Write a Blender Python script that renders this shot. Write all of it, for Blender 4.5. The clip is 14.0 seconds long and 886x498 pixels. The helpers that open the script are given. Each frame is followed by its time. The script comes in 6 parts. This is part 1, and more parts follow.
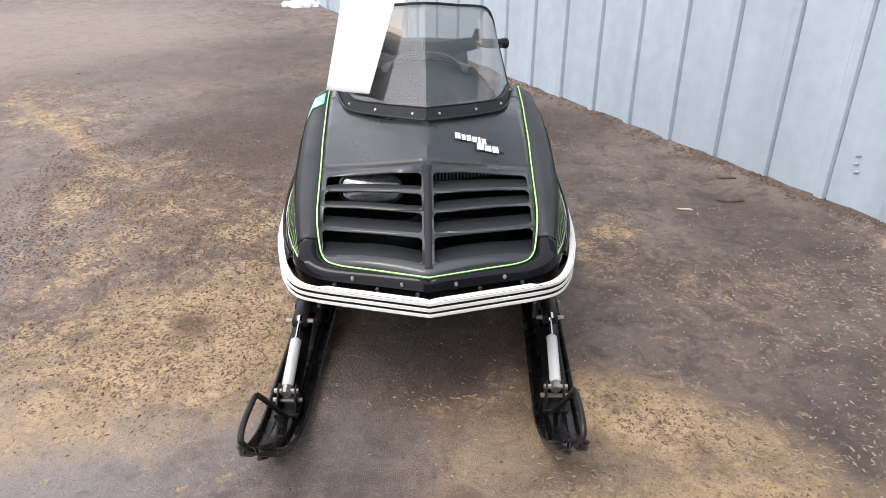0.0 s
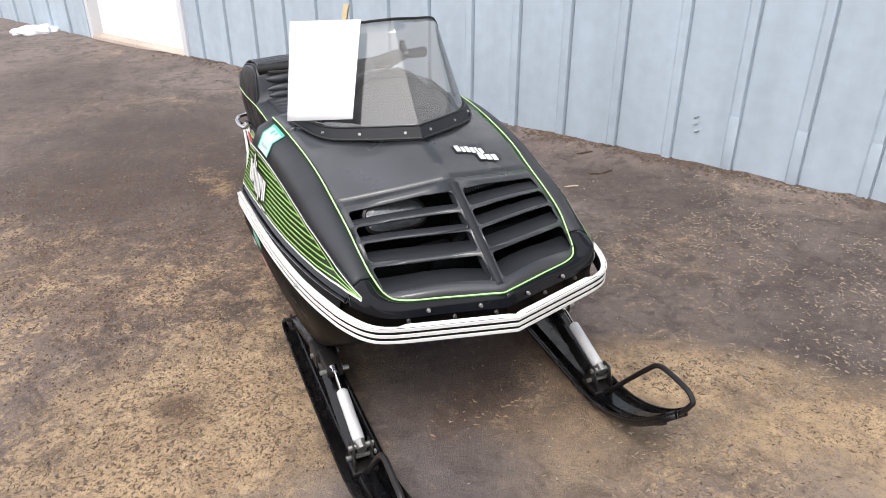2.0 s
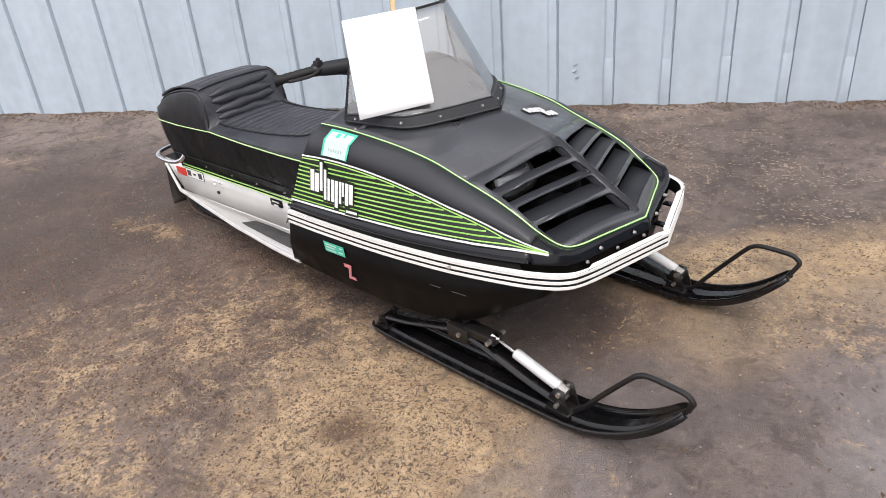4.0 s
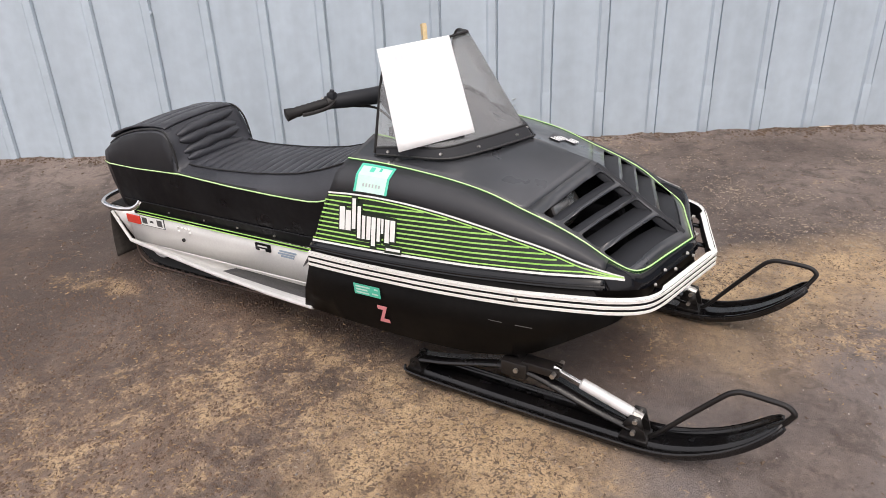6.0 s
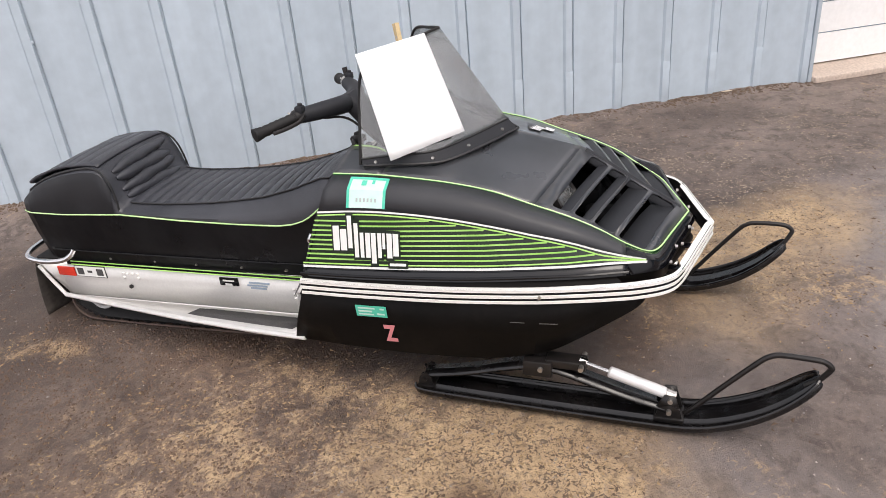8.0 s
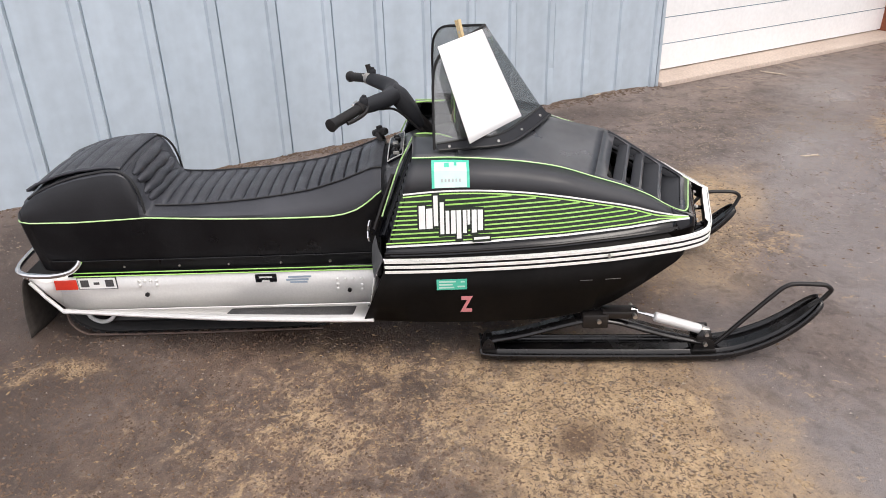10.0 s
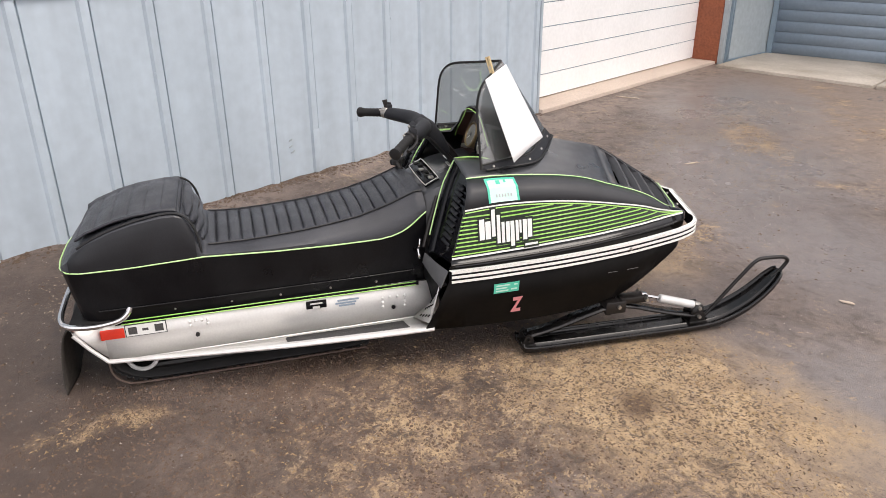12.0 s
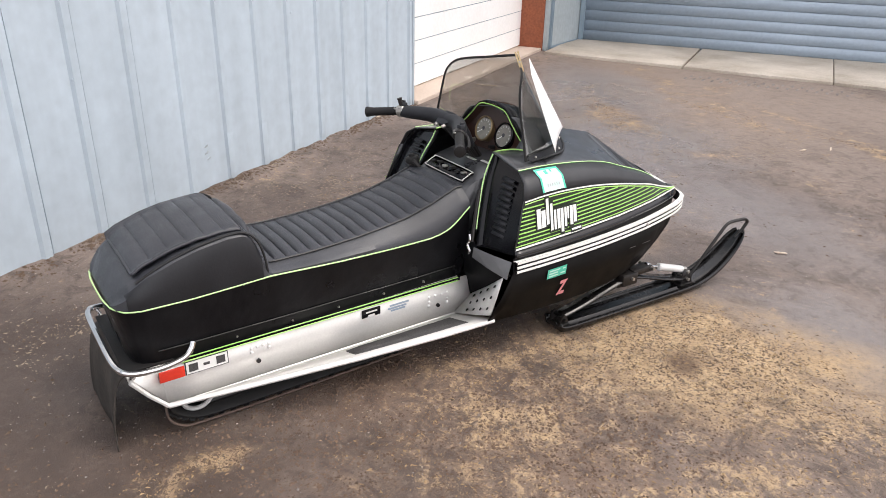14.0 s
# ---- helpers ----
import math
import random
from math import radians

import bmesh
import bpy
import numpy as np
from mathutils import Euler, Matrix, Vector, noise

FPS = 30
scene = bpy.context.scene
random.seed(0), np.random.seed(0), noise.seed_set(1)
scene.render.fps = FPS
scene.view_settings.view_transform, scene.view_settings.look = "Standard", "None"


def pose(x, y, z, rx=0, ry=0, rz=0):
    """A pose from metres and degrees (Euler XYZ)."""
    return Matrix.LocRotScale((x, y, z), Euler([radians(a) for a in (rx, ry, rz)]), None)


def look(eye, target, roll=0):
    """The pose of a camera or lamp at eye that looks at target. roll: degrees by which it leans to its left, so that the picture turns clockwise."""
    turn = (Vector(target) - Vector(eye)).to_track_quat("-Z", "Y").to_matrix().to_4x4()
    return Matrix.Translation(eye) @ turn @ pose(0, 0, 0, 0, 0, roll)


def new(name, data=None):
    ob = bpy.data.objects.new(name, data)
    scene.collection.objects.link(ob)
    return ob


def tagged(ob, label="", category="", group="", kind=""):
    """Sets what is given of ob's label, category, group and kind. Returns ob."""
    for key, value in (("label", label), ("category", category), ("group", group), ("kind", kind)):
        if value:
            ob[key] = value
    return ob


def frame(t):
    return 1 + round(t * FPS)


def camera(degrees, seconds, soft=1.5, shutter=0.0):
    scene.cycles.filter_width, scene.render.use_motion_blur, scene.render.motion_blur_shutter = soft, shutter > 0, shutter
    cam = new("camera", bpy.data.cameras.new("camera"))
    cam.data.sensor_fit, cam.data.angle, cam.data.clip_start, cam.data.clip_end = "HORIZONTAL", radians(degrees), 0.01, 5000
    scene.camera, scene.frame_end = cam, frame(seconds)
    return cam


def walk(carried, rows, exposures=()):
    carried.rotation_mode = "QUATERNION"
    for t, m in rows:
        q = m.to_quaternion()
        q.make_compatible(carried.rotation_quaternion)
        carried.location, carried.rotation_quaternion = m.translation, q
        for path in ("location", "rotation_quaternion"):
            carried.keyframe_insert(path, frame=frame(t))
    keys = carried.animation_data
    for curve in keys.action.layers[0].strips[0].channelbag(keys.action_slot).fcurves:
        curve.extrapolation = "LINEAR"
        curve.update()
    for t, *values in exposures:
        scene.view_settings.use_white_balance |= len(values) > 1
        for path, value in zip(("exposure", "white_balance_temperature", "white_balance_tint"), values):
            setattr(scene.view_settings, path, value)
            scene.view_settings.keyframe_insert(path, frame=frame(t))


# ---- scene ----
cam = camera(62.1, 14.0, soft=0.85)
PATH = [
    (0, (-0.023, 0.028, 1.427), (0.04, 1.793, 0.489), 0.4),
    (0.5, (-0.247, -0.026, 1.434), (-0.034, 1.736, 0.511), -1.0),
    (1, (-0.432, 0.048, 1.447), (-0.025, 1.755, 0.488), 0.7),
    (1.5, (-0.614, 0.169, 1.46), (-0.112, 1.855, 0.509), -1.0),
    (2, (-0.833, 0.273, 1.46), (-0.081, 1.87, 0.52), -0.1),
    (2.5, (-1.145, 0.375, 1.47), (-0.199, 1.826, 0.471), 0.1),
    (3, (-1.361, 0.536, 1.467), (-0.329, 1.935, 0.48), -1.7),
    (3.5, (-1.545, 0.689, 1.47), (-0.363, 1.954, 0.47), -0.4),
    (3.7, (-1.657, 0.745, 1.473), (-0.427, 1.981, 0.493), -2.6),
    (5.8, (-2.104, 1.369, 1.442), (-0.536, 2.256, 0.571), -3.0),
    (6, (-2.078, 1.378, 1.442), (-0.508, 2.237, 0.55), -2.1),
    (6.5, (-1.989, 1.356, 1.433), (-0.423, 2.231, 0.549), -1.6),
    (7, (-1.945, 1.388, 1.414), (-0.333, 2.131, 0.493), 0.5),
    (7.2, (-1.982, 1.451, 1.421), (-0.351, 2.187, 0.526), -1.4),
    (9.3, (-2.321, 2.277, 1.454), (-0.567, 2.413, 0.504), -1.3),
    (9.5, (-2.379, 2.367, 1.463), (-0.608, 2.433, 0.538), 0.1),
    (10, (-2.467, 2.573, 1.452), (-0.678, 2.561, 0.558), -1.4),
    (10.5, (-2.539, 2.76, 1.491), (-0.719, 2.669, 0.668), -1.2),
    (11, (-2.642, 2.976, 1.501), (-0.839, 2.717, 0.676), -0.9),
    (11.5, (-2.669, 3.179, 1.489), (-0.875, 2.795, 0.694), 0.6),
    (12, (-2.623, 3.398, 1.503), (-0.868, 2.886, 0.692), -0.4),
    (12.5, (-2.579, 3.665, 1.508), (-0.874, 2.987, 0.71), -1.6),
    (13, (-2.52, 3.909, 1.519), (-0.869, 3.122, 0.708), -0.6),
    (13.5, (-2.376, 4.112, 1.513), (-0.811, 3.168, 0.7), -0.9),
    (14, (-2.214, 4.285, 1.521), (-0.726, 3.238, 0.691), 1.3),
]
EXPOSURE = [(0.0, 1.28, 6280, 9), (2.0, 1.21, 6280, 9), (3.0, 1.19, 6300, 9), (3.7, 1.18, 6350, 10), (5.8, 1.01, 6650, 12), (7.2, 1.01, 6650, 12), (9.3, 1.14, 6450, 11),
            (11.0, 1.02, 6650, 11), (12.0, 1.10, 6680, 11), (13.5, 1.25, 6550, 10), (14.0, 1.27, 6550, 10)]
walk(cam, [(t, look(eye, target, roll)) for t, eye, target, roll in PATH], EXPOSURE)

# ---- sky and sun: bright overcast ----
SUN_ELEVATION, SUN_TURN = 58, 225
world = bpy.data.worlds.new("overcast_sky")
scene.world = world
world.use_nodes = True
wn = world.node_tree.nodes
sky = wn.new("ShaderNodeTexSky")
sky.sky_type, sky.sun_disc = "NISHITA", False
sky.sun_elevation, sky.sun_rotation = radians(SUN_ELEVATION), radians(SUN_TURN)
sky.air_density, sky.dust_density, sky.ozone_density = 1.0, 6.0, 1.0
soften = wn.new("ShaderNodeMixRGB")
soften.inputs["Fac"].default_value = 0.75
soften.inputs["Color2"].default_value = (8.0, 7.85, 8.15, 1)
world.node_tree.links.new(sky.outputs["Color"], soften.inputs["Color1"])
world.node_tree.links.new(soften.outputs["Color"], wn["Background"].inputs["Color"])
wn["Background"].inputs["Strength"].default_value = 0.1
sun = new("sun", bpy.data.lights.new("sun", "SUN"))
sun.data.energy, sun.data.angle, sun.data.color = 0.55, radians(25), (1.0, 0.96, 0.9)
sun.matrix_world = look((0, 0, 0), (-math.sin(radians(SUN_TURN)) * math.cos(radians(SUN_ELEVATION)),
                                    -math.cos(radians(SUN_TURN)) * math.cos(radians(SUN_ELEVATION)),
                                    -math.sin(radians(SUN_ELEVATION))))


# ---- materials ----
def material(name, colour, rough=0.5, metal=0.0, second=None, scale=8.0, amount=0.5, grain=0.0, grain_scale=300.0,
             bump=0.0, bump_scale=200.0, coat=0.0, rough_vary=0.0, per_piece=0.0, spec=0.5, streak=0.0, folds=0.0):
    """A surface of one colour that blends into a second in cloudy patches, with fine grain, relief and uneven gloss."""
    m = bpy.data.materials.new(name)
    m.use_nodes = True
    n, link = m.node_tree.nodes, m.node_tree.links.new
    bsdf = n["Principled BSDF"]
    bsdf.inputs["Roughness"].default_value = rough
    bsdf.inputs["Metallic"].default_value = metal
    bsdf.inputs["Coat Weight"].default_value = coat
    bsdf.inputs["Coat Roughness"].default_value = 0.12
    bsdf.inputs["Specular IOR Level"].default_value = spec
    co = n.new("ShaderNodeTexCoord").outputs["Object"]

    def clouds(size, detail=6.0):
        t = n.new("ShaderNodeTexNoise")
        t.inputs["Scale"].default_value, t.inputs["Detail"].default_value = size, detail
        link(co, t.inputs["Vector"])
        return t.outputs["Fac"]

    def spread(value, low, high, to_low=0.0, to_high=1.0):
        r = n.new("ShaderNodeMapRange")
        for i, v in zip((1, 2, 3, 4), (low, high, to_low, to_high)):
            r.inputs[i].default_value = v
        link(value, r.inputs[0])
        return r.outputs[0]

    def mixed(a, b, fac, kind="MIX"):
        x = n.new("ShaderNodeMix")
        x.data_type, x.blend_type = "RGBA", kind
        for socket, v in ((x.inputs["Factor"], fac), (x.inputs["A"], a), (x.inputs["B"], b)):
            if isinstance(v, (int, float)):
                socket.default_value = v
            elif isinstance(v, tuple):
                socket.default_value = (*v, 1)
            else:
                link(v, socket)
        return x.outputs["Result"]

    out = colour
    if second:
        out = mixed(out, second, spread(clouds(scale), 0.5 - 0.25, 0.5 + 0.25, 0, amount))
    if streak:
        tall = n.new("ShaderNodeMapping")
        tall.inputs["Scale"].default_value = (9, 9, 0.7)
        link(co, tall.inputs[0])
        runs = n.new("ShaderNodeTexNoise")
        runs.inputs["Scale"].default_value, runs.inputs["Detail"].default_value = 1.0, 6.0
        link(tall.outputs[0], runs.inputs["Vector"])
        g = spread(runs.outputs["Fac"], 0.35, 0.65, 1 - streak, 1 + streak * 0.6)
        c = n.new("ShaderNodeCombineColor")
        for i in range(3):
            link(g, c.inputs[i])
        out = mixed(out, c.outputs[0], 1.0, "MULTIPLY")
    if grain:
        g = spread(clouds(grain_scale, 3), 0.3, 0.7, 1 - grain, 1 + grain)
        c = n.new("ShaderNodeCombineColor")
        for i in range(3):
            link(g, c.inputs[i])
        out = mixed(out, c.outputs[0], 1.0, "MULTIPLY")
    if per_piece:
        info = n.new("ShaderNodeObjectInfo")
        g = spread(info.outputs["Random"], 0, 1, 1 - per_piece, 1 + per_piece)
        c = n.new("ShaderNodeCombineColor")
        for i in range(3):
            link(g, c.inputs[i])
        out = mixed(out, c.outputs[0], 1.0, "MULTIPLY")
    if isinstance(out, tuple):
        bsdf.inputs["Base Color"].default_value = (*out, 1)
    else:
        link(out, bsdf.inputs["Base Color"])
    if rough_vary:
        link(spread(clouds(scale * 1.7), 0.3, 0.7, rough - rough_vary, rough + rough_vary), bsdf.inputs["Roughness"])
    if bump:
        b = n.new("ShaderNodeBump")
        b.inputs["Strength"].default_value, b.inputs["Distance"].default_value = bump, 0.002
        link(clouds(bump_scale, 4), b.inputs["Height"])
        link(b.outputs[0], bsdf.inputs["Normal"])
        if folds:
            wide = n.new("ShaderNodeBump")
            wide.inputs["Strength"].default_value, wide.inputs["Distance"].default_value = folds, 0.03
            link(clouds(5.0, 3), wide.inputs["Height"])
            link(wide.outputs[0], b.inputs["Normal"])
    return m


BLACK_PAINT = material("hood_satin_black", (0.018, 0.0187, 0.0215), 0.38, second=(0.046, 0.0475, 0.053), scale=4.5, amount=1.0,
                       rough_vary=0.16, coat=0.55, spec=0.6)
SHOULDER_BLACK = material("shoulder_satin_black", (0.024, 0.0245, 0.028), 0.52, second=(0.037, 0.038, 0.042), scale=5, amount=0.9, rough_vary=0.1, coat=0.06, spec=0.45)
SILL_BLACK = material("sill_gloss_black", (0.004, 0.0042, 0.0055), 0.14, second=(0.010, 0.0105, 0.012), scale=7, amount=0.8, rough_vary=0.06, spec=0.45)
GLOSS_BLACK = material("gloss_black_paint", (0.004, 0.004, 0.0055), 0.13, second=(0.010, 0.010, 0.012), scale=9, amount=0.6, rough_vary=0.08, coat=0.08, spec=0.22)
PAN_BLACK = material("belly_pan_black", (0.003, 0.0027, 0.0026), 0.45, spec=0.1, second=(0.009, 0.0075, 0.0065), scale=6, amount=0.7, grain=0.2, grain_scale=60,
                     bump=0.12, bump_scale=40, rough_vary=0.12)
SLAT_BLACK = material("louver_black_plastic", (0.018, 0.019, 0.0225), 0.55, second=(0.026, 0.027, 0.031), scale=14, grain=0.1, bump=0.08, bump_scale=250, spec=0.28)
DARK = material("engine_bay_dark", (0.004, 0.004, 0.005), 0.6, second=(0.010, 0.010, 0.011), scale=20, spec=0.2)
WHITE_STRIPE = material("white_vinyl", (0.84, 0.83, 0.80), 0.4, second=(0.72, 0.70, 0.65), scale=7, amount=0.6, grain=0.04, grain_scale=90)
LIME = material("lime_pinstripe", (0.24, 0.54, 0.07), 0.4, second=(0.44, 0.72, 0.22), scale=5, amount=0.9)
LIME_PALE = material("pale_lime_stripe", (0.50, 0.80, 0.26), 0.4, second=(0.34, 0.68, 0.10), scale=12, amount=0.8)
PIN_LIME = material("pale_pinstripe", (0.60, 0.83, 0.42), 0.4, second=(0.42, 0.72, 0.22), scale=14, amount=0.7)
DECAL = material("dark_green_decal", (0.003, 0.008, 0.003), 0.33, second=(0.005, 0.018, 0.004), scale=6, amount=0.8, coat=0.2)
WHITE_VINYL = material("white_lettering_vinyl", (0.82, 0.82, 0.8), 0.4, second=(0.7, 0.7, 0.66), scale=40, amount=0.4)
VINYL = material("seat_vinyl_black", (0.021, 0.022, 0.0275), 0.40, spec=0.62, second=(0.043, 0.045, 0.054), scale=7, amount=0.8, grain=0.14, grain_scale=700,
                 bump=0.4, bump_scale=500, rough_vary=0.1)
# seat flanks and backrest sides: coloured several times darker than the cushion
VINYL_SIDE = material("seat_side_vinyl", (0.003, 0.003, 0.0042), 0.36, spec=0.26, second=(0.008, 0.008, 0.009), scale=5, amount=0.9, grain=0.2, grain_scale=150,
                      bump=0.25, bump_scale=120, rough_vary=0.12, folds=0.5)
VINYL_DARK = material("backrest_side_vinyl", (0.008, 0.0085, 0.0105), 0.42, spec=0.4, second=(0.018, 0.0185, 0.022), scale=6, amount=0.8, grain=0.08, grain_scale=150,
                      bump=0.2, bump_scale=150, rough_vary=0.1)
PIPING = material("black_piping", (0.01, 0.01, 0.011), 0.45, second=(0.02, 0.02, 0.02), scale=30)
ALUMINIUM = material("brushed_aluminium", (0.74, 0.725, 0.70), 0.42, 0.4, second=(0.60, 0.585, 0.565), scale=3, amount=0.8, grain=0.04, grain_scale=160,
                     bump=0.04, bump_scale=140, rough_vary=0.1)
EDGE_ALUMINIUM = material("bright_aluminium_edge", (0.88, 0.87, 0.85), 0.38, 0.45, second=(0.6, 0.58, 0.54), scale=20, amount=0.6)
CHROME = material("chrome_tube", (0.75, 0.75, 0.76), 0.16, 1.0, second=(0.5, 0.49, 0.47), scale=25, amount=0.6, rough_vary=0.08)
SHEET_GREY = material("dull_grey_sheet", (0.20, 0.20, 0.205), 0.45, 0.5, second=(0.11, 0.11, 0.115), scale=9, amount=0.8, rough_vary=0.1)
GRIP_STRIP = material("non_slip_strip", (0.05, 0.048, 0.05), 0.8, second=(0.09, 0.085, 0.08), scale=20, grain=0.4, grain_scale=400, bump=0.7, bump_scale=500)
BELT = material("worn_belt_cord", (0.15, 0.10, 0.08), 0.8, second=(0.06, 0.045, 0.04), scale=20, amount=0.9, bump=0.3, bump_scale=150)
FLAP_RUBBER = material("dusty_flap_rubber", (0.030, 0.027, 0.025), 0.75, second=(0.075, 0.064, 0.055), scale=9, amount=0.9, grain=0.2, grain_scale=60, bump=0.2, bump_scale=50, spec=0.25)
RUBBER = material("black_rubber", (0.008, 0.008, 0.0085), 0.6, spec=0.35, second=(0.02, 0.018, 0.017), scale=12, amount=0.7, bump=0.3, bump_scale=150)
SKI_BLACK = material("ski_black_enamel", (0.0035, 0.0035, 0.0045), 0.22, spec=0.45, second=(0.014, 0.012, 0.011), scale=10, amount=0.7, rough_vary=0.12, grain=0.2,
                     grain_scale=100, bump=0.1, bump_scale=60)
WORN_STEEL = material("worn_black_steel", (0.007, 0.0065, 0.007), 0.4, spec=0.4, second=(0.024, 0.019, 0.016), scale=25, amount=0.6, bump=0.25, bump_scale=120)
SHOCK_WHITE = material("white_shock_body", (0.72, 0.72, 0.72), 0.35, 0.2, second=(0.45, 0.44, 0.42), scale=15, amount=0.5)
STEEL = material("zinc_bolt", (0.55, 0.53, 0.5), 0.35, 0.9, second=(0.3, 0.27, 0.24), scale=60, amount=0.7)
RED = material("red_reflector", (0.75, 0.05, 0.025), 0.25, second=(0.6, 0.03, 0.02), scale=150, coat=0.4)
TEAL = material("teal_sticker", (0.05, 0.50, 0.34), 0.4, second=(0.12, 0.60, 0.44), scale=30, amount=0.8)
TEAL_PALE = material("pale_teal_sticker", (0.50, 0.74, 0.64), 0.4, second=(0.68, 0.82, 0.76), scale=40)
PINK = material("pink_letter_vinyl", (0.75, 0.28, 0.30), 0.45, second=(0.6, 0.2, 0.22), scale=60)
PAPER = material("white_paper_sheet", (0.9, 0.9, 0.9), 0.5, second=(0.84, 0.84, 0.85), scale=5, amount=0.4)
FAINT_INK = material("faint_grey_ink", (0.36, 0.40, 0.40), 0.6, second=(0.5, 0.53, 0.53), scale=90, amount=0.8)
PAPER_INK = material("faded_paper_print", (0.70, 0.70, 0.72), 0.6)
INK = material("dark_print", (0.03, 0.03, 0.035), 0.5, second=(0.08, 0.08, 0.09), scale=50)
WOOD = material("clothespin_wood", (0.62, 0.48, 0.27), 0.6, second=(0.5, 0.36, 0.18), scale=60, grain=0.1, grain_scale=200, bump=0.2, bump_scale=300)
BROWN = material("dark_brown_dash", (0.035, 0.014, 0.010), 0.45, second=(0.06, 0.028, 0.02), scale=20, grain=0.15)
GAUGE_FACE = material("gauge_face", (0.16, 0.15, 0.13), 0.35, second=(0.3, 0.28, 0.24), scale=60, amount=0.8)
BRASS = material("tarnished_ring", (0.32, 0.24, 0.13), 0.4, 0.6, second=(0.2, 0.14, 0.08), scale=40)
GREEN_DARK = material("deep_green_stripe_edge", (0.012, 0.10, 0.012), 0.4, second=(0.02, 0.16, 0.02), scale=30)
LENS = material("headlight_lens", (0.24, 0.245, 0.25), 0.15, 0.6, second=(0.12, 0.125, 0.13), scale=60, amount=0.9, bump=0.6, bump_scale=120)

WALL_PAINT = material("pale_blue_steel_siding", (0.486, 0.56, 0.626), 0.5, second=(0.431, 0.503, 0.565), scale=1.3, amount=0.8, grain=0.05, grain_scale=14,
                      bump=0.05, bump_scale=12, rough_vary=0.1, streak=0.06)
WHITE_PANEL = material("white_wall_panel", (0.80, 0.81, 0.82), 0.5, second=(0.72, 0.73, 0.74), scale=2)
# grey stands for the shadow line below the white upper panels
FLASHING_SHADE = material("shadow_grey_flashing", (0.42, 0.45, 0.48), 0.45, 0.3, second=(0.33, 0.36, 0.39), scale=6, amount=0.8)
WHITE_DOOR = material("white_door_paint", (0.93, 0.93, 0.93), 0.45, second=(0.86, 0.86, 0.85), scale=2.2, amount=0.7, grain=0.03, grain_scale=30)
TRIM_BLUE = material("slate_blue_trim", (0.20, 0.27, 0.33), 0.5, second=(0.27, 0.34, 0.40), scale=4)
RUST_POST = material("rust_orange_board", (0.33, 0.10, 0.045), 0.7, second=(0.20, 0.07, 0.04), scale=5, grain=0.2, grain_scale=40, bump=0.3, bump_scale=60)
BLUE_DOOR = material("slate_blue_door", (0.31, 0.375, 0.45), 0.5, second=(0.26, 0.325, 0.395), scale=1.5, amount=0.8, grain=0.05, grain_scale=25)
GREY_PANEL = material("grey_side_panel", (0.40, 0.45, 0.475), 0.6, second=(0.31, 0.355, 0.375), scale=2.5, grain=0.08, grain_scale=20)
CONCRETE = material("pale_concrete", (0.58, 0.52, 0.45), 0.85, second=(0.30, 0.255, 0.20), scale=1.9, amount=0.9, grain=0.15, grain_scale=60, bump=0.4, bump_scale=90)
TAN_SILL = material("tan_sill_concrete", (0.62, 0.52, 0.44), 0.85, second=(0.48, 0.385, 0.32), scale=2.5, amount=0.9, grain=0.15, grain_scale=60, bump=0.3, bump_scale=90)
SNOW = material("dirty_snow", (0.85, 0.86, 0.88), 0.6, second=(0.7, 0.7, 0.7), scale=12)
CHIP = material("straw_chip", (0.40, 0.28, 0.15), 0.8, second=(0.22, 0.145, 0.08), scale=9, amount=1.0)
BARK = material("dark_bark_chip", (0.075, 0.050, 0.034), 0.8, second=(0.15, 0.10, 0.065), scale=9, amount=1.0)
CRUMB = material("brown_earth_crumb", (0.20, 0.130, 0.088), 0.85, second=(0.060, 0.040, 0.028), scale=11, amount=1.0)
PEBBLE = material("grey_pebble", (0.30, 0.27, 0.25), 0.8, second=(0.12, 0.105, 0.1), scale=5, amount=1.0)

SHRED = material("pale_straw_shred", (0.36, 0.295, 0.225), 0.8, second=(0.22, 0.17, 0.12), scale=5, amount=1.0)
GRIT = material("pale_grit", (0.46, 0.40, 0.35), 0.8, second=(0.28, 0.24, 0.21), scale=7, amount=1.0)


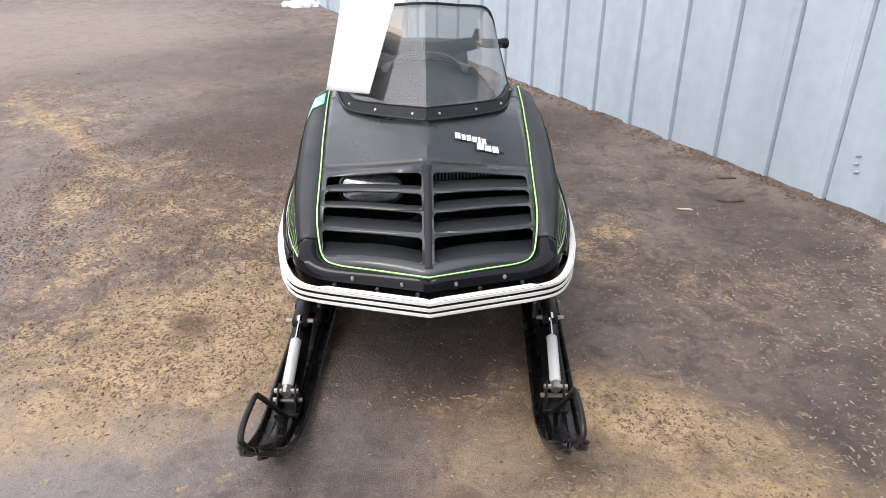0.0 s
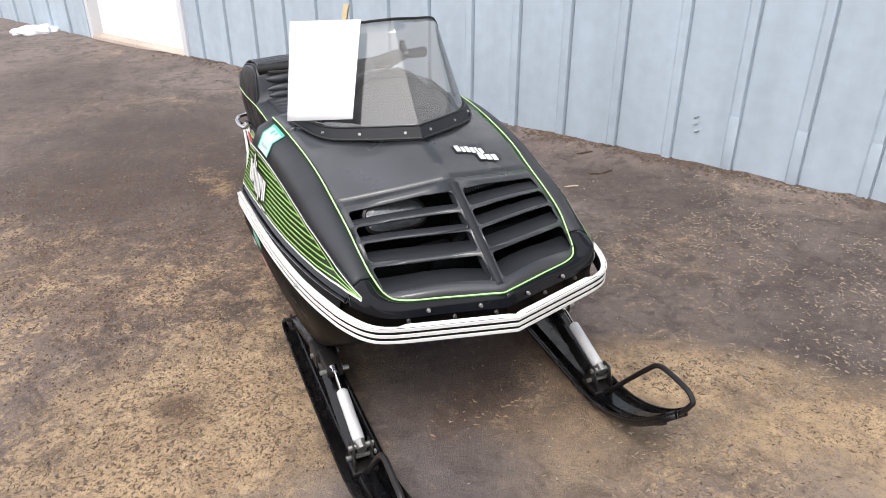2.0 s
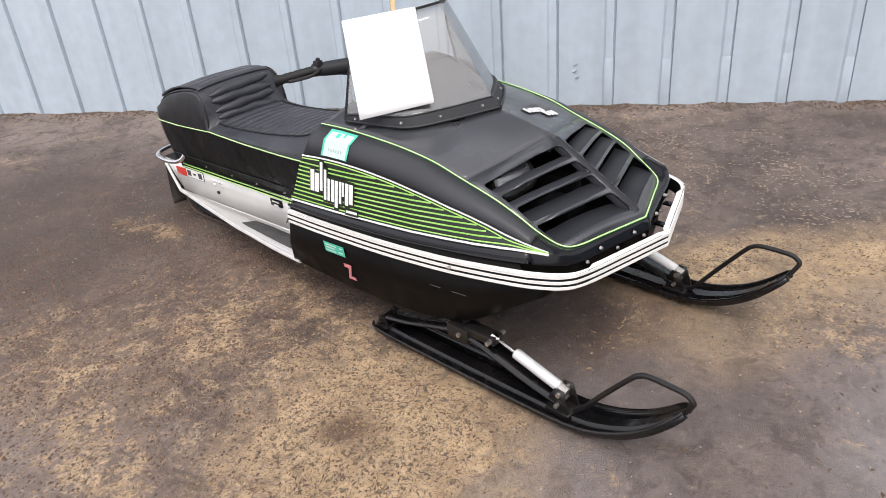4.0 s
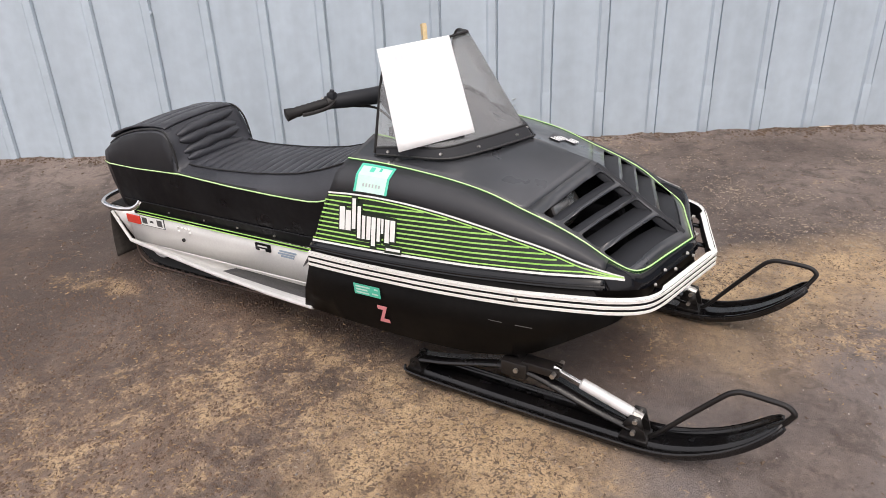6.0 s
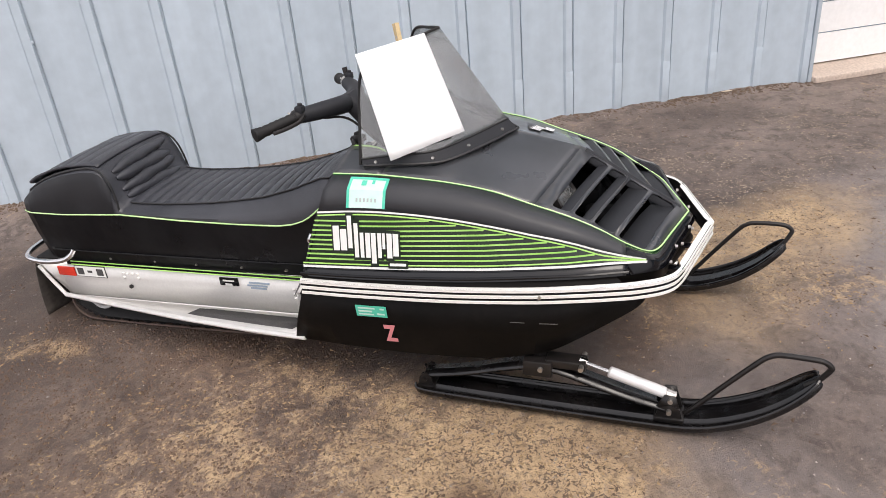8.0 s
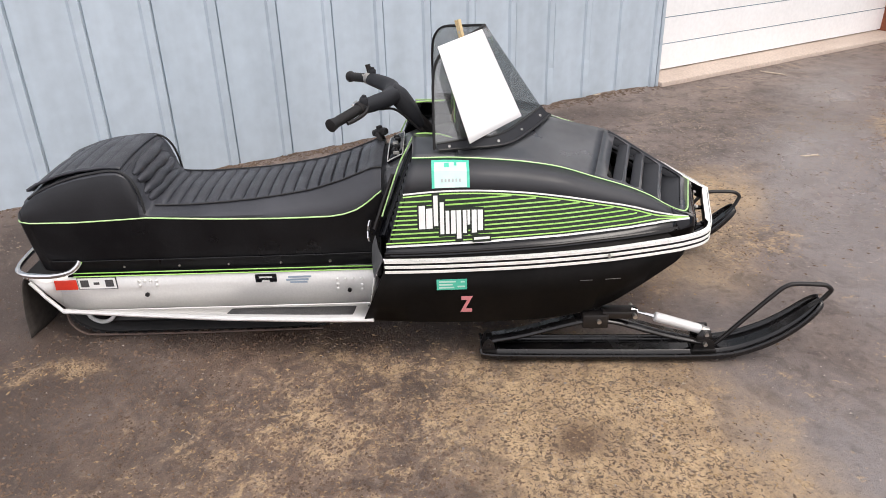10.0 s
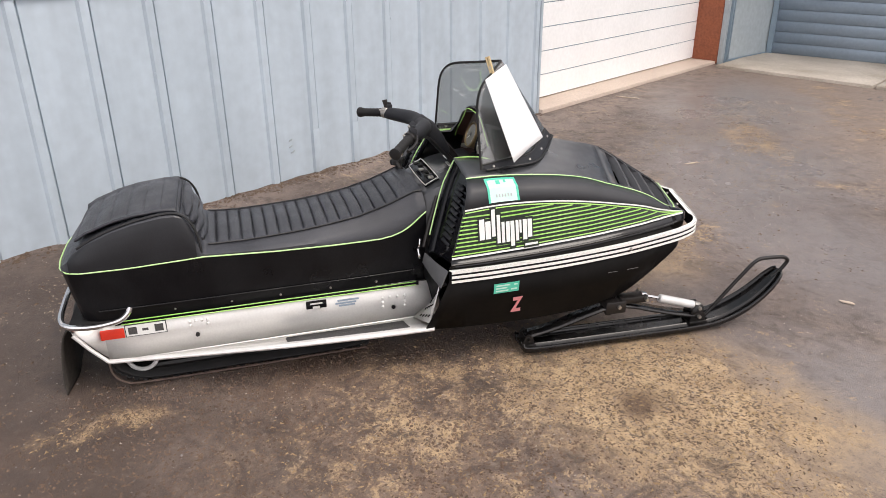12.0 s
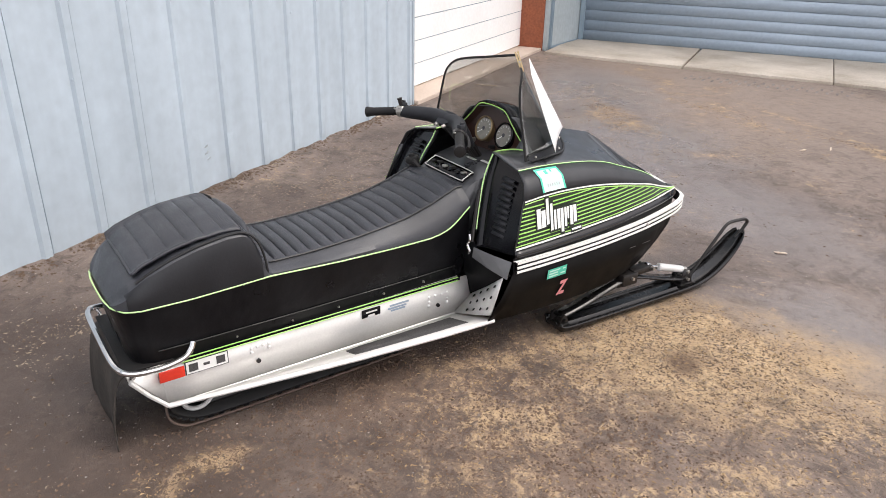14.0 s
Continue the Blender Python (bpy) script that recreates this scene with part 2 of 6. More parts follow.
def ground_material():
    """Brown-grey worn asphalt with sand patches, damp dark stains, painted shade and sheen, and fine aggregate; the
    sand is straw-coloured.
    """
    m = bpy.data.materials.new("worn_asphalt_with_sand")
    m.use_nodes = True
    n, link = m.node_tree.nodes, m.node_tree.links.new
    bsdf = n["Principled BSDF"]
    co = n.new("ShaderNodeTexCoord").outputs["Object"]

    def clouds(size, detail=6.0, rough=0.55, vec=None):
        t = n.new("ShaderNodeTexNoise")
        t.inputs["Scale"].default_value, t.inputs["Detail"].default_value, t.inputs["Roughness"].default_value = size, detail, rough
        link(vec or co, t.inputs["Vector"])
        return t

    def spread(value, low, high, to_low=0.0, to_high=1.0):
        r = n.new("ShaderNodeMapRange")
        for i, v in zip((1, 2, 3, 4), (low, high, to_low, to_high)):
            r.inputs[i].default_value = v
        link(value, r.inputs[0])
        return r.outputs[0]

    def maths(kind, a, b=0.0):
        x = n.new("ShaderNodeMath")
        x.operation = kind
        for i, v in enumerate((a, b)):
            if isinstance(v, (int, float)):
                x.inputs[i].default_value = v
            else:
                link(v, x.inputs[i])
        return x.outputs[0]

    def mixed(a, b, fac):
        x = n.new("ShaderNodeMix")
        x.data_type = "RGBA"
        for socket, v in ((x.inputs["Factor"], fac), (x.inputs["A"], a), (x.inputs["B"], b)):
            if isinstance(v, (int, float)):
                socket.default_value = v
            elif isinstance(v, tuple):
                socket.default_value = (*v, 1)
            else:
                link(v, socket)
        return x.outputs["Result"]

    warp = n.new("ShaderNodeVectorMath")
    warp.operation = "MULTIPLY_ADD"
    link(clouds(2.6, 5).outputs["Color"], warp.inputs[0])
    warp.inputs[1].default_value = (0.5, 0.5, 0)
    add = n.new("ShaderNodeVectorMath")
    add.operation = "ADD"
    add.inputs[1].default_value = (-0.25, -0.25, 0)
    link(co, add.inputs[0])
    link(add.outputs[0], warp.inputs[2])
    wco = warp.outputs[0]

    calm = n.new("ShaderNodeVectorMath")
    calm.operation = "MULTIPLY_ADD"
    link(clouds(4.5, 5).outputs["Color"], calm.inputs[0])
    calm.inputs[1].default_value = (0.14, 0.14, 0)
    near = n.new("ShaderNodeVectorMath")
    near.operation = "ADD"
    near.inputs[1].default_value = (-0.07, -0.07, 0)
    link(co, near.inputs[0])
    link(near.outputs[0], calm.inputs[2])

    def blot(x, y, rx, ry, turn):
        """1 in the middle of an ellipse, falling to 0 at its rim."""
        mp = n.new("ShaderNodeMapping")
        mp.vector_type = "TEXTURE"
        mp.inputs["Location"].default_value = (x, y, 0)
        mp.inputs["Rotation"].default_value = (0, 0, radians(turn))
        mp.inputs["Scale"].default_value = (rx, ry, 1)
        link(calm.outputs[0] if min(rx, ry) < 0.3 else wco, mp.inputs[0])
        flat = n.new("ShaderNodeVectorMath")
        flat.operation = "MULTIPLY"
        flat.inputs[1].default_value = (1, 1, 0)
        link(mp.outputs[0], flat.inputs[0])
        ln = n.new("ShaderNodeVectorMath")
        ln.operation = "LENGTH"
        link(flat.outputs[0], ln.inputs[0])
        return spread(ln.outputs["Value"], 0.45, 1.15, 1, 0)

    sand = None
    for b in SAND_PATCHES:
        v = maths("MULTIPLY", blot(*b[:5]), b[5])
        sand = v if sand is None else maths("MAXIMUM", sand, v)
    def swirl(size, detail, twist, rough=0.6):
        t = clouds(size, detail, rough)
        t.inputs["Distortion"].default_value = twist
        return t.outputs["Fac"]

    def tops(patches):
        best = None
        for q in patches:
            v = maths("MULTIPLY", blot(*q[:5]), q[5])
            best = v if best is None else maths("MAXIMUM", best, v)
        return best

    sand = maths("MULTIPLY", sand, spread(clouds(4.5, 7, 0.65).outputs["Fac"], 0.33, 0.60, 0.35, 1.0))
    thin = maths("MULTIPLY", tops(THIN_STRAW), spread(clouds(3.2, 8, 0.68).outputs["Fac"], 0.38, 0.62, 0.2, 1.0))
    damp, stain_shade, dust = tops(DAMP_SHEEN), tops(STAINS_AND_SHADE), tops(BROWN_DUST)
    quiet = spread(stain_shade, 0, 1, 1.0, 0.25)
    everywhere = maths("MULTIPLY", quiet, spread(clouds(1.7, 8, 0.62).outputs["Fac"], 0.50, 0.72, 0, 0.42))
    cover = maths("MAXIMUM", maths("MAXIMUM", sand, thin), everywhere)
    rugged = spread(maths("MAXIMUM", damp, dust), 0, 1, 1.0, 0.25)
    speck = clouds(120, 5, 0.75).outputs["Fac"]
    fine = clouds(300, 3, 0.6).outputs["Fac"]
    flake = swirl(36, 6, 1.3, 0.66)
    dash = swirl(44, 4, 1.8)
    crumb = clouds(30, 7, 0.74).outputs["Fac"]
    base = mixed((0.124, 0.093, 0.078), (0.222, 0.173, 0.148), spread(clouds(1.1, 7, 0.6).outputs["Fac"], 0.35, 0.65))
    base = mixed(base, (0.070, 0.051, 0.043), maths("MULTIPLY", rugged, spread(clouds(2.9, 8, 0.66).outputs["Fac"], 0.47, 0.64, 0, 0.85)))
    base = mixed(base, (0.285, 0.222, 0.182), maths("MULTIPLY", dust, 0.85))
    # the wet sheen is painted as a paler grey over the damp asphalt
    base = mixed(base, (0.232, 0.209, 0.206), maths("MULTIPLY", damp, 0.85))
    base = mixed(base, (0.160, 0.099, 0.065), maths("MULTIPLY", tops(EARTH), spread(clouds(2.1, 7, 0.62).outputs["Fac"], 0.34, 0.58, 0.45, 1.0)))
    # worn strip of paler dust along the building's foot
    foot = n.new("ShaderNodeVectorMath")
    foot.operation = "DOT_PRODUCT"
    foot.inputs[1].default_value = (0.8703, 0.4926, 0)
    link(wco, foot.inputs[0])
    strip = spread(foot.outputs["Value"], 2.45, 2.85)
    base = mixed(base, (0.25, 0.195, 0.165), maths("MULTIPLY", strip, spread(clouds(2.2, 6, 0.6).outputs["Fac"], 0.36, 0.55, 0.15, 0.85)))
    # dark stains, with the shade below the sled painted into the colour as well
    base = mixed(base, (0.066, 0.044, 0.034), maths("MULTIPLY", stain_shade, spread(clouds(3.5, 7, 0.65).outputs["Fac"], 0.3, 0.6, 0.55, 1.0)))
    base = mixed(base, (0.228, 0.153, 0.104), spread(cover, 0.10, 0.75, 0, 0.65))
    clump = swirl(8.5, 8, 0.8, 0.7)
    base = mixed(base, (0.066, 0.046, 0.036), maths("MULTIPLY", rugged, spread(clump, 0.50, 0.60, 0, 0.75)))
    base = mixed(base, (0.50, 0.345, 0.19), maths("MULTIPLY", maths("MULTIPLY", tops(SOFT_SAND), spread(clump, 0.44, 0.64, 1.0, 0.5)), spread(clouds(5.5, 7, 0.66).outputs["Fac"], 0.32, 0.6, 0.45, 1.0)))
    straw = mixed((0.60, 0.43, 0.25), (0.40, 0.275, 0.16), spread(clouds(7, 7, 0.7).outputs["Fac"], 0.38, 0.62))
    lot = maths("ADD", maths("MULTIPLY", cover, 0.95), maths("ADD", maths("MULTIPLY", maths("SUBTRACT", flake, 0.5), 1.7), maths("MULTIPLY", maths("SUBTRACT", 0.5, clump), 1.9)))
    base = mixed(base, straw, maths("MULTIPLY", maths("MAXIMUM", quiet, sand), spread(lot, 0.34, 0.68, 0, 0.9)))
    base = mixed(base, (0.075, 0.050, 0.036), maths("MULTIPLY", spread(dash, 0.545, 0.585, 0, 0.85), spread(cover, 0.1, 0.7, 0.1, 1.0)))
    base = mixed(base, (0.045, 0.034, 0.03), maths("MULTIPLY", rugged, spread(swirl(24, 8, 0.6, 0.72), 0.57, 0.70, 0, 0.65)))
    base = mixed(base, (0.050, 0.038, 0.034), spread(speck, 0.56, 0.64, 0, 0.6))
    base = mixed(base, (0.30, 0.235, 0.19), maths("MULTIPLY", quiet, spread(crumb, 0.54, 0.64, 0, 0.5)))
    base = mixed(base, (0.055, 0.040, 0.034), spread(crumb, 0.43, 0.34, 0, 0.5))
    base = mixed(base, (0.42, 0.36, 0.32), maths("MULTIPLY", quiet, spread(fine, 0.60, 0.70, 0, 0.4)))
    spot = blot(-0.815, 2.167, 0.085, 0.085, 0)
    base = mixed(base, (0.105, 0.062, 0.038), maths("MULTIPLY", spot, 0.85))
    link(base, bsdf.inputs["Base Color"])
    wet = maths("MULTIPLY", tops(WET_FILM), spread(clouds(2.4, 6, 0.6).outputs["Fac"], 0.35, 0.6, 0.35, 1.0))
    dry = spread(maths("SUBTRACT", damp, cover), 0, 0.8, 0.60, 0.38)
    link(maths("SUBTRACT", dry, maths("MULTIPLY", wet, 0.16)), bsdf.inputs["Roughness"])
    loose = tops([(-0.85, 2.2, 0.9, 0.8, 20, 1.0), (0.75, 1.5, 0.6, 0.35, -32, 1.0)])
    b1 = n.new("ShaderNodeBump")
    b1.inputs["Strength"].default_value, b1.inputs["Distance"].default_value = 0.8, 0.009
    link(maths("ADD", maths("MULTIPLY", flake, maths("ADD", maths("MULTIPLY", loose, 1.5), 0.3)), maths("ADD", maths("MULTIPLY", speck, 0.7), maths("MULTIPLY", fine, 0.35))), b1.inputs["Height"])
    link(spread(wet, 0, 1, 0.8, 0.2), b1.inputs["Strength"])
    link(b1.outputs[0], bsdf.inputs["Normal"])
    return m


# x, y, two radii, turn in degrees, strength
SAND_PATCHES = [(-0.80, 2.10, 0.62, 0.45, 35, 1.0), (-0.62, 2.75, 0.45, 0.60, 10, 0.60), (-1.25, 2.05, 0.45, 0.40, 0, 0.58),
                (0.68, 1.65, 0.44, 0.18, -33, 0.70), (0.95, 1.25, 0.40, 0.22, -30, 0.55), (0.20, 1.72, 0.35, 0.20, -10, 0.3), (-0.41, 4.01, 0.085, 0.17, 10, 0.85), (-0.38, 3.82, 0.07, 0.16, -20, 0.75), (-2.1, 4.25, 1.0, 0.07, -48, 0.62)]
SOFT_SAND = [(-2.1, 4.25, 1.0, 0.08, -48, 0.8), (-1.0, 1.8, 0.5, 0.32, 20, 0.9), (0.66, 1.63, 0.50, 0.22, -33, 1.1), (0.92, 1.22, 0.52, 0.28, -30, 1.05), (0.32, 1.48, 0.4, 0.28, -10, 0.55), (-0.78, 2.05, 0.6, 0.45, 35, 1.05)]
THIN_STRAW = [(-1.35, 3.20, 0.6, 0.9, 25, 0.72), (-0.9, 3.0, 0.6, 0.6, 0, 0.55), (-2.5, 4.7, 0.6, 1.1, 45, 0.5), (2.0, -0.4, 0.8, 0.25, -20, 0.6), (2.2, -1.6, 2.0, 0.3, -20, 0.5),
              (0.5, -1.4, 1.6, 0.15, -18, 0.6), (0.75, 2.75, 0.25, 0.45, -10, 0.6), (1.2, 2.3, 0.5, 0.5, 0, 0.35), (-1.6, 2.5, 0.7, 0.7, 0, 0.5),
              (0.5, 1.25, 0.5, 0.3, -10, 0.5)]
EARTH = [(-1.2, 2.7, 0.6, 0.6, 0, 0.5), (-0.95, 3.1, 0.7, 0.8, 0, 0.7), (-0.7, 4.4, 0.9, 0.8, 0, 0.9), (-0.35, 2.9, 0.35, 0.8, 0, 0.7), (0.15, 1.85, 0.42, 0.36, 0, 0.95), (-1.1, 5.3, 0.9, 0.7, 0, 0.5)]
BROWN_DUST = [(-2.1, 5.5, 1.0, 1.1, 0, 0.75), (-1.6, 3.0, 0.75, 0.85, 0, 0.65), (-1.3, 1.35, 0.8, 0.45, 0, 0.75), (-3.2, 6.8, 2.0, 2.4, 20, 1.0), (-2.3, 4.3, 0.6, 0.9, 0, 0.55), (2.4, -1.9, 3.2, 1.3, -28, 1.0), (1.0, -2.5, 2.5, 0.8, -20, 0.9)]
WET_FILM = [(1.3, 0.2, 1.2, 0.7, -30, 1.0), (2.7, -0.7, 1.2, 0.7, -30, 0.9), (0.3, 0.6, 0.9, 0.5, 0, 0.7)]
# damp ground: smoother, and lightened in colour for its reflected sheen
DAMP_SHEEN = [(-0.05, 1.70, 0.42, 0.45, 0, 0.6), (0.35, 0.65, 1.4, 0.6, 0, 0.85), (1.4, 0.1, 1.3, 0.8, -30, 1.0), (2.9, -0.9, 1.4, 0.9, -30, 0.9),
                (-1.6, 1.0, 0.7, 0.6, 0, 0.9), (-1.0, 1.5, 0.6, 0.4, 0, 0.9), (-1.5, 2.8, 0.5, 0.5, 0, 0.7)]
# real stains; the long patch at (0.05, 2.6) paints shade under the sled
STAINS_AND_SHADE = [(-0.1, 4.35, 0.65, 0.4, 0, 1.0), (0.60, 4.25, 0.75, 0.6, 0, 1.0), (-0.7, 4.88, 0.75, 0.5, 0, 1.0), (-1.25, 4.2, 0.45, 0.5, 0, 0.8), (-0.85, 4.3, 0.5, 0.45, 0, 1.0),
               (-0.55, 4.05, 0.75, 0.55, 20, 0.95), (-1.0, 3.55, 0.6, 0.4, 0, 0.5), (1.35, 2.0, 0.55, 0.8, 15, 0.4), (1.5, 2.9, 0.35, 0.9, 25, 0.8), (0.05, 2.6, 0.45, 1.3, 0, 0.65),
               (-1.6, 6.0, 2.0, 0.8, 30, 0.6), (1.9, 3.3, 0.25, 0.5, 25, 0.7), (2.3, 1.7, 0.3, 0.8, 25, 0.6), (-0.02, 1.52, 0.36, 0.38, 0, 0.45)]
ASPHALT = ground_material()


def tinted_glass():
    m = bpy.data.materials.new("smoke_tinted_windshield")
    m.use_nodes = True
    n, link = m.node_tree.nodes, m.node_tree.links.new
    clear, gloss, mix, fres = (n.new(k) for k in ("ShaderNodeBsdfTransparent", "ShaderNodeBsdfGlossy", "ShaderNodeMixShader", "ShaderNodeLayerWeight"))
    clear.inputs[0].default_value = (0.80, 0.80, 0.79, 1)
    gloss.inputs["Roughness"].default_value = 0.03
    fres.inputs["Blend"].default_value = 0.5
    steep, gain = n.new("ShaderNodeMath"), n.new("ShaderNodeMapRange")
    steep.operation = "POWER"
    steep.inputs[1].default_value = 3.5
    link(fres.outputs["Facing"], steep.inputs[0])
    gain.inputs[3].default_value, gain.inputs[4].default_value = 0.12, 0.88
    link(steep.outputs[0], gain.inputs[0])
    link(gain.outputs[0], mix.inputs[0])
    link(clear.outputs[0], mix.inputs[1])
    link(gloss.outputs[0], mix.inputs[2])
    # a thin, cloudy film of pale diffuse colour that lifts the pane's tone
    dust, film, cloud, amount = (n.new(k) for k in ("ShaderNodeBsdfDiffuse", "ShaderNodeMixShader", "ShaderNodeTexNoise", "ShaderNodeMapRange"))
    dust.inputs[0].default_value = (0.62, 0.60, 0.57, 1)
    cloud.inputs["Scale"].default_value, cloud.inputs["Detail"].default_value = 9.0, 6.0
    link(n.new("ShaderNodeTexCoord").outputs["Object"], cloud.inputs["Vector"])
    amount.inputs[1].default_value, amount.inputs[2].default_value = 0.35, 0.65
    amount.inputs[3].default_value, amount.inputs[4].default_value = 0.012, 0.04
    link(cloud.outputs["Fac"], amount.inputs[0])
    link(amount.outputs[0], film.inputs[0])
    link(mix.outputs[0], film.inputs[1])
    link(dust.outputs[0], film.inputs[2])
    link(film.outputs[0], n["Material Output"].inputs["Surface"])
    return m


GLASS = tinted_glass()


# ---- tools for building ----
def part(name, bm, mat, parent=None, label="", angle=35, kind="", thick=0.0, heart=None):
    """One mesh object made of bm, under parent. heart: a point inside, from which all faces look away."""
    bmesh.ops.remove_doubles(bm, verts=bm.verts, dist=1e-5)
    bmesh.ops.recalc_face_normals(bm, faces=bm.faces)
    if heart:
        bm.normal_update()
        left = set(bm.faces)
        while left:
            island, queue = [], [left.pop()]
            while queue:
                f = queue.pop()
                island.append(f)
                for e in f.edges:
                    for g in e.link_faces:
                        if g in left:
                            left.remove(g)
                            queue.append(g)
            if sum(f.normal.dot(f.calc_center_median() - Vector(heart)) * f.calc_area() for f in island) < 0:
                bmesh.ops.reverse_faces(bm, faces=island)
    me = bpy.data.meshes.new(name)
    bm.to_mesh(me)
    bm.free()
    me.materials.append(mat)
    if angle:
        me.shade_smooth()
        me.set_sharp_from_angle(angle=radians(angle))
    ob = new(name, me)
    if parent:
        ob.parent = parent
    if thick:
        s = ob.modifiers.new("thickness", "SOLIDIFY")
        s.thickness, s.offset = thick, -1
    return tagged(ob, label=label, kind=kind)


def thing(name, at, label, category, group="", kind=""):
    ob = new(name)
    ob.empty_display_size = 0.1
    ob.location = at
    return tagged(ob, label, category, group, kind)


def box(bm, lo, hi, bevel=0.0, turn=None):
    made = bmesh.ops.create_cube(bm, size=1)["verts"]
    lo, hi = Vector(lo), Vector(hi)
    for v in made:
        v.co = Vector([(lo[i] + hi[i]) / 2 + v.co[i] * (hi[i] - lo[i]) for i in range(3)])
    if bevel:
        edges = {e for v in made for e in v.link_edges}
        made = list({v for f in bmesh.ops.bevel(bm, geom=list(edges), offset=bevel, segments=2, affect="EDGES", profile=0.5)["faces"] for v in f.verts} | {v for v in made if v.is_valid})
    if turn:
        for v in made:
            v.co = turn @ v.co
    return made


def loft(bm, curves, closed=False):
    rows = [[bm.verts.new(p) for p in c] for c in curves]
    for a, b in zip(rows, rows[1:]):
        k = len(a)
        for i in range(k if closed else k - 1):
            j = (i + 1) % k
            bm.faces.new((a[i], a[j], b[j], b[i]))
    return rows


def glide(points, steps=6, closed=False):
    """Points on a smooth curve through the given ones."""
    p = [Vector(q) for q in points]
    k = len(p)
    out = []
    for i in range(k if closed else k - 1):
        if closed:
            a, b, c, d = p[i - 1], p[i], p[(i + 1) % k], p[(i + 2) % k]
        else:
            b, c = p[i], p[i + 1]
            a = p[i - 1] if i else b * 2 - c
            d = p[i + 2] if i + 2 < k else c * 2 - b
        for s in range(steps):
            t = s / steps
            out.append(0.5 * (2 * b + (c - a) * t + (2 * a - 5 * b + 4 * c - d) * t * t + (3 * b - a - 3 * c + d) * t ** 3))
    if not closed:
        out.append(p[-1])
    return out


def tube(bm, points, r, n=8, closed=False, caps=True):
    """A round bar along points; r is a radius or one for each point."""
    p = [Vector(q) for q in points]
    k = len(p)
    rr = r if isinstance(r, (list, tuple)) else [r] * k
    rings, side = [], None
    for i in range(k):
        a, b = (p[i - 1] if (i or closed) else p[0]), (p[(i + 1) % k] if (i < k - 1 or closed) else p[-1])
        d = (b - a).normalized()
        if side is None:
            side = d.orthogonal().normalized()
        side = (side - d * side.dot(d)).normalized()
        up = d.cross(side)
        rings.append([bm.verts.new(p[i] + rr[i] * (math.cos(2 * math.pi * j / n) * side + math.sin(2 * math.pi * j / n) * up)) for j in range(n)])
    for i in range(k if closed else k - 1):
        a, b = rings[i], rings[(i + 1) % k]
        for j in range(n):
            bm.faces.new((a[j], a[(j + 1) % n], b[(j + 1) % n], b[j]))
    if caps and not closed:
        bm.faces.new(rings[0][::-1])
        bm.faces.new(rings[-1])


def flip(points, sx):
    return [Vector((q[0] * sx, q[1], q[2])) for q in points]


def span(a, b, n, endpoint=True):
    """n even steps from a to b."""
    return [a + (b - a) * i / ((n - 1) if endpoint else n) for i in range(n)]


def table(rows):
    """A function through (at, value) pairs."""
    rows = sorted(rows)
    xs, ys = [r[0] for r in rows], [r[1] for r in rows]
    return lambda v: float(np.interp(v, xs, ys))


# ---- ground ----
CORNER, ALONG, BEHIND = Vector((3.173, 0.874, 0)), Vector((-0.4926, 0.8703, 0)), Vector((0.8703, 0.4926, 0))


def under_foot(x, y):
    """Height of the ground: nearly flat, with a low uneven bank of soil along the steel wall."""
    z = 0.006 * noise.noise(Vector((x * 1.3, y * 1.3, 0))) + 0.003 * noise.noise(Vector((x * 5, y * 5, 3))) - 0.004
    p = Vector((x, y, 0)) - CORNER
    s, d = p.dot(ALONG), p.dot(BEHIND)
    if -0.45 < d < 0.1 and s > 0.05:
        k = 1 - min(1.0, max(0.0, -d / 0.34 + 0.25 * noise.noise(Vector((x * 4, y * 4, 9)))))
        z += 0.026 * k * k * min(1.0, s / 0.4) * (1.0 + 0.5 * noise.noise(Vector((x * 7, y * 7, 5))))
    return z


def ground():
    bm = bmesh.new()
    xs = [-400, -60, -15] + [-5 + 0.06 * i for i in range(201)] + [12, 60, 400]
    ys = [-400, -60, -15] + [-5 + 0.06 * i for i in range(201)] + [12, 60, 400]
    loft(bm, [[(x, y, under_foot(x, y) if abs(x) < 12 and abs(y) < 12 else -0.004) for x in xs] for y in ys])
    tagged(part("ground", bm, ASPHALT), "brown-grey worn asphalt yard with straw-coloured sand patches and damp stains", "ground", kind="structure")


ground()

# ---- building: a wall of ribbed steel, and a wing at a right angle to it ----
RIB, FIRST_RIB = 0.322, 0.354


def at_wall(s, d, z):
    return CORNER + ALONG * s + BEHIND * d + Vector((0, 0, z))


def wall_box(bm, s0, s1, d0, d1, z0, z1, bevel=0.0):
    made = box(bm, (s0, d0, z0), (s1, d1, z1), bevel)
    for v in made:
        v.co = at_wall(*v.co)


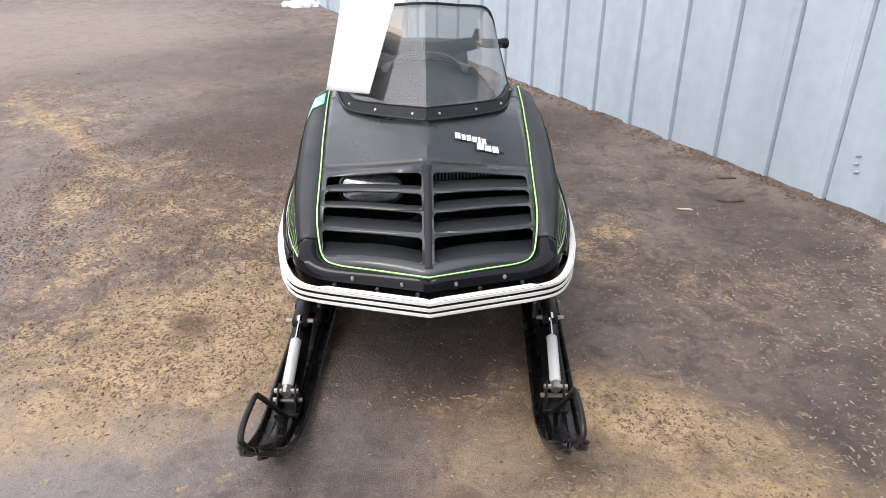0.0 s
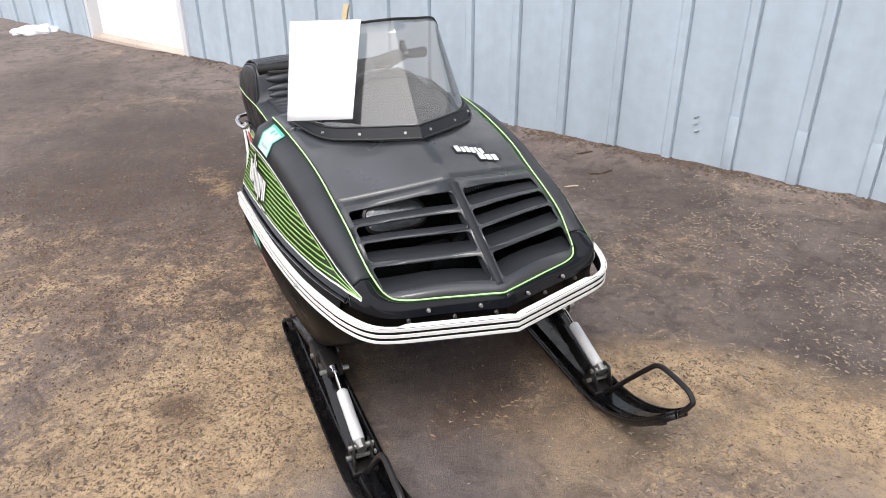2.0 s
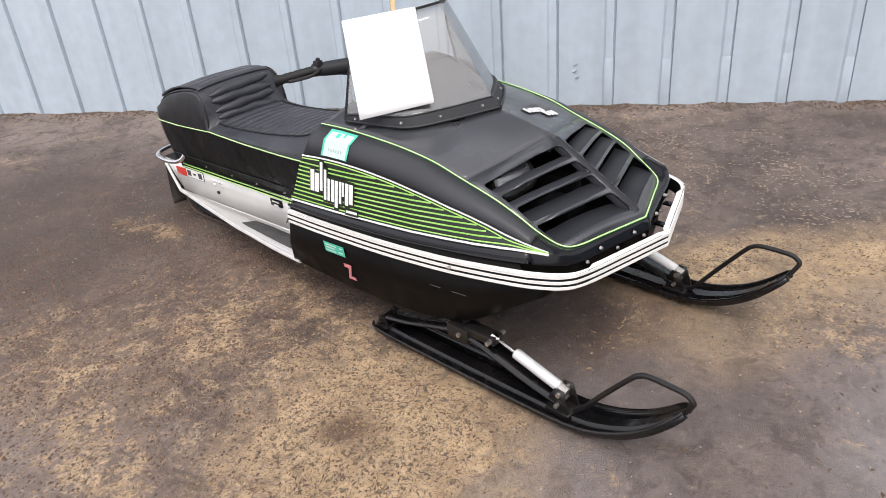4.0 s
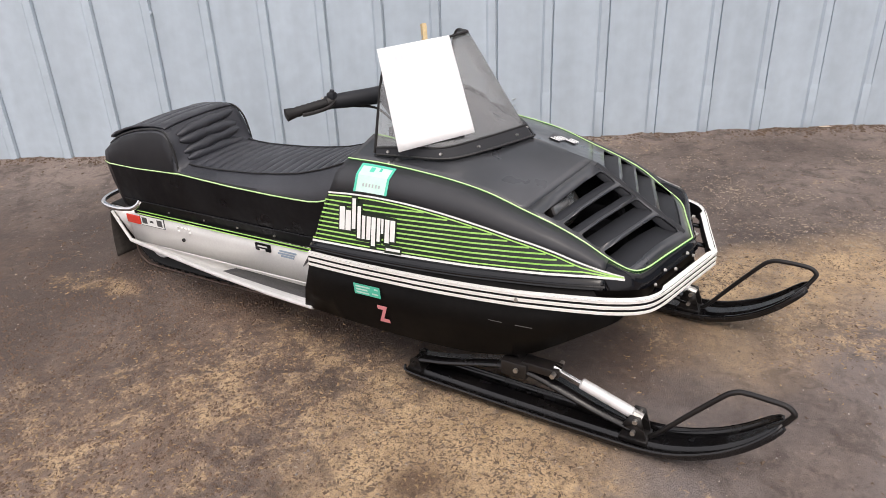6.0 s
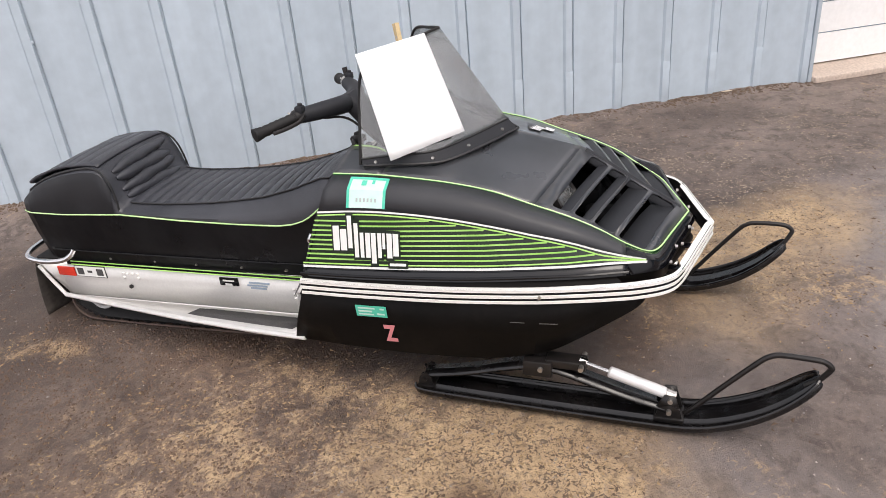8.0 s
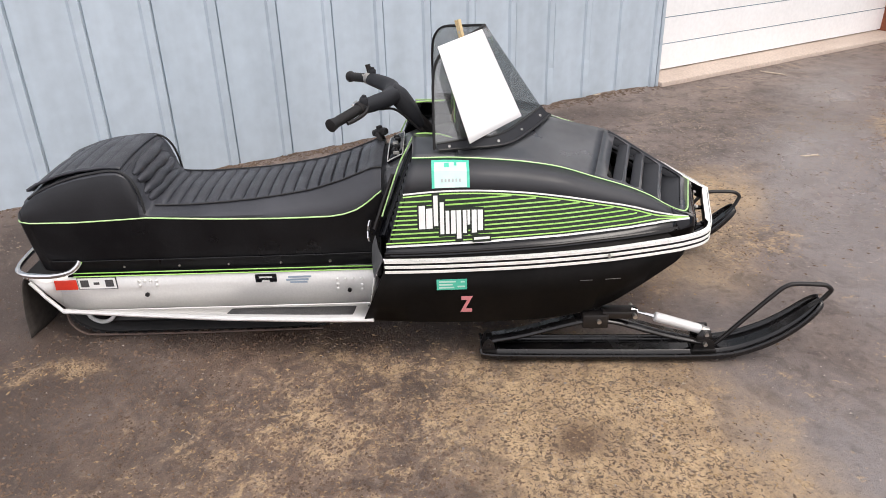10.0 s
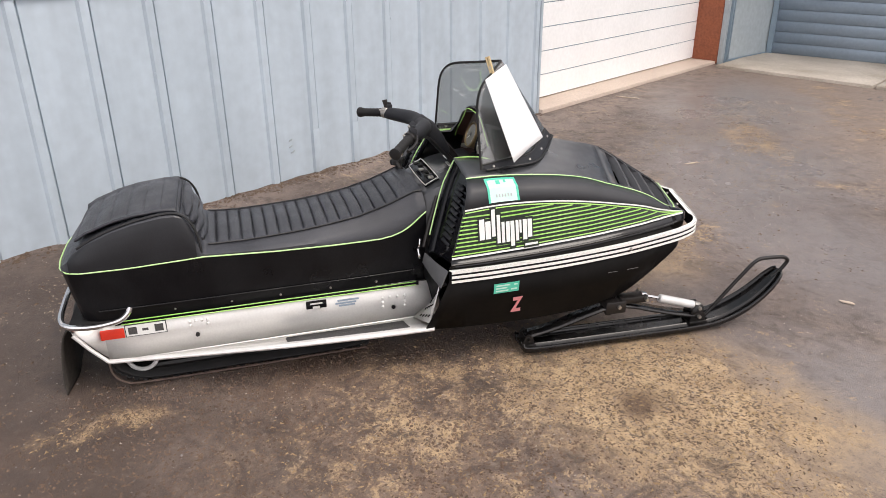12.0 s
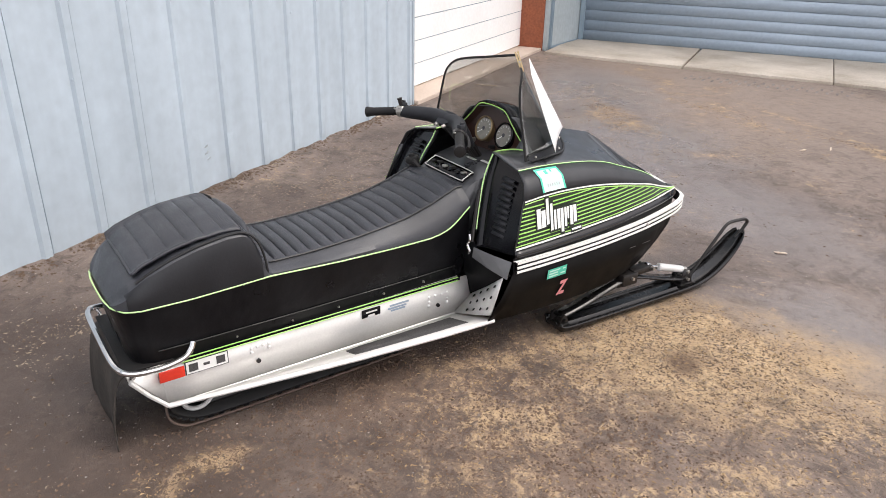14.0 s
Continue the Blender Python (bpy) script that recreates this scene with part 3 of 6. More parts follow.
def siding(name, s0, s1, label):
    """Steel sheets from s0 to s1, each with raised ribs along its seams, on a wall body."""
    bm = bmesh.new()
    wall_box(bm, s0, s1, 0.012, 0.2, -0.02, 1.2)
    w = tagged(part(name, bm, WALL_PAINT, angle=0), label, "wall", kind="structure")
    edges = [s0] + [FIRST_RIB + RIB * k for k in range(-1, 40) if s0 + 0.05 < FIRST_RIB + RIB * k < s1 - 0.05] + [s1]
    for a, b in zip(edges, edges[1:]):
        bm = bmesh.new()
        lap = 0.014 + 0.003 * random.random()
        foot = -0.015 + 0.012 * random.random()
        prof = [(a + 0.003, 0.010), (a + 0.005, 0.0), (a + 0.010, -lap), (a + 0.050, -lap), (a + 0.062, 0.0)]
        mid = (a + b) / 2
        sag = 0.003 * (random.random() - 0.5)
        prof += [(mid - 0.02, sag), (mid + 0.06, -sag)]
        prof += [(b - 0.005, 0.0), (b - 0.002, 0.011)]
        loft(bm, [[at_wall(s, d, z) for s, d in prof] for z in (foot, 0.4, 0.8, 1.2)])
        sheet = part("panel", bm, WALL_PAINT, w, angle=20)
        if a > 2.5:
            continue
        bm = bmesh.new()
        high = 0.26 + 0.05 * random.random()
        wall_box(bm, a + 0.006, a + 0.054, -lap - 0.001, 0.0, 0.0, high, 0.0005)
        part("rib_cap", bm, WALL_PAINT, sheet, "slightly brighter lap piece at the rib's foot")
    return w


siding("wall_east", 0.0, 6.70, "pale blue-grey ribbed steel siding with upright seams")


def wall_marks(w):
    """Three small dents and a few screw heads in the siding."""
    for u, z in ((2.507, 0.268), (2.509, 0.229), (2.496, 0.193)):
        bm = bmesh.new()
        tube(bm, [at_wall(u + 0.012, -0.0035, z - 0.005), at_wall(u, -0.0045, z), at_wall(u - 0.012, -0.0035, z + 0.006)], [0.003, 0.006, 0.003], 6)
        part("dent", bm, GREY_PANEL, w, "small scraped dent")
    for u, z in ((1.641, 0.926), (3.30, 0.79), (4.55, 0.84)):
        bm = bmesh.new()
        tube(bm, [at_wall(u, -0.002, z), at_wall(u, -0.012, z), at_wall(u, -0.016, z)], [0.012, 0.011, 0.005], 8)
        part("screw", bm, WALL_PAINT, w)


wall_marks(bpy.data.objects["wall_east"])
siding("wall_north", 8.03, 12.5, "pale blue-grey ribbed steel siding beyond the doorway")
bm = bmesh.new()
wall_box(bm, -0.005, 12.5, 0.0, 0.2, 1.235, 1.95)
tagged(part("wall_upper", bm, WHITE_PANEL, angle=0), "white upper wall panels above the steel siding", "wall", kind="structure")
# unseen wall top, added so the windshield's right pane reflects something dark
bm = bmesh.new()
wall_box(bm, -0.005, 12.5, 0.004, 0.2, 1.953, 4.4)
tagged(part("wall_top", bm, TRIM_BLUE, angle=0), "unseen slate-blue wall top, added to darken the windshield's reflection", "wall", kind="structure")
# flashing strip whose grey paints the shadow line at the siding's top
bm = bmesh.new()
wall_box(bm, -0.005, 12.5, -0.022, 0.02, 1.203, 1.237, 0.003)
tagged(part("trim", bm, FLASHING_SHADE), "metal flashing strip along the siding's top, greyed as its shadow line", "trim", kind="structure")
bm = bmesh.new()
wall_box(bm, -0.03, 0.0, -0.02, 0.3, -0.01, 3.0, 0.003)
tagged(part("trim", bm, WALL_PAINT), "pale blue-grey corner flashing at the door opening", "trim", kind="structure")


def plank_door(name, s0, s1, d, z0, height, step, mat, label):
    door = thing(name, at_wall((s0 + s1) / 2, d, z0), label, "door", kind="structure")
    door.location = (0, 0, 0)
    z = z0
    first = None
    while z < z0 + height - 0.01:
        bm = bmesh.new()
        prof = [(0.018, z), (-0.004, z + 0.003), (-0.004, z + step * 0.5), (-0.004, z + step - 0.0125), (0.018, z + step - 0.0085), (0.018, z + step)]
        loft(bm, [[at_wall(s, d + dd, zz) for dd, zz in prof] for s in (s0, s1)])
        part("panel", bm, mat, door, angle=0, thick=0.004)
        if z + step < z0 + height - 0.01:
            bm = bmesh.new()
            wall_box(bm, s0 + 0.002, s1 - 0.002, d + 0.002, d + 0.012, z + step - 0.0105, z + step + 0.002)
            part("joint_seal", bm, TRIM_BLUE, door, "grey seal between the panels", angle=0)
        z += step
    return door


plank_door("door_1", -3.30, -0.03, 0.235, 0.040, 2.4, 0.207, WHITE_DOOR, "white sectional garage door with shallow horizontal panels, closed")
plank_door("door_2", 6.72, 8.01, 0.08, 0.03, 2.1, 2.1, WHITE_DOOR, "plain white flush door in the steel wall, closed")
for s0, s1, d0, z1, lab in ((-3.30, -0.03, -0.06, 0.03, "tan concrete sill under the white garage door"), (6.70, 8.03, -0.03, 0.028, "concrete threshold under the white door")):
    bm = bmesh.new()
    wall_box(bm, s0, s1, d0, 0.28, -0.02, z1, 0.008)
    tagged(part("door_sill", bm, TAN_SILL), lab, "sill", kind="structure")
for s0, s1 in ((6.66, 6.72), (8.01, 8.06)):
    bm = bmesh.new()
    wall_box(bm, s0, s1, -0.025, 0.09, 0.0, 2.2, 0.003)
    tagged(part("trim", bm, WHITE_PANEL), "white door casing", "trim", kind="structure")
bm = bmesh.new()
wall_box(bm, -3.37, -3.30, -0.07, 0.3, 0.0, 3.0, 0.006)
tagged(part("door_post", bm, RUST_POST), "rust-orange boarded post beside the white garage door", "post", kind="structure")
bm = bmesh.new()
wall_box(bm, -3.37, -3.305, -0.125, -0.073, 0.0, 3.0, 0.004)
tagged(part("trim", bm, GREY_PANEL), "pale grey corner board beside the rust-orange post", "trim", kind="structure")
for s0, s1, d0 in ((-3.400, -3.373, -0.150), (-3.440, -3.412, -0.150)):
    bm = bmesh.new()
    wall_box(bm, s0, s1, d0, 0.28, 0.0, 3.0, 0.003)
    tagged(part("trim", bm, TRIM_BLUE), "slate-blue steel corner trim", "trim", kind="structure")


def upright(bm, foot, z0, z1):
    """A block on a foot of four corners, each given along and behind the wall's line."""
    low, top = ([bm.verts.new(at_wall(u, d, z)) for u, d in foot] for z in (z0, z1))
    bm.faces.new(low)
    bm.faces.new(top)
    for i in range(4):
        bm.faces.new((low[i], low[(i + 1) % 4], top[(i + 1) % 4], top[i]))


bm = bmesh.new()
upright(bm, [(-3.445, -0.13), (-4.34, -0.235), (-4.34, 0.3), (-3.445, 0.3)], 0.0, 3.0)
tagged(part("wall_alcove", bm, GREY_PANEL, angle=0), "grey flat side panel of the loading alcove", "wall", kind="structure")
bm = bmesh.new()
upright(bm, [(-3.445, -0.146), (-4.33, -0.251), (-4.33, -0.238), (-3.445, -0.133)], 0.0, 0.04)
tagged(part("baseboard", bm, TRIM_BLUE), "dark base strip of the alcove panel", "trim", kind="structure")
bm = bmesh.new()
wall_box(bm, -3.30, -0.008, 0.0, 0.3, 2.45, 4.4)
tagged(part("wall_lintel", bm, WHITE_PANEL, angle=0), "white lintel over the garage door", "wall", kind="structure")


def wing():
    """The wing's face stands nearly across the wall's line, with a slatted roll door over a concrete apron."""
    face = lambda d: -4.33 + 0.06 * (d + 0.2)
    bm = bmesh.new()
    upright(bm, [(face(0.3), 0.3), (face(-9.0), -9.0), (-5.3, -9.0), (-5.3, 0.3)], -0.02, 4.4)
    tagged(part("wall_wing", bm, TRIM_BLUE, angle=0), "slate-blue wing wall of the building", "wall", kind="structure")
    door = thing("door_3", (0, 0, 0), "slate-blue roll-up garage door with horizontal slats, closed", "door", kind="structure")
    z, step = 0.03, 0.127
    while z < 2.5:
        bm = bmesh.new()
        prof = [(0.0, z), (0.012, z + 0.004), (0.015, z + step * 0.5), (0.013, z + step - 0.009), (-0.010, z + step - 0.006), (-0.010, z + step)]
        loft(bm, [[at_wall(face(d) + 0.022 + dd, d, zz) for dd, zz in prof] for d in (-0.30, -4.9)])
        part("slat", bm, BLUE_DOOR, door, angle=30, thick=0.004)
        z += step
    for d0, d1 in ((-0.30, -0.24), (-5.0, -4.9)):
        bm = bmesh.new()
        upright(bm, [(face(d1) + 0.003, d1), (face(d0) + 0.003, d0), (face(d0) + 0.06, d0), (face(d1) + 0.06, d1)], 0.0, 2.8)
        tagged(part("trim", bm, TRIM_BLUE, angle=0), "slate-blue steel jamb of the roll door", "trim", kind="structure")
    apron = thing("apron", (0, 0, 0), "stained tan concrete apron slabs before the roll door", "pavement", kind="structure")
    front = lambda d: -3.09 - 0.045 * (d + 0.2)
    for a, b in ((-0.17, -1.80), (-1.825, -3.33), (-3.338, -5.0), (-5.008, -9.0)):
        bm = bmesh.new()
        upright(bm, [(face(a), a), (front(a), a), (front(b), b), (face(b), b)], -0.05, 0.028)
        bmesh.ops.recalc_face_normals(bm, faces=bm.faces)
        bmesh.ops.bevel(bm, geom=list(bm.edges), offset=0.008, segments=2, affect="EDGES", profile=0.5)
        part("slab", bm, CONCRETE, apron)


wing()


def closed_building():
    """Plain roof and rear walls that close the building behind its two faces."""
    bm = bmesh.new()
    wall_box(bm, -5.32, 12.52, 0.01, 6.0, 4.403, 4.55, 0.01)
    wall_box(bm, -11.0, -4.35, -9.02, 0.008, 4.403, 4.55, 0.01)
    tagged(part("roof", bm, GREY_PANEL), "plain grey flat roof of the building", "roof", kind="structure")
    for name, spot in (("wall_back", (-5.1, 12.5, 5.8, 6.0)), ("wall_end", (12.3, 12.5, 0.203, 5.797)), ("wall_far", (-11.0, -5.303, -9.0, -8.8)), ("wall_rear", (-11.0, -10.8, -8.797, 6.0))):
        bm = bmesh.new()
        wall_box(bm, *spot, -0.02, 4.4)
        tagged(part(name, bm, TRIM_BLUE, angle=0), "plain slate-blue outer wall of the building", "wall", kind="structure")


closed_building()

# ---- the snowmobile: it stands along y, nose towards -y, its middle plane at x = 0 ----
sled = thing("snowmobile", (0, 2.6, 0), "black vintage snowmobile with lime pinstripes and white bumper, parked on asphalt", "snowmobile")
sled.location = (0, 0, 0)

# guide lines of the body's one half (x outwards), from the rear to the nose's middle
LINE_TOP = [(.338, 2.647, .699), (.333, 2.536, .697), (.328, 2.42, .688), (.322, 2.30, .673), (.318, 2.19, .651), (.314, 2.09, .617), (.311, 1.98, .580),
            (.309, 1.90, .545), (.300, 1.835, .505), (.283, 1.778, .476), (.245, 1.747, .468), (.15, 1.716, .469), (0, 1.668, .471)]
LINE_SHOULDER = [(.412, 2.676, .613), (.411, 2.57, .620), (.408, 2.46, .619), (.404, 2.33, .609), (.399, 2.20, .590), (.392, 2.08, .566), (.381, 1.98, .543),
                 (.368, 1.90, .517), (.355, 1.83, .497), (.341, 1.765, .482), (.288, 1.731, .456), (.158, 1.699, .457), (0, 1.655, .458)]
LINE_WAIST = [(.445, 2.732, .454), (.444, 2.60, .457), (.441, 2.45, .461), (.437, 2.32, .466), (.430, 2.20, .470), (.419, 2.08, .476), (.405, 1.98, .480),
              (.390, 1.90, .484), (.368, 1.825, .484), (.342, 1.763, .478), (.287, 1.7285, .446), (.158, 1.6965, .447), (0, 1.6525, .448)]
LINE_LIP = [(.457, 2.738, .426), (.457, 2.60, .426), (.455, 2.45, .429), (.451, 2.32, .433), (.444, 2.20, .438), (.432, 2.08, .444), (.417, 1.98, .447),
            (.400, 1.90, .449), (.376, 1.82, .450), (.345, 1.757, .450), (.285, 1.725, .437), (.16, 1.692, .438), (0, 1.648, .439)]
LINE_BUMPER = [(.472, 2.74, .374), (.471, 2.60, .372), (.469, 2.45, .373), (.466, 2.32, .375), (.460, 2.20, .378), (.450, 2.06, .383), (.436, 1.95, .388),
               (.420, 1.87, .390), (.399, 1.795, .391), (.362, 1.722, .392), (.305, 1.683, .393), (.16, 1.640, .394), (0, 1.594, .396)]
LINE_CHINE = [(.421, 2.822, .178), (.418, 2.62, .163), (.415, 2.45, .156), (.412, 2.32, .156), (.410, 2.20, .163), (.405, 2.10, .180), (.402, 2.02, .206),
              (.398, 1.95, .248), (.388, 1.87, .300), (.364, 1.79, .350), (.30, 1.755, .375), (.16, 1.70, .385), (0, 1.65, .39)]
STEPS = 5

middle = table([(1.60, .43), (1.668, .471), (1.976, .668), (2.2, .722), (2.35, .748), (2.5, .762), (2.65, .775)])
rim_z = table([(q[1], q[2]) for q in LINE_TOP[:10]])
rim_x = table([(q[1], q[0]) for q in LINE_TOP[:10]])


def hood_z(x, y):
    """Height of the hood's top, with the raised cowl before the rider."""
    a = abs(x)
    z = middle(y) - (middle(y) - rim_z(y)) * min(a / rim_x(y), 1.0)
    rise = max(0.0, min(1.0, (y - 2.27) / 0.22))
    wide = max(0.0, min(1.0, (0.26 - a) / 0.13))
    rise *= max(0.0, min(1.0, 1 - (y - 2.505) / 0.035))
    return z + 0.085 * rise * rise * (3 - 2 * rise) * wide * wide * (3 - 2 * wide)


def inward(points, d, dz=0.0):
    return [Vector((max(q[0] - d, 0) if q[0] > 0 else 0, q[1] + (d if q[0] < 0.3 else d * 0.3), q[2] + dz)) for q in points]


SLOTS = [(1.947, 1.897), (1.887, 1.842), (1.834, 1.780), (1.768, 1.699)]
GRILLE_TOP, NOSE, SWEEP = 1.985, 1.668, 0.30
SLOT_IN, SLOT_OUT = 0.016, 0.292

hood = None


def hood_shell():
    bm = bmesh.new()
    nose, shoulders, sills = bmesh.new(), [], []
    for sx in (-1, 1):
        g, s, w, l = (glide(c, STEPS) for c in (LINE_TOP, LINE_SHOULDER, LINE_WAIST, LINE_LIP))
        mid = []
        for i, (a, b) in enumerate(zip(g, s)):
            k = (b - a).length
            mid.append((a + b) / 2 + Vector((0.11 * k, 0, 0.12 * k)))
        tuck = inward(l, 0.012, -0.006)
        cut = 8 * STEPS + 1
        shoulders.append(bmesh.new())
        loft(shoulders[-1], [flip(c[:cut], sx) for c in (g, mid, s)])
        loft(bm, [flip(c[:cut], sx) for c in (s, w)])
        sills.append(bmesh.new())
        loft(sills[-1], [flip(c[:cut], sx) for c in (w, l, tuck)])
        loft(nose, [flip(c[cut - 1:], sx) for c in (g, mid, s, w, l, tuck)])
        # top above the grille
        cols = 14
        rows = []
        for i in range(19):
            v = i / 18
            row = []
            for j in range(cols + 1):
                u = j / cols
                y = GRILLE_TOP + SWEEP * rim_x(2.09) * u
                y = y + (2.505 - y) * v
                x = u * rim_x(y)
                row.append((sx * x, y, hood_z(x, y)))
            rows.append(row)
        loft(bm, rows)
        # strips beside the cowl opening
        rows = []
        for i in range(9):
            y = 2.505 + (2.647 - 2.505) * i / 8
            rows.append([(sx * x, y, hood_z(x, y)) for x in [0.19 + (rim_x(y) - 0.19) * k / 5 for k in range(6)]])
        loft(bm, rows)
        # grille field with its openings
        ws = [GRILLE_TOP] + [v for s2 in SLOTS for v in s2] + [NOSE]

        def spot(x, wv):
            y = wv + SWEEP * x
            return (sx * x, y, hood_z(x, y))

        def reach(wv):
            x = 0.31
            for _ in range(20):
                x = rim_x(wv + SWEEP * x) if wv > 1.70 else table([(1.668, .02), (1.672, .15), (1.675, .245), (1.693, .283), (1.705, .293)])(wv)
            return x
        hole = 0
        for k in range(len(ws) - 1):
            a, b = ws[k], ws[k + 1]
            ra, rb = reach(a), reach(b)
            ca = [0, SLOT_IN, 0.10, 0.2, min(SLOT_OUT, ra - 0.004), ra]
            cb = [0, SLOT_IN, 0.10, 0.2, min(SLOT_OUT, rb - 0.004), rb]
            is_hole = k % 2 == 1
            if not is_hole:
                if k == len(ws) - 2:
                    front = [Vector((sx * x, y, z)) for x, y, z in glide(LINE_TOP[8:], 4)]
                    back = []
                    for q in front:
                        x = min(abs(q.x), SLOT_OUT)
                        back.append(Vector(spot(x, a)) if abs(q.x) <= SLOT_OUT + 0.002 else Vector(spot(min(abs(q.x), ra), a)))
                    loft(bm, [front, back])
                else:
                    loft(bm, [[spot(x, a) for x in ca], [spot(x, b) for x in cb]])
            else:
                loft(bm, [[spot(x, a) for x in ca[:2]], [spot(x, b) for x in cb[:2]]])
                loft(bm, [[spot(x, a) for x in ca[4:]], [spot(x, b) for x in cb[4:]]])
                r = 0.012
                for x0, w0, ux, uw in ((ca[1], a, 1, -1), (ca[4], a, -1, -1), (cb[1], b, 1, 1), (cb[4], b, -1, 1)):
                    arc = [spot(x0 + ux * r * (1 - math.sin(t)), w0 + uw * r * (1 - math.cos(t))) for t in (0, 0.39, 0.785, 1.178, 1.571)]
                    c = bm.verts.new(spot(x0, w0))
                    vs = [bm.verts.new(q) for q in arc]
                    for v1, v2 in zip(vs, vs[1:]):
                        bm.faces.new((c, v1, v2))
    shell = part("hood", bm, BLACK_PAINT, sled, "satin black moulded hood with V-shaped louvered grille", angle=28, thick=0.005, heart=(0, 2.3, 0.35))
    for b in sills:
        part("sill", b, SILL_BLACK, shell, "glossy black sill under the flank decal", angle=40, thick=0.004, heart=(0, 2.3, 0.35))
    for b in shoulders:
        part("shoulder", b, SHOULDER_BLACK, shell, "satin black rounded shoulder of the hood", angle=40, thick=0.004, heart=(0, 2.3, 0.35))
    part("nose_band", nose, GLOSS_BLACK, shell, "glossy black band round the hood's nose", angle=40, thick=0.004, heart=(0, 2.3, 0.35))
    return shell


hood = hood_shell()


def louvers():
    for sx in (-1, 1):
        for k, (a, b) in enumerate(SLOTS):
            drop = 0.012 if k == 3 else 0.0
            bm = bmesh.new()
            rows = []
            for x in (SLOT_IN - 0.012, 0.09, 0.16, 0.23, SLOT_OUT + 0.008):
                ya, yb = a + SWEEP * x, b + SWEEP * x
                zb = hood_z(x, yb) - 0.001 - drop * 0.4
                back = yb + (ya - yb) * (0.58 if sx < 0 and k < 2 else 1.12)
                zr = zb + 0.08 * (hood_z(x, back) - zb)
                rows.append([(sx * x, yb - 0.004, zb - 0.008), (sx * x, yb - 0.003, zb - 0.002), (sx * x, yb + 0.004, zb + 0.001),
                             (sx * x, back, zr), (sx * x, back + 0.003, zr - 0.002), (sx * x, back, zr - 0.005), (sx * x, yb + 0.006, zb - 0.009)])
            loft(bm, rows, closed=True)
            part("louver_slat", bm, SLAT_BLACK, hood, angle=50)
    bm = bmesh.new()
    rows = []
    for wv in span(1.69, 1.97, 15):
        z = hood_z(0, wv)
        h = 0.0035 * min(1.0, (1.972 - wv) / 0.05)
        rows.append([(-0.0165, wv + .005, z - .03), (-0.0145, wv + .004, z - 0.0035), (-0.006, wv + .001, z + h), (0.006, wv + .001, z + h), (0.0145, wv + .004, z - 0.0035), (0.0165, wv + .005, z - .03)])
    loft(bm, rows)
    part("grille_spine", bm, SLAT_BLACK, hood, angle=60)


louvers()


def under_grille():
    bm = bmesh.new()
    box(bm, (-0.312, 2.12, 0.30), (0.312, 2.15, 0.625))
    box(bm, (-0.30, 1.80, 0.40), (0.30, 2.12, 0.42))
    box(bm, (0.03, 1.93, 0.43), (0.24, 2.08, 0.52), 0.02)
    box(bm, (-0.12, 1.85, 0.43), (-0.02, 1.97, 0.50), 0.015)
    tube(bm, glide([(-0.06, 1.86, 0.52), (0.0, 1.9, 0.54), (0.1, 1.95, 0.55), (0.2, 2.0, 0.52)], 5), 0.014)
    for sx in (-1, 1):
        ys = span(1.80, 2.12, 9)
        loft(bm, [[(sx * 0.302, y, 0.40) for y in ys], [(sx * 0.302, y, hood_z(0.302, y) - 0.012) for y in ys]])
        loft(bm, [[(0, 1.70, 0.42), (0, 1.70, 0.462)], [(sx * 0.16, 1.74, 0.42), (sx * 0.16, 1.74, 0.462)], [(sx * 0.28, 1.78, 0.42), (sx * 0.28, 1.78, 0.468)], [(sx * 0.302, 1.81, 0.40), (sx * 0.302, 1.81, 0.475)]])
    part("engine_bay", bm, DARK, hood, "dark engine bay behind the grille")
    bm = bmesh.new()
    for k in range(21):
        x = 0.025 + k * 0.0105
        box(bm, (x, 2.005 + 0.26 * x, 0.597), (x + 0.0045, 2.02 + 0.26 * x, 0.652 - 0.20 * x))
    part("cooling_fins", bm, SHEET_GREY, hood, "row of upright dark cooling fins")
    # headlight: a wide rounded lens in a bright bezel
    lamp_at = Vector((-0.163, 2.018, 0.572))
    tilt = Matrix.Translation(lamp_at) @ Matrix.Rotation(radians(-32), 4, "X")

    def oblong(w, h, y, n=32, p=3.2):
        return [tilt @ Vector((w * math.copysign(abs(math.cos(t)) ** (2 / p), math.cos(t)), y, h * math.copysign(abs(math.sin(t)) ** (2 / p), math.sin(t)))) for t in span(0, 2 * math.pi, n, endpoint=False)]
    bm = bmesh.new()
    loft(bm, [oblong(.092, .046, .03), oblong(.094, .048, -.012), oblong(.088, .042, -.016), oblong(.084, .038, -.008)], True)
    part("headlight", bm, WORN_STEEL, hood, "wide rounded headlight in dark bezel behind the louvers")
    bm = bmesh.new()
    rows = [oblong(.084 * k, .038 * k, -.010 - 0.012 * (1 - k * k)) for k in (1, .8, .6, .4, .2, .05)]
    r = loft(bm, rows, True)
    bm.faces.new(r[-1])
    part("lens", bm, LENS, hood, "ribbed clear headlight lens")


under_grille()


# pinstripes and decals of the hood
shoulder = table([(q[1], q[2]) for q in LINE_SHOULDER[:10]])
shoulder_x = table([(q[1], q[0]) for q in LINE_SHOULDER[:10]])
waist = table([(q[1], q[2]) for q in LINE_WAIST[:10]])
waist_x = table([(q[1], q[0]) for q in LINE_WAIST[:10]])


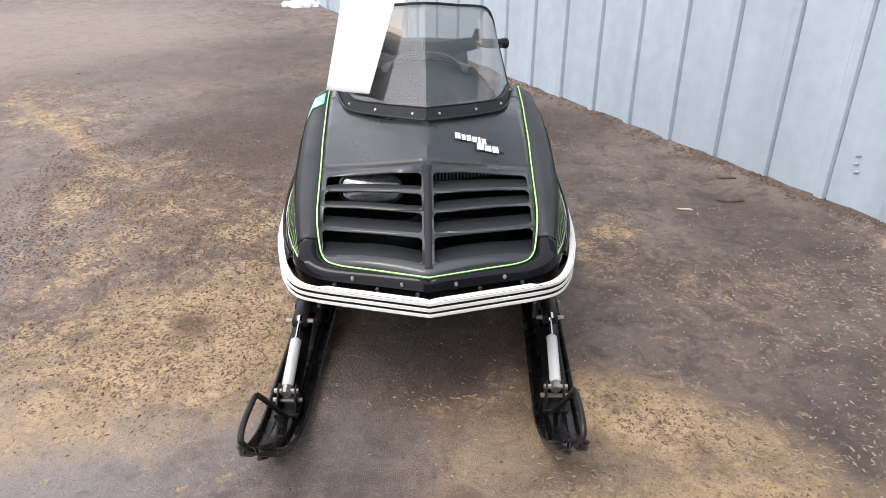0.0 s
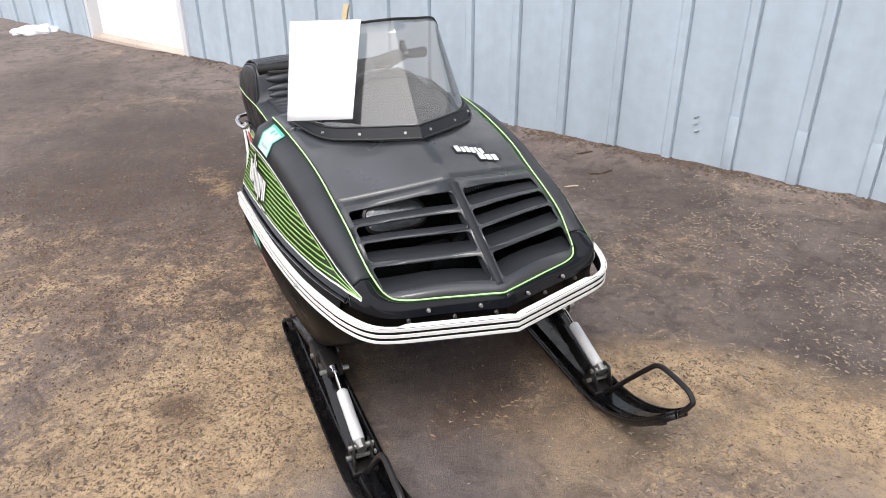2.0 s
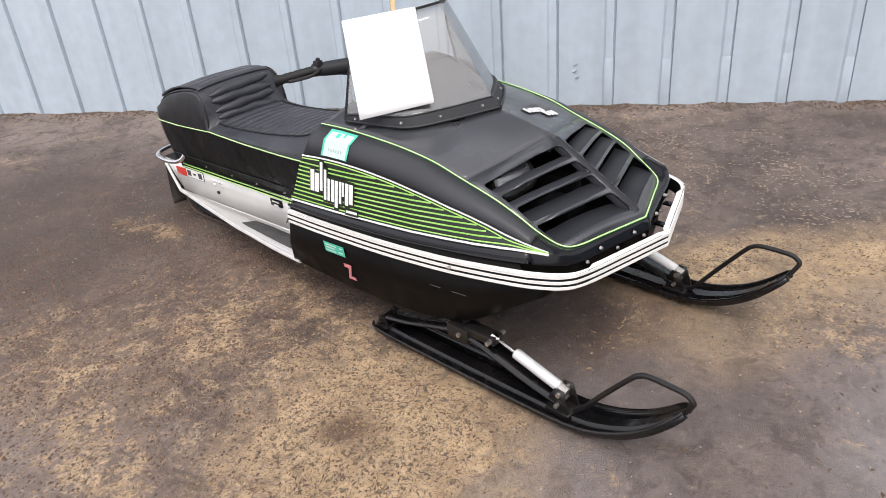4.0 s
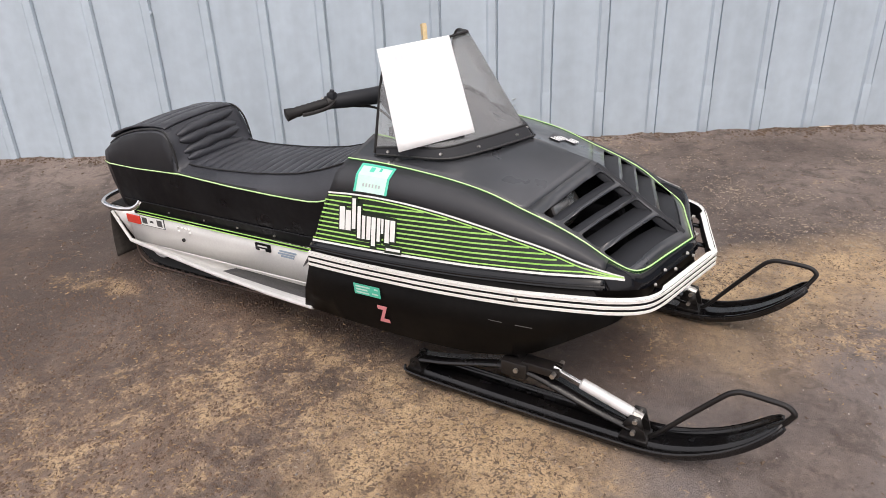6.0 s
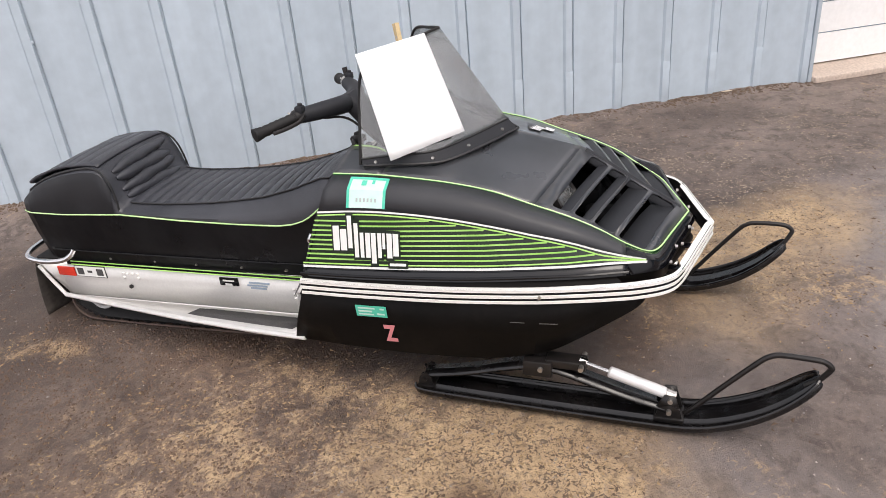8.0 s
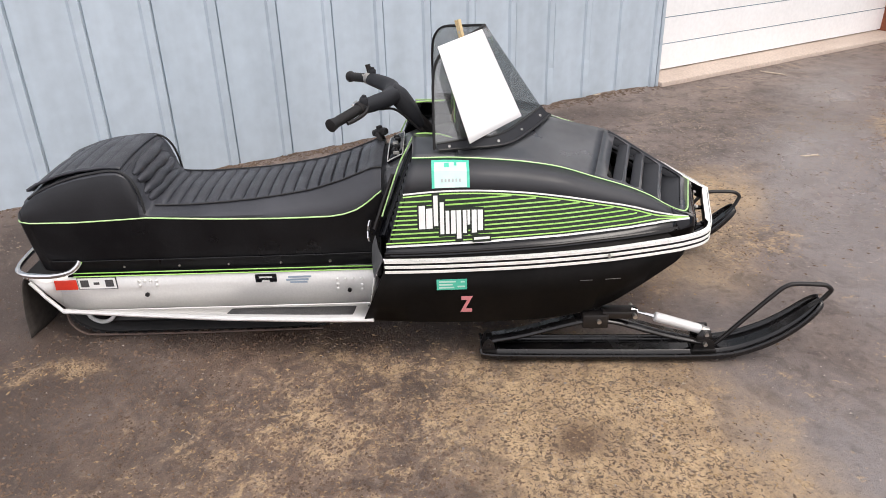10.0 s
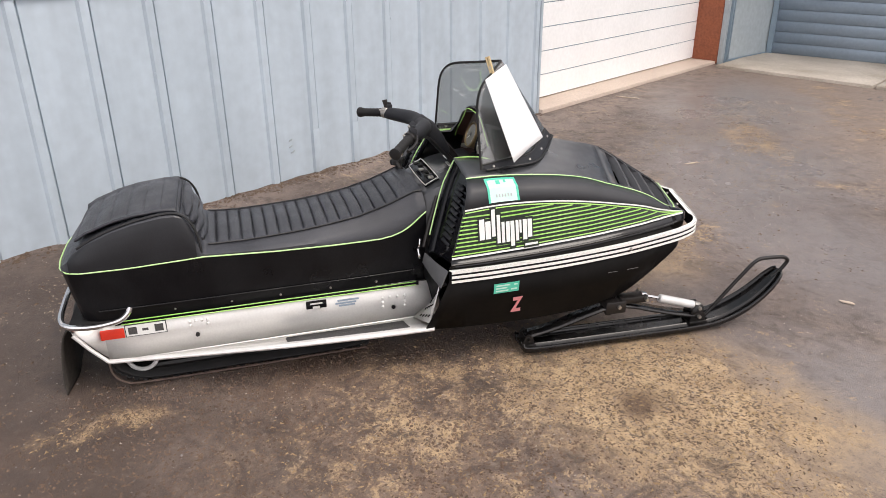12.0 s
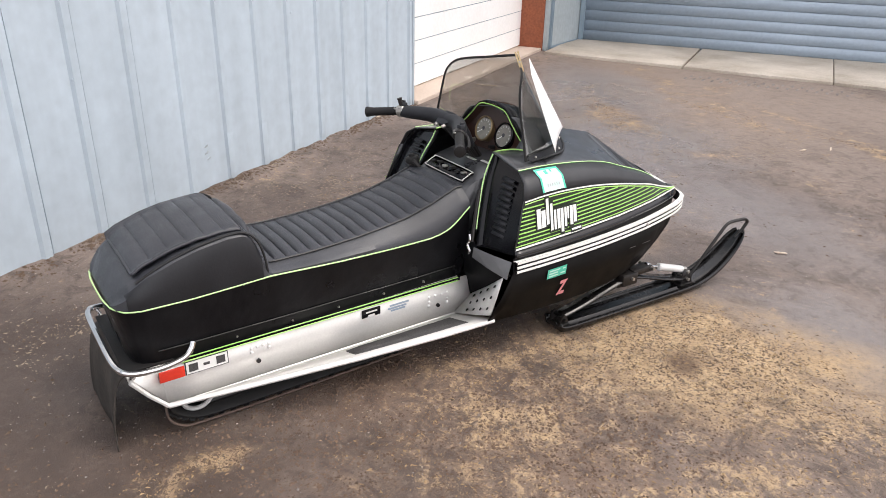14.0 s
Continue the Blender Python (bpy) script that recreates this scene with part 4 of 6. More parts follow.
def flank(y, z, out=0.0):
    """A point on the hood's flank (x outwards) at that y and height."""
    a, b = waist(y), shoulder(y)
    k = (z - a) / max(b - a, 1e-4)
    return Vector((waist_x(y) + (shoulder_x(y) - waist_x(y)) * k + out, y, z + out * 0.15))


def band(bm, points, half, lift, across=None):
    """A flat stripe along points, lifted off the surface."""
    p = [Vector(q) for q in points]
    lo, hi = [], []
    for i, q in enumerate(p):
        d = (p[min(i + 1, len(p) - 1)] - p[max(i - 1, 0)]).normalized()
        out = Vector(lift(q))
        s = d.cross(out).normalized()
        lo.append(q + out * 0.0018 - s * half)
        hi.append(q + out * 0.0018 + s * half)
    loft(bm, [lo, hi])


for sx in (-1, 1):
    bm = bmesh.new()
    rim = flip(glide(LINE_TOP, STEPS), sx)
    tube(bm, [q + Vector((0, 0, -0.0012)) for q in rim], 0.0034, 6)
    part("pinstripe_edge", bm, GREEN_DARK, hood)
    bm = bmesh.new()
    tube(bm, [q + Vector((0, 0, 0.0010)) for q in rim], 0.0024, 6)
    part("pinstripe", bm, PIN_LIME, hood, "lime-green pinstripe round the hood's top")
    # dark panel of the flank decal
    bm = bmesh.new()
    ys = list(span(1.775, 2.715, 60))
    rows = []
    for k in span(0.01, 0.99, 8):
        rows.append([])
        for y in ys:
            yy = min(y, 2.73 - 0.052 * k)
            rows[-1].append(flank(yy, waist(yy) + (shoulder(yy) - waist(yy)) * k, 0.0015))
    loft(bm, [flip(r, sx) for r in rows])
    decal = part("flank_decal", bm, DECAL, hood, "dark green flank decal with lime speed stripes and white outline")
    side = lambda q: (sx * 1.0, 0, 0.2)
    top_line = [q for q in LINE_SHOULDER[:10]]
    low_line = [q for q in LINE_WAIST[:10]]
    for name, base, dz, half, mat in (("white_line", top_line, -0.001, 0.0026, WHITE_VINYL), ("lime_line", top_line, -0.0095, 0.0020, LIME_PALE),
                                      ("white_line", low_line, 0.001, 0.0034, WHITE_VINYL), ("lime_line", low_line, 0.0105, 0.0020, LIME_PALE)):
        bm = bmesh.new()
        pts = []
        for q in glide(base, STEPS):
            y = q.y
            gap = shoulder(y) - waist(y)
            z = q.z + dz * min(1.0, gap / 0.03)
            pts.append(flank(y, z, 0.0026))
        pts = [q for q in pts if q.y > 1.768]
        band(bm, flip(pts, sx), half, side)
        part("stripe", bm, mat, hood, "")
    for k in range(1, 10):
        rise = 0.0105 + 0.0137 * k
        pts = [flank(y, waist(y) + rise, 0.0024) for y in span(1.78, 2.725 - 0.0043 * k, 60) if waist(y) + rise < shoulder(y) - 0.011]
        if len(pts) > 3:
            bm = bmesh.new()
            band(bm, flip(pts, sx), 0.0024, side)
            part("stripe", bm, LIME, hood)


def on_flank(sx, y, k, out=0.004):
    z = waist(y) + (shoulder(y) - waist(y)) * k
    q = flank(y, z, out)
    return Vector((sx * q.x, q.y, q.z))


def flank_patch(bm, sx, y0, y1, k0, k1, out=0.004, lean=0.0):
    rows = []
    for k in span(k0, k1, 3):
        rows.append([on_flank(sx, y + lean * (k - k0), k, out) for y in span(y0, y1, 4)])
    loft(bm, rows)


def emblem(sx):
    """The maker's mark as plain white shapes: a row of upright solid blocks of uneven height."""
    y_start = 2.63 if sx < 0 else 2.38

    def blk(name, a, b, k0, k1, mat, out=0.0075):
        ya, yb = (y_start - a, y_start - b) if sx < 0 else (y_start + a, y_start + b)
        bm = bmesh.new()
        flank_patch(bm, sx, ya, yb, k0, k1, out)
        part(name, bm, mat, hood)
    for a, b, k0, k1 in ((0.0, 0.019, 0.32, 0.76), (0.022, 0.041, 0.32, 0.70), (0.045, 0.058, 0.36, 0.93), (0.064, 0.076, 0.20, 0.80), (0.081, 0.092, 0.20, 0.64), (0.097, 0.111, 0.20, 0.64), (0.114, 0.128, 0.10, 0.64),
                         (0.133, 0.144, 0.20, 0.64), (0.147, 0.155, 0.36, 0.64), (0.160, 0.175, 0.20, 0.64), (0.178, 0.194, 0.24, 0.64), (0.166, 0.214, 0.06, 0.11)):
        blk("emblem_rim", a - 0.005, b + 0.005, k0 - 0.05, k1 + 0.05, DECAL, 0.0060 + 0.002 * a)
        blk("emblem_block", a, b, k0, k1, WHITE_VINYL, 0.0080)


emblem(-1)
emblem(1)


def hood_patch(bm, x0, x1, y0, y1, lift, skew=0.0):
    rows = []
    for y in span(y0, y1, 3):
        rows.append([(x, y + skew * (x - x0), hood_z(x, y + skew * (x - x0)) + lift) for x in span(x0, x1, 4)])
    loft(bm, rows)


bm = bmesh.new()
hood_patch(bm, 0.083, 0.193, 2.158, 2.120, 0.0030, 0.22)
hood_patch(bm, 0.147, 0.234, 2.128, 2.090, 0.0033, 0.22)
badge = part("badge", bm, INK, hood, "stepped maker's badge of white blocks on the hood's top")
for x0, y0, widths in ((0.086, 2.154, (0.017, 0.012, 0.014, 0.014, 0.008, 0.014)), (0.151, 2.124, (0.021, 0.019, 0.019))):
    x = x0
    for k, w in enumerate(widths):
        bm = bmesh.new()
        hood_patch(bm, x, x + w, y0 - 0.003 * (k % 2), y0 - 0.030, 0.0048, 0.22)
        part("badge_block", bm, WHITE_VINYL, badge, angle=0)
        x += w + 0.0032


# registration sticker on the shoulder
def shoulder_point(sx, y, k, out):
    a, b = Vector((rim_x(y), y, rim_z(y))), Vector((shoulder_x(y), y, shoulder(y)))
    d = (b - a).length
    m = (a + b) / 2 + Vector((0.11 * d, 0, 0.12 * d))
    q = a.lerp(m, k * 2) if k < 0.5 else m.lerp(b, k * 2 - 1)
    return Vector((sx * (q.x + out * 0.75), q.y, q.z + out * 0.6))


def shoulder_patch(bm, y0, y1, k0, k1, out):
    loft(bm, [[shoulder_point(-1, y, k, out) for y in span(y0, y1, 4)] for k in sorted({k0, k1, 0.5} if k0 < 0.5 < k1 else {k0, k1})])


bm = bmesh.new()
shoulder_patch(bm, 2.585, 2.478, 0.10, 0.93, 0.003)
part("sticker", bm, TEAL_PALE, hood, "pale teal registration sticker with unreadable print")
bm = bmesh.new()
shoulder_patch(bm, 2.587, 2.476, 0.09, 0.17, 0.004)
shoulder_patch(bm, 2.588, 2.580, 0.09, 0.94, 0.004)
shoulder_patch(bm, 2.482, 2.474, 0.09, 0.94, 0.004)
shoulder_patch(bm, 2.550, 2.535, 0.20, 0.36, 0.004)
shoulder_patch(bm, 2.520, 2.512, 0.18, 0.30, 0.004)
part("sticker_print", bm, TEAL, hood)
bm = bmesh.new()
for k in range(6):
    shoulder_patch(bm, 2.560 - k * 0.0108, 2.5545 - k * 0.0108, 0.70, 0.79, 0.0042)
part("sticker_print", bm, FAINT_INK, hood)


# ---- bumper ----
def bumper():
    low = glide(LINE_BUMPER, STEPS)
    inn = inward(low, 0.016)
    H = 0.044

    def ring(line, z0, out):
        return [q + Vector((0, 0, z0)) - Vector((0, out, 0)) * (1 if q.x < 0.3 else 0) + Vector((out, 0, 0)) * (1 if q.x >= 0.3 else 0) for q in line]
    bm = bmesh.new()
    for sx in (-1, 1):
        loft(bm, [flip(c, sx) for c in (ring(inn, 0, 0), ring(low, 0, -0.002), ring(low, H, -0.002), ring(inn, H, 0), ring(inn, 0, 0))])
    b = part("bumper", bm, DARK, sled, "white-striped wraparound bumper with black lines", angle=40)
    for z0, z1 in ((0.0002, 0.0094), (0.0170, 0.0270), (0.0346, 0.0438)):
        bm = bmesh.new()
        for sx in (-1, 1):
            loft(bm, [flip(c, sx) for c in (ring(low, z0, -0.002), ring(low, z0 + 0.001, 0.001), ring(low, z1 - 0.001, 0.001), ring(low, z1, -0.002))])
        part("stripe", bm, WHITE_STRIPE, b, angle=40)
    bm = bmesh.new()
    for sx in (-1, 1):
        loft(bm, [flip(c, sx) for c in (ring(low, H - 0.0003, 0.0015), ring(inn, H + 0.001, 0), ring(inn, H - 0.003, 0.001))])
    part("bumper_edge", bm, WHITE_STRIPE, b, angle=40)
    # black flange between nose and bumper, and the dark groove along the flanks
    bm = bmesh.new()
    lip = inward(glide(LINE_LIP, STEPS), 0.006, -0.002)
    for sx in (-1, 1):
        foot = [q + Vector((0, 0, H - 0.004)) for q in inward(low, 0.010)]
        pairs = [(a, b) for a, b in zip(lip, foot)]
        run = [p for p in pairs if p[0].y > 1.84]
        loft(bm, [flip([p[0] for p in run], sx), flip([p[1] for p in run], sx)])
        wall_in = [Vector((max(a.x - .004, 0), a.y + .003, .398)) for a in lip]
        loft(bm, [flip(lip, sx), flip(wall_in, sx)])
    part("nose_flange", bm, PAN_BLACK, b, "glossy black flange with bolt heads above the bumper")
    face = table([(0, 1.651), (0.16, 1.694), (0.285, 1.727)])
    for x, z in ((0.20, .452), (0.07, .452), (0.135, .428), (0.25, .428), (0.03, .428)):
        for sx in (-1, 1):
            if x == 0.03 and sx > 0:
                continue
            bm = bmesh.new()
            p = Vector((sx * x, face(x) - 0.001, z))
            tube(bm, [p, p + Vector((0, -0.007, 0.001))], [0.0060, 0.0042], 8)
            part("bolt", bm, STEEL, b)
    # brackets that hold the bumper off the nose
    for sx in (-1, 1):
        for x in (0.10, 0.24):
            bm = bmesh.new()
            y1 = face(x) + 0.004
            y0 = table([(0, 1.602), (0.16, 1.648), (0.305, 1.690)])(x)
            box(bm, (sx * x - 0.012, y0, 0.402), (sx * x + 0.012, y1, 0.408), 0.001)
            part("bracket", bm, GLOSS_BLACK, b)
    for sx in (-1, 1):
        bm = bmesh.new()
        tube(bm, [(sx * 0.448, 2.046, 0.405), (sx * 0.457, 2.046, 0.405)], [0.006, 0.004], 8)
        part("bolt", bm, STEEL, b)
    # raised moulding along the flank
    for sx in (-1, 1):
        bm = bmesh.new()
        pts = [q + Vector((0.004, 0, 0.012)) for q in glide(LINE_LIP[:9], STEPS)]
        tube(bm, flip(pts, sx), 0.0045, 6)
        part("moulding", bm, GLOSS_BLACK, b)


bumper()


# ---- belly pan ----
def belly():
    bm = bmesh.new()
    low = inward(glide(LINE_BUMPER[:7] + [(.408, 1.885, .391), (.372, 1.836, .398), (.335, 1.775, .402), (.280, 1.738, .404), (.155, 1.704, .405), (0, 1.661, .406)], STEPS), 0.008, 0.01)
    ch = glide(LINE_CHINE, STEPS)
    mid = [(a * 0.45 + b * 0.55) + Vector((0.010, 0, 0)) if a.x > 0.05 else a.lerp(b, 0.5) for a, b in zip(low, ch)]
    for sx in (-1, 1):
        loft(bm, [flip(c, sx) for c in (low, mid, ch)])
        deep = [q for q in ch if q.y < 2.70]
        loft(bm, [flip(c, sx) for c in (deep, [Vector((0.93 * q.x, q.y, q.z - 0.012)) for q in deep], [Vector((0, q.y, q.z - 0.014)) for q in deep])])
    pan = part("belly_pan", bm, PAN_BLACK, sled, "scuffed black belly pan under the bumper", angle=50, thick=0.004, heart=(0, 2.3, 0.4))

    def pan_x(y, z):
        """x outwards of the pan's flank."""
        b = Vector((table([(q[1], q[0]) for q in LINE_BUMPER[:9]])(y) - 0.008, 0, 0.385))
        c = Vector((0.417, 0, 0.163))
        k = (b.z - z) / (b.z - c.z)
        return b.x + (c.x - b.x) * k + 0.010 * math.sin(math.pi * min(max(k, 0), 1)) + 0.004

    def patch(bm, y0, y1, z0, z1, out=0.0, lean=0.0):
        loft(bm, [[(-pan_x(y, z) - out, y + lean * (z - z0), z) for y in span(y0, y1, 3)] for z in span(z0, z1, 3)])
    bm = bmesh.new()
    patch(bm, 2.582, 2.487, 0.305, 0.345)
    part("sticker", bm, TEAL, pan, "small teal sticker with unreadable print")
    bm = bmesh.new()
    for z0, y0, y1 in ((0.333, 2.574, 2.522), (0.322, 2.574, 2.532), (0.311, 2.574, 2.527), (0.314, 2.517, 2.494), (0.332, 2.507, 2.494)):
        patch(bm, y0, y1, z0, z0 + 0.006, 0.001)
    part("sticker_print", bm, TEAL_PALE, pan)
    # pink letter
    bm = bmesh.new()
    font = bpy.data.curves.new("letter", "FONT")
    font.body, font.size, font.extrude, font.align_x = "Z", 0.085, 0.0006, "CENTER"
    font.offset = 0.0035
    holder = bpy.data.objects.new("letter_shape", font)
    scene.collection.objects.link(holder)
    me = holder.to_mesh()
    bm.from_mesh(me)
    holder.to_mesh_clear()
    bpy.data.objects.remove(holder)
    for v in bm.verts:
        y, z = 2.489 - v.co.x * 0.60, 0.214 + v.co.y * 1.05
        v.co = Vector((-pan_x(y, z) - v.co.z - 0.002, y, z))
    part("letter", bm, PINK, pan, "pink vinyl letter Z", angle=0)
    for y, ln in ((2.05, 0.05), (2.13, 0.04)):
        bm = bmesh.new()
        patch(bm, y, y - ln, 0.318, 0.3205, -0.001)
        part("scratch", bm, SHEET_GREY, pan, "pale scratch mark")


belly()


# ---- windshield ----
GLASS_FOOT = [(0, 2.192, 0), (.05, 2.225, 0), (.10, 2.258, 0), (.15, 2.292, 0), (.195, 2.325, 0), (.233, 2.365, 0), (.258, 2.42, 0), (.278, 2.50, 0), (.295, 2.578, 0)]
GLASS_TOP = [(0, 2.402, 1.030), (.05, 2.435, 1.022), (.10, 2.468, 1.013), (.145, 2.498, 1.006), (.177, 2.522, 1.000), (.202, 2.543, .990), (.219, 2.560, .971), (.231, 2.572, .942), (.243, 2.577, .893)]


def windshield():
    foot = [Vector((x, y, middle(y) - (middle(y) - rim_z(y)) * x / rim_x(y) + 0.004)) for x, y, z in GLASS_FOOT]
    a, b = glide(foot, 4), glide(GLASS_TOP, 4)
    rows = []
    for k in span(0, 1, 9):
        rows.append([p.lerp(q, k) + Vector((0, 0, 0)) for p, q in zip(a, b)])
    bm = bmesh.new()
    for sx in (-1, 1):
        loft(bm, [flip(r, sx) for r in rows])
    ws = part("windshield", bm, GLASS, sled, "smoke-tinted V-shaped windshield with black edge trim", thick=0.003)
    ws.visible_shadow = False
    lo = [p + Vector((0.010 * min(p.x / 0.1, 1), -0.012, 0.000)) for p in a]
    hi = [p.lerp(q, 0.105) + Vector((0.008 * min(p.x / 0.1, 1), -0.007, 0)) for p, q in zip(a, b)]
    back = [p.lerp(q, 0.105) for p, q in zip(a, b)]
    for sx in (-1, 1):
        bm = bmesh.new()
        tube(bm, flip(rows[-1], sx), 0.0045, 6)
        tube(bm, flip([r[-1] for r in rows], sx), 0.0045, 6)
        part("edge_trim", bm, RUBBER, ws, "black rubber edge trim")
        bm = bmesh.new()
        loft(bm, [flip(c, sx) for c in (lo, hi, back)])
        part("mounting_strip", bm, SLAT_BLACK, ws, "black mounting strip with screws")
        bm = bmesh.new()
        tube(bm, flip(hi, sx), 0.003, 6)
        tube(bm, flip([q + Vector((0.003, -0.003, 0.002)) for q in lo], sx), 0.0042, 6)
        part("strip_edge", bm, PIPING, ws)
        for i in (3, 12, 21, 30):
            p = lo[i].lerp(hi[i], 0.45)
            bm = bmesh.new()
            n = Vector((0.25 if i < 18 else 1, -0.8 if i < 18 else -0.1, 0.4)).normalized()
            tube(bm, flip([p - n * 0.002, p + n * 0.004], sx), [0.0055, 0.004], 8)
            part("screw", bm, STEEL, ws)


windshield()


# ---- seat ----
seat_top = table([(2.755, .612), (2.785, .612), (2.81, .602), (2.894, .570), (2.997, .541), (3.1, .525), (3.2, .513), (3.3, .506), (3.4, .501), (3.50, .502), (3.535, .507),
                  (3.55, .530), (3.56, .565), (3.575, .605), (3.592, .628), (3.615, .637), (3.66, .637), (3.75, .622), (3.82, .602), (3.90, .568), (3.95, .535), (3.985, .495), (4.005, .468)])
seat_line = table([(2.755, .545), (2.775, .530), (2.81, .500), (2.842, .480), (2.88, .466), (2.93, .459), (3.1, .458), (3.3, .462), (3.54, .474), (3.60, .471), (3.77, .464), (4.0, .462)])
seat_wide = table([(2.755, .205), (3.0, .213), (3.5, .217), (3.8, .217), (3.93, .212), (3.97, .198), (3.99, .175), (4.005, .13)])
pad_wide = table([(2.755, .150), (3.0, .157), (3.45, .163), (3.535, .168), (3.56, .185), (3.6, .192), (3.85, .190), (3.95, .175), (4.005, .10)])


def seat():
    ys = [2.80 + 0.0435 / 8 * i for i in range(-8, 222)]
    ys = [y for y in ys if 2.755 <= y <= 4.004]
    rows_low, rows_pad = [], []
    for y in ys:
        t, g, w, p = seat_top(y), seat_line(y), seat_wide(y), pad_wide(y)
        low = 0.258
        back = max(0.0, min(1.0, (y - 3.53) / 0.05))
        roll = 0.012 + 0.012 * back
        edge_z = t - 0.006
        tail = max(0.0, (y - 3.78) / 0.22)
        sidepts = [(w - 0.022, low), (w - 0.014, low + 0.05), (w - 0.004, low + 0.12), (w - 0.001, g - 0.03), (w, g)]
        k1 = 0.55 + 0.2 * back
        up = [(w - 0.001, g + (edge_z - g) * 0.25), (w - (w - p) * (0.30 - 0.2 * back), g + (edge_z - g) * k1), (p + 0.012, edge_z - 0.010), (p, edge_z)]
        half = sidepts
        rows_low.append([Vector((-x, y - 0.03 * tail * (g - z) / 0.2, z)) for x, z in half])
        # cushion with pleats
        depth = 0.0
        if 2.80 < y < 3.53:
            ph = ((y - 2.80) / 0.0435) % 1.0
            depth = 0.013 * (abs(math.sin(math.pi * ph)) ** 0.42 - 1)
        elif 3.545 < y < 3.60:
            ph = ((y - 3.545) / 0.0185) % 1.0
            depth = 0.010 * (abs(math.sin(math.pi * ph)) ** 0.5 - 1)
        elif y >= 3.64:
            ph = ((y - 3.64) / 0.07) % 1.0
            depth = 0.0045 * (abs(math.sin(math.pi * ph)) ** 0.4 - 1)
        across = span(-1, 1, 17)
        pad = []
        for u in across:
            fade = 1 - max(0.0, (abs(u) - 0.8) / 0.2)
            crown = 0.010 * (1 - u * u)
            pad.append(Vector((u * p, y, edge_z + crown + depth * fade)))
        right = [Vector((-x, y, z)) for x, z in up]
        rows_pad.append(right[:-1] + pad + [Vector((-q.x, q.y, q.z)) for q in right[:-1]][::-1])
    bm = bmesh.new()
    for sx in (1, -1):
        loft(bm, [flip(r, sx) for r in rows_low])
    # ends
    for r in (rows_low[0], rows_low[-1]):
        both = list(r) + [Vector((-q.x, q.y, q.z)) for q in r[::-1]]
        bm.faces.new([bm.verts.new(q) for q in both])
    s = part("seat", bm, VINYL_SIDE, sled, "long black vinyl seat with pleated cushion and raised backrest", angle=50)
    bm = bmesh.new()
    # join cushion to the flank line
    rows = []
    for low, r in zip(rows_low, rows_pad):
        e = low[-1]
        rows.append([e] + r + [Vector((-e.x, e.y, e.z))])
    loft(bm, rows)
    for r in (rows[0], rows[-1]):
        bm.faces.new([bm.verts.new(q) for q in r])
    part("cushion", bm, VINYL, s, "pleated black vinyl cushion and backrest", angle=40)
    # darker side panels of the backrest
    for sx in (-1, 1):
        bm = bmesh.new()
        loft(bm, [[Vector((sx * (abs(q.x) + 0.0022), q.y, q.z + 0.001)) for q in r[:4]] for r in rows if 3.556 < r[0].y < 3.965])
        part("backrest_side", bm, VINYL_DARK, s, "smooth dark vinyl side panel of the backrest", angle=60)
    # piping: lime along the flank, black along the cushion's edge
    line = [Vector((-seat_wide(y) - 0.002, y, seat_line(y))) for y in ys]
    round_back = glide([line[-1], Vector((-0.07, 4.010, .463)), Vector((0.07, 4.010, .463)), Vector((-line[-1].x, line[-1].y, line[-1].z))], 5)
    bm = bmesh.new()
    tube(bm, line[::4] + round_back + flip(line, -1)[::-4], 0.0026, 6)
    part("piping", bm, PIN_LIME, s, "lime-green piping round the seat")
    for sx in (-1, 1):
        bm = bmesh.new()
        tube(bm, [(sx * (pad_wide(y) + 0.002), y, seat_top(y) - 0.005) for y in ys if y < 3.53][::3], 0.0033, 6)
        part("piping", bm, PIPING, s)
        bm = bmesh.new()
        tube(bm, glide([(sx * .212, 3.545, .482), (sx * .207, 3.548, .53), (sx * .203, 3.562, .585), (sx * .198, 3.59, .622), (sx * .195, 3.64, .633), (sx * .195, 3.75, .616),
                        (sx * .193, 3.85, .583), (sx * .185, 3.93, .54)], 4), 0.0042, 6)
        part("piping", bm, PIPING, s)
    # loose flap over the backrest's rear
    bm = bmesh.new()
    rows = []
    for y in span(3.605, 3.935, 56):
        k = (y - 3.605) / 0.33
        pleat = 0.006 * (abs(math.sin(math.pi * (y - 3.605) / 0.054)) ** 0.4 - 1)
        row = []
        for u in span(-1, 1, 25):
            rim = max(0.0, abs(u) - 0.86) / 0.14
            row.append((u * (0.183 - 0.010 * k), y, seat_top(y) + 0.007 + 0.006 * k + pleat * (1 - rim) + 0.009 * (1 - u * u) + 0.010 * rim * k - 0.006 * rim * (1 - k)))
        rows.append(row)
    loft(bm, rows)
    part("backrest_flap", bm, VINYL, s, "loose pleated vinyl flap over the backrest's top", thick=0.008)
    # padded rolls on the backrest's face
    for k, (fat, lean, sag) in enumerate(((.019, -.006, .10), (.021, .005, .07), (.022, -.004, .12), (.018, .006, .08))):
        bm = bmesh.new()
        y, z = 3.547 + 0.0125 * k, 0.512 + 0.0335 * k
        pts = [(x, y - 0.005 + 0.03 * x * x + 0.0015 * math.sin(40 * x + k), z - sag * x * x + lean * x / 0.15 + 0.0015 * math.sin(55 * x + 2 * k)) for x in span(-0.155, 0.155, 25)]
        tube(bm, pts, [0.004 + fat * (1 - (abs(p[0]) / 0.16) ** 4) * (0.92 + 0.08 * math.sin(30 * p[0] + 3 * k)) for p in pts], 12)
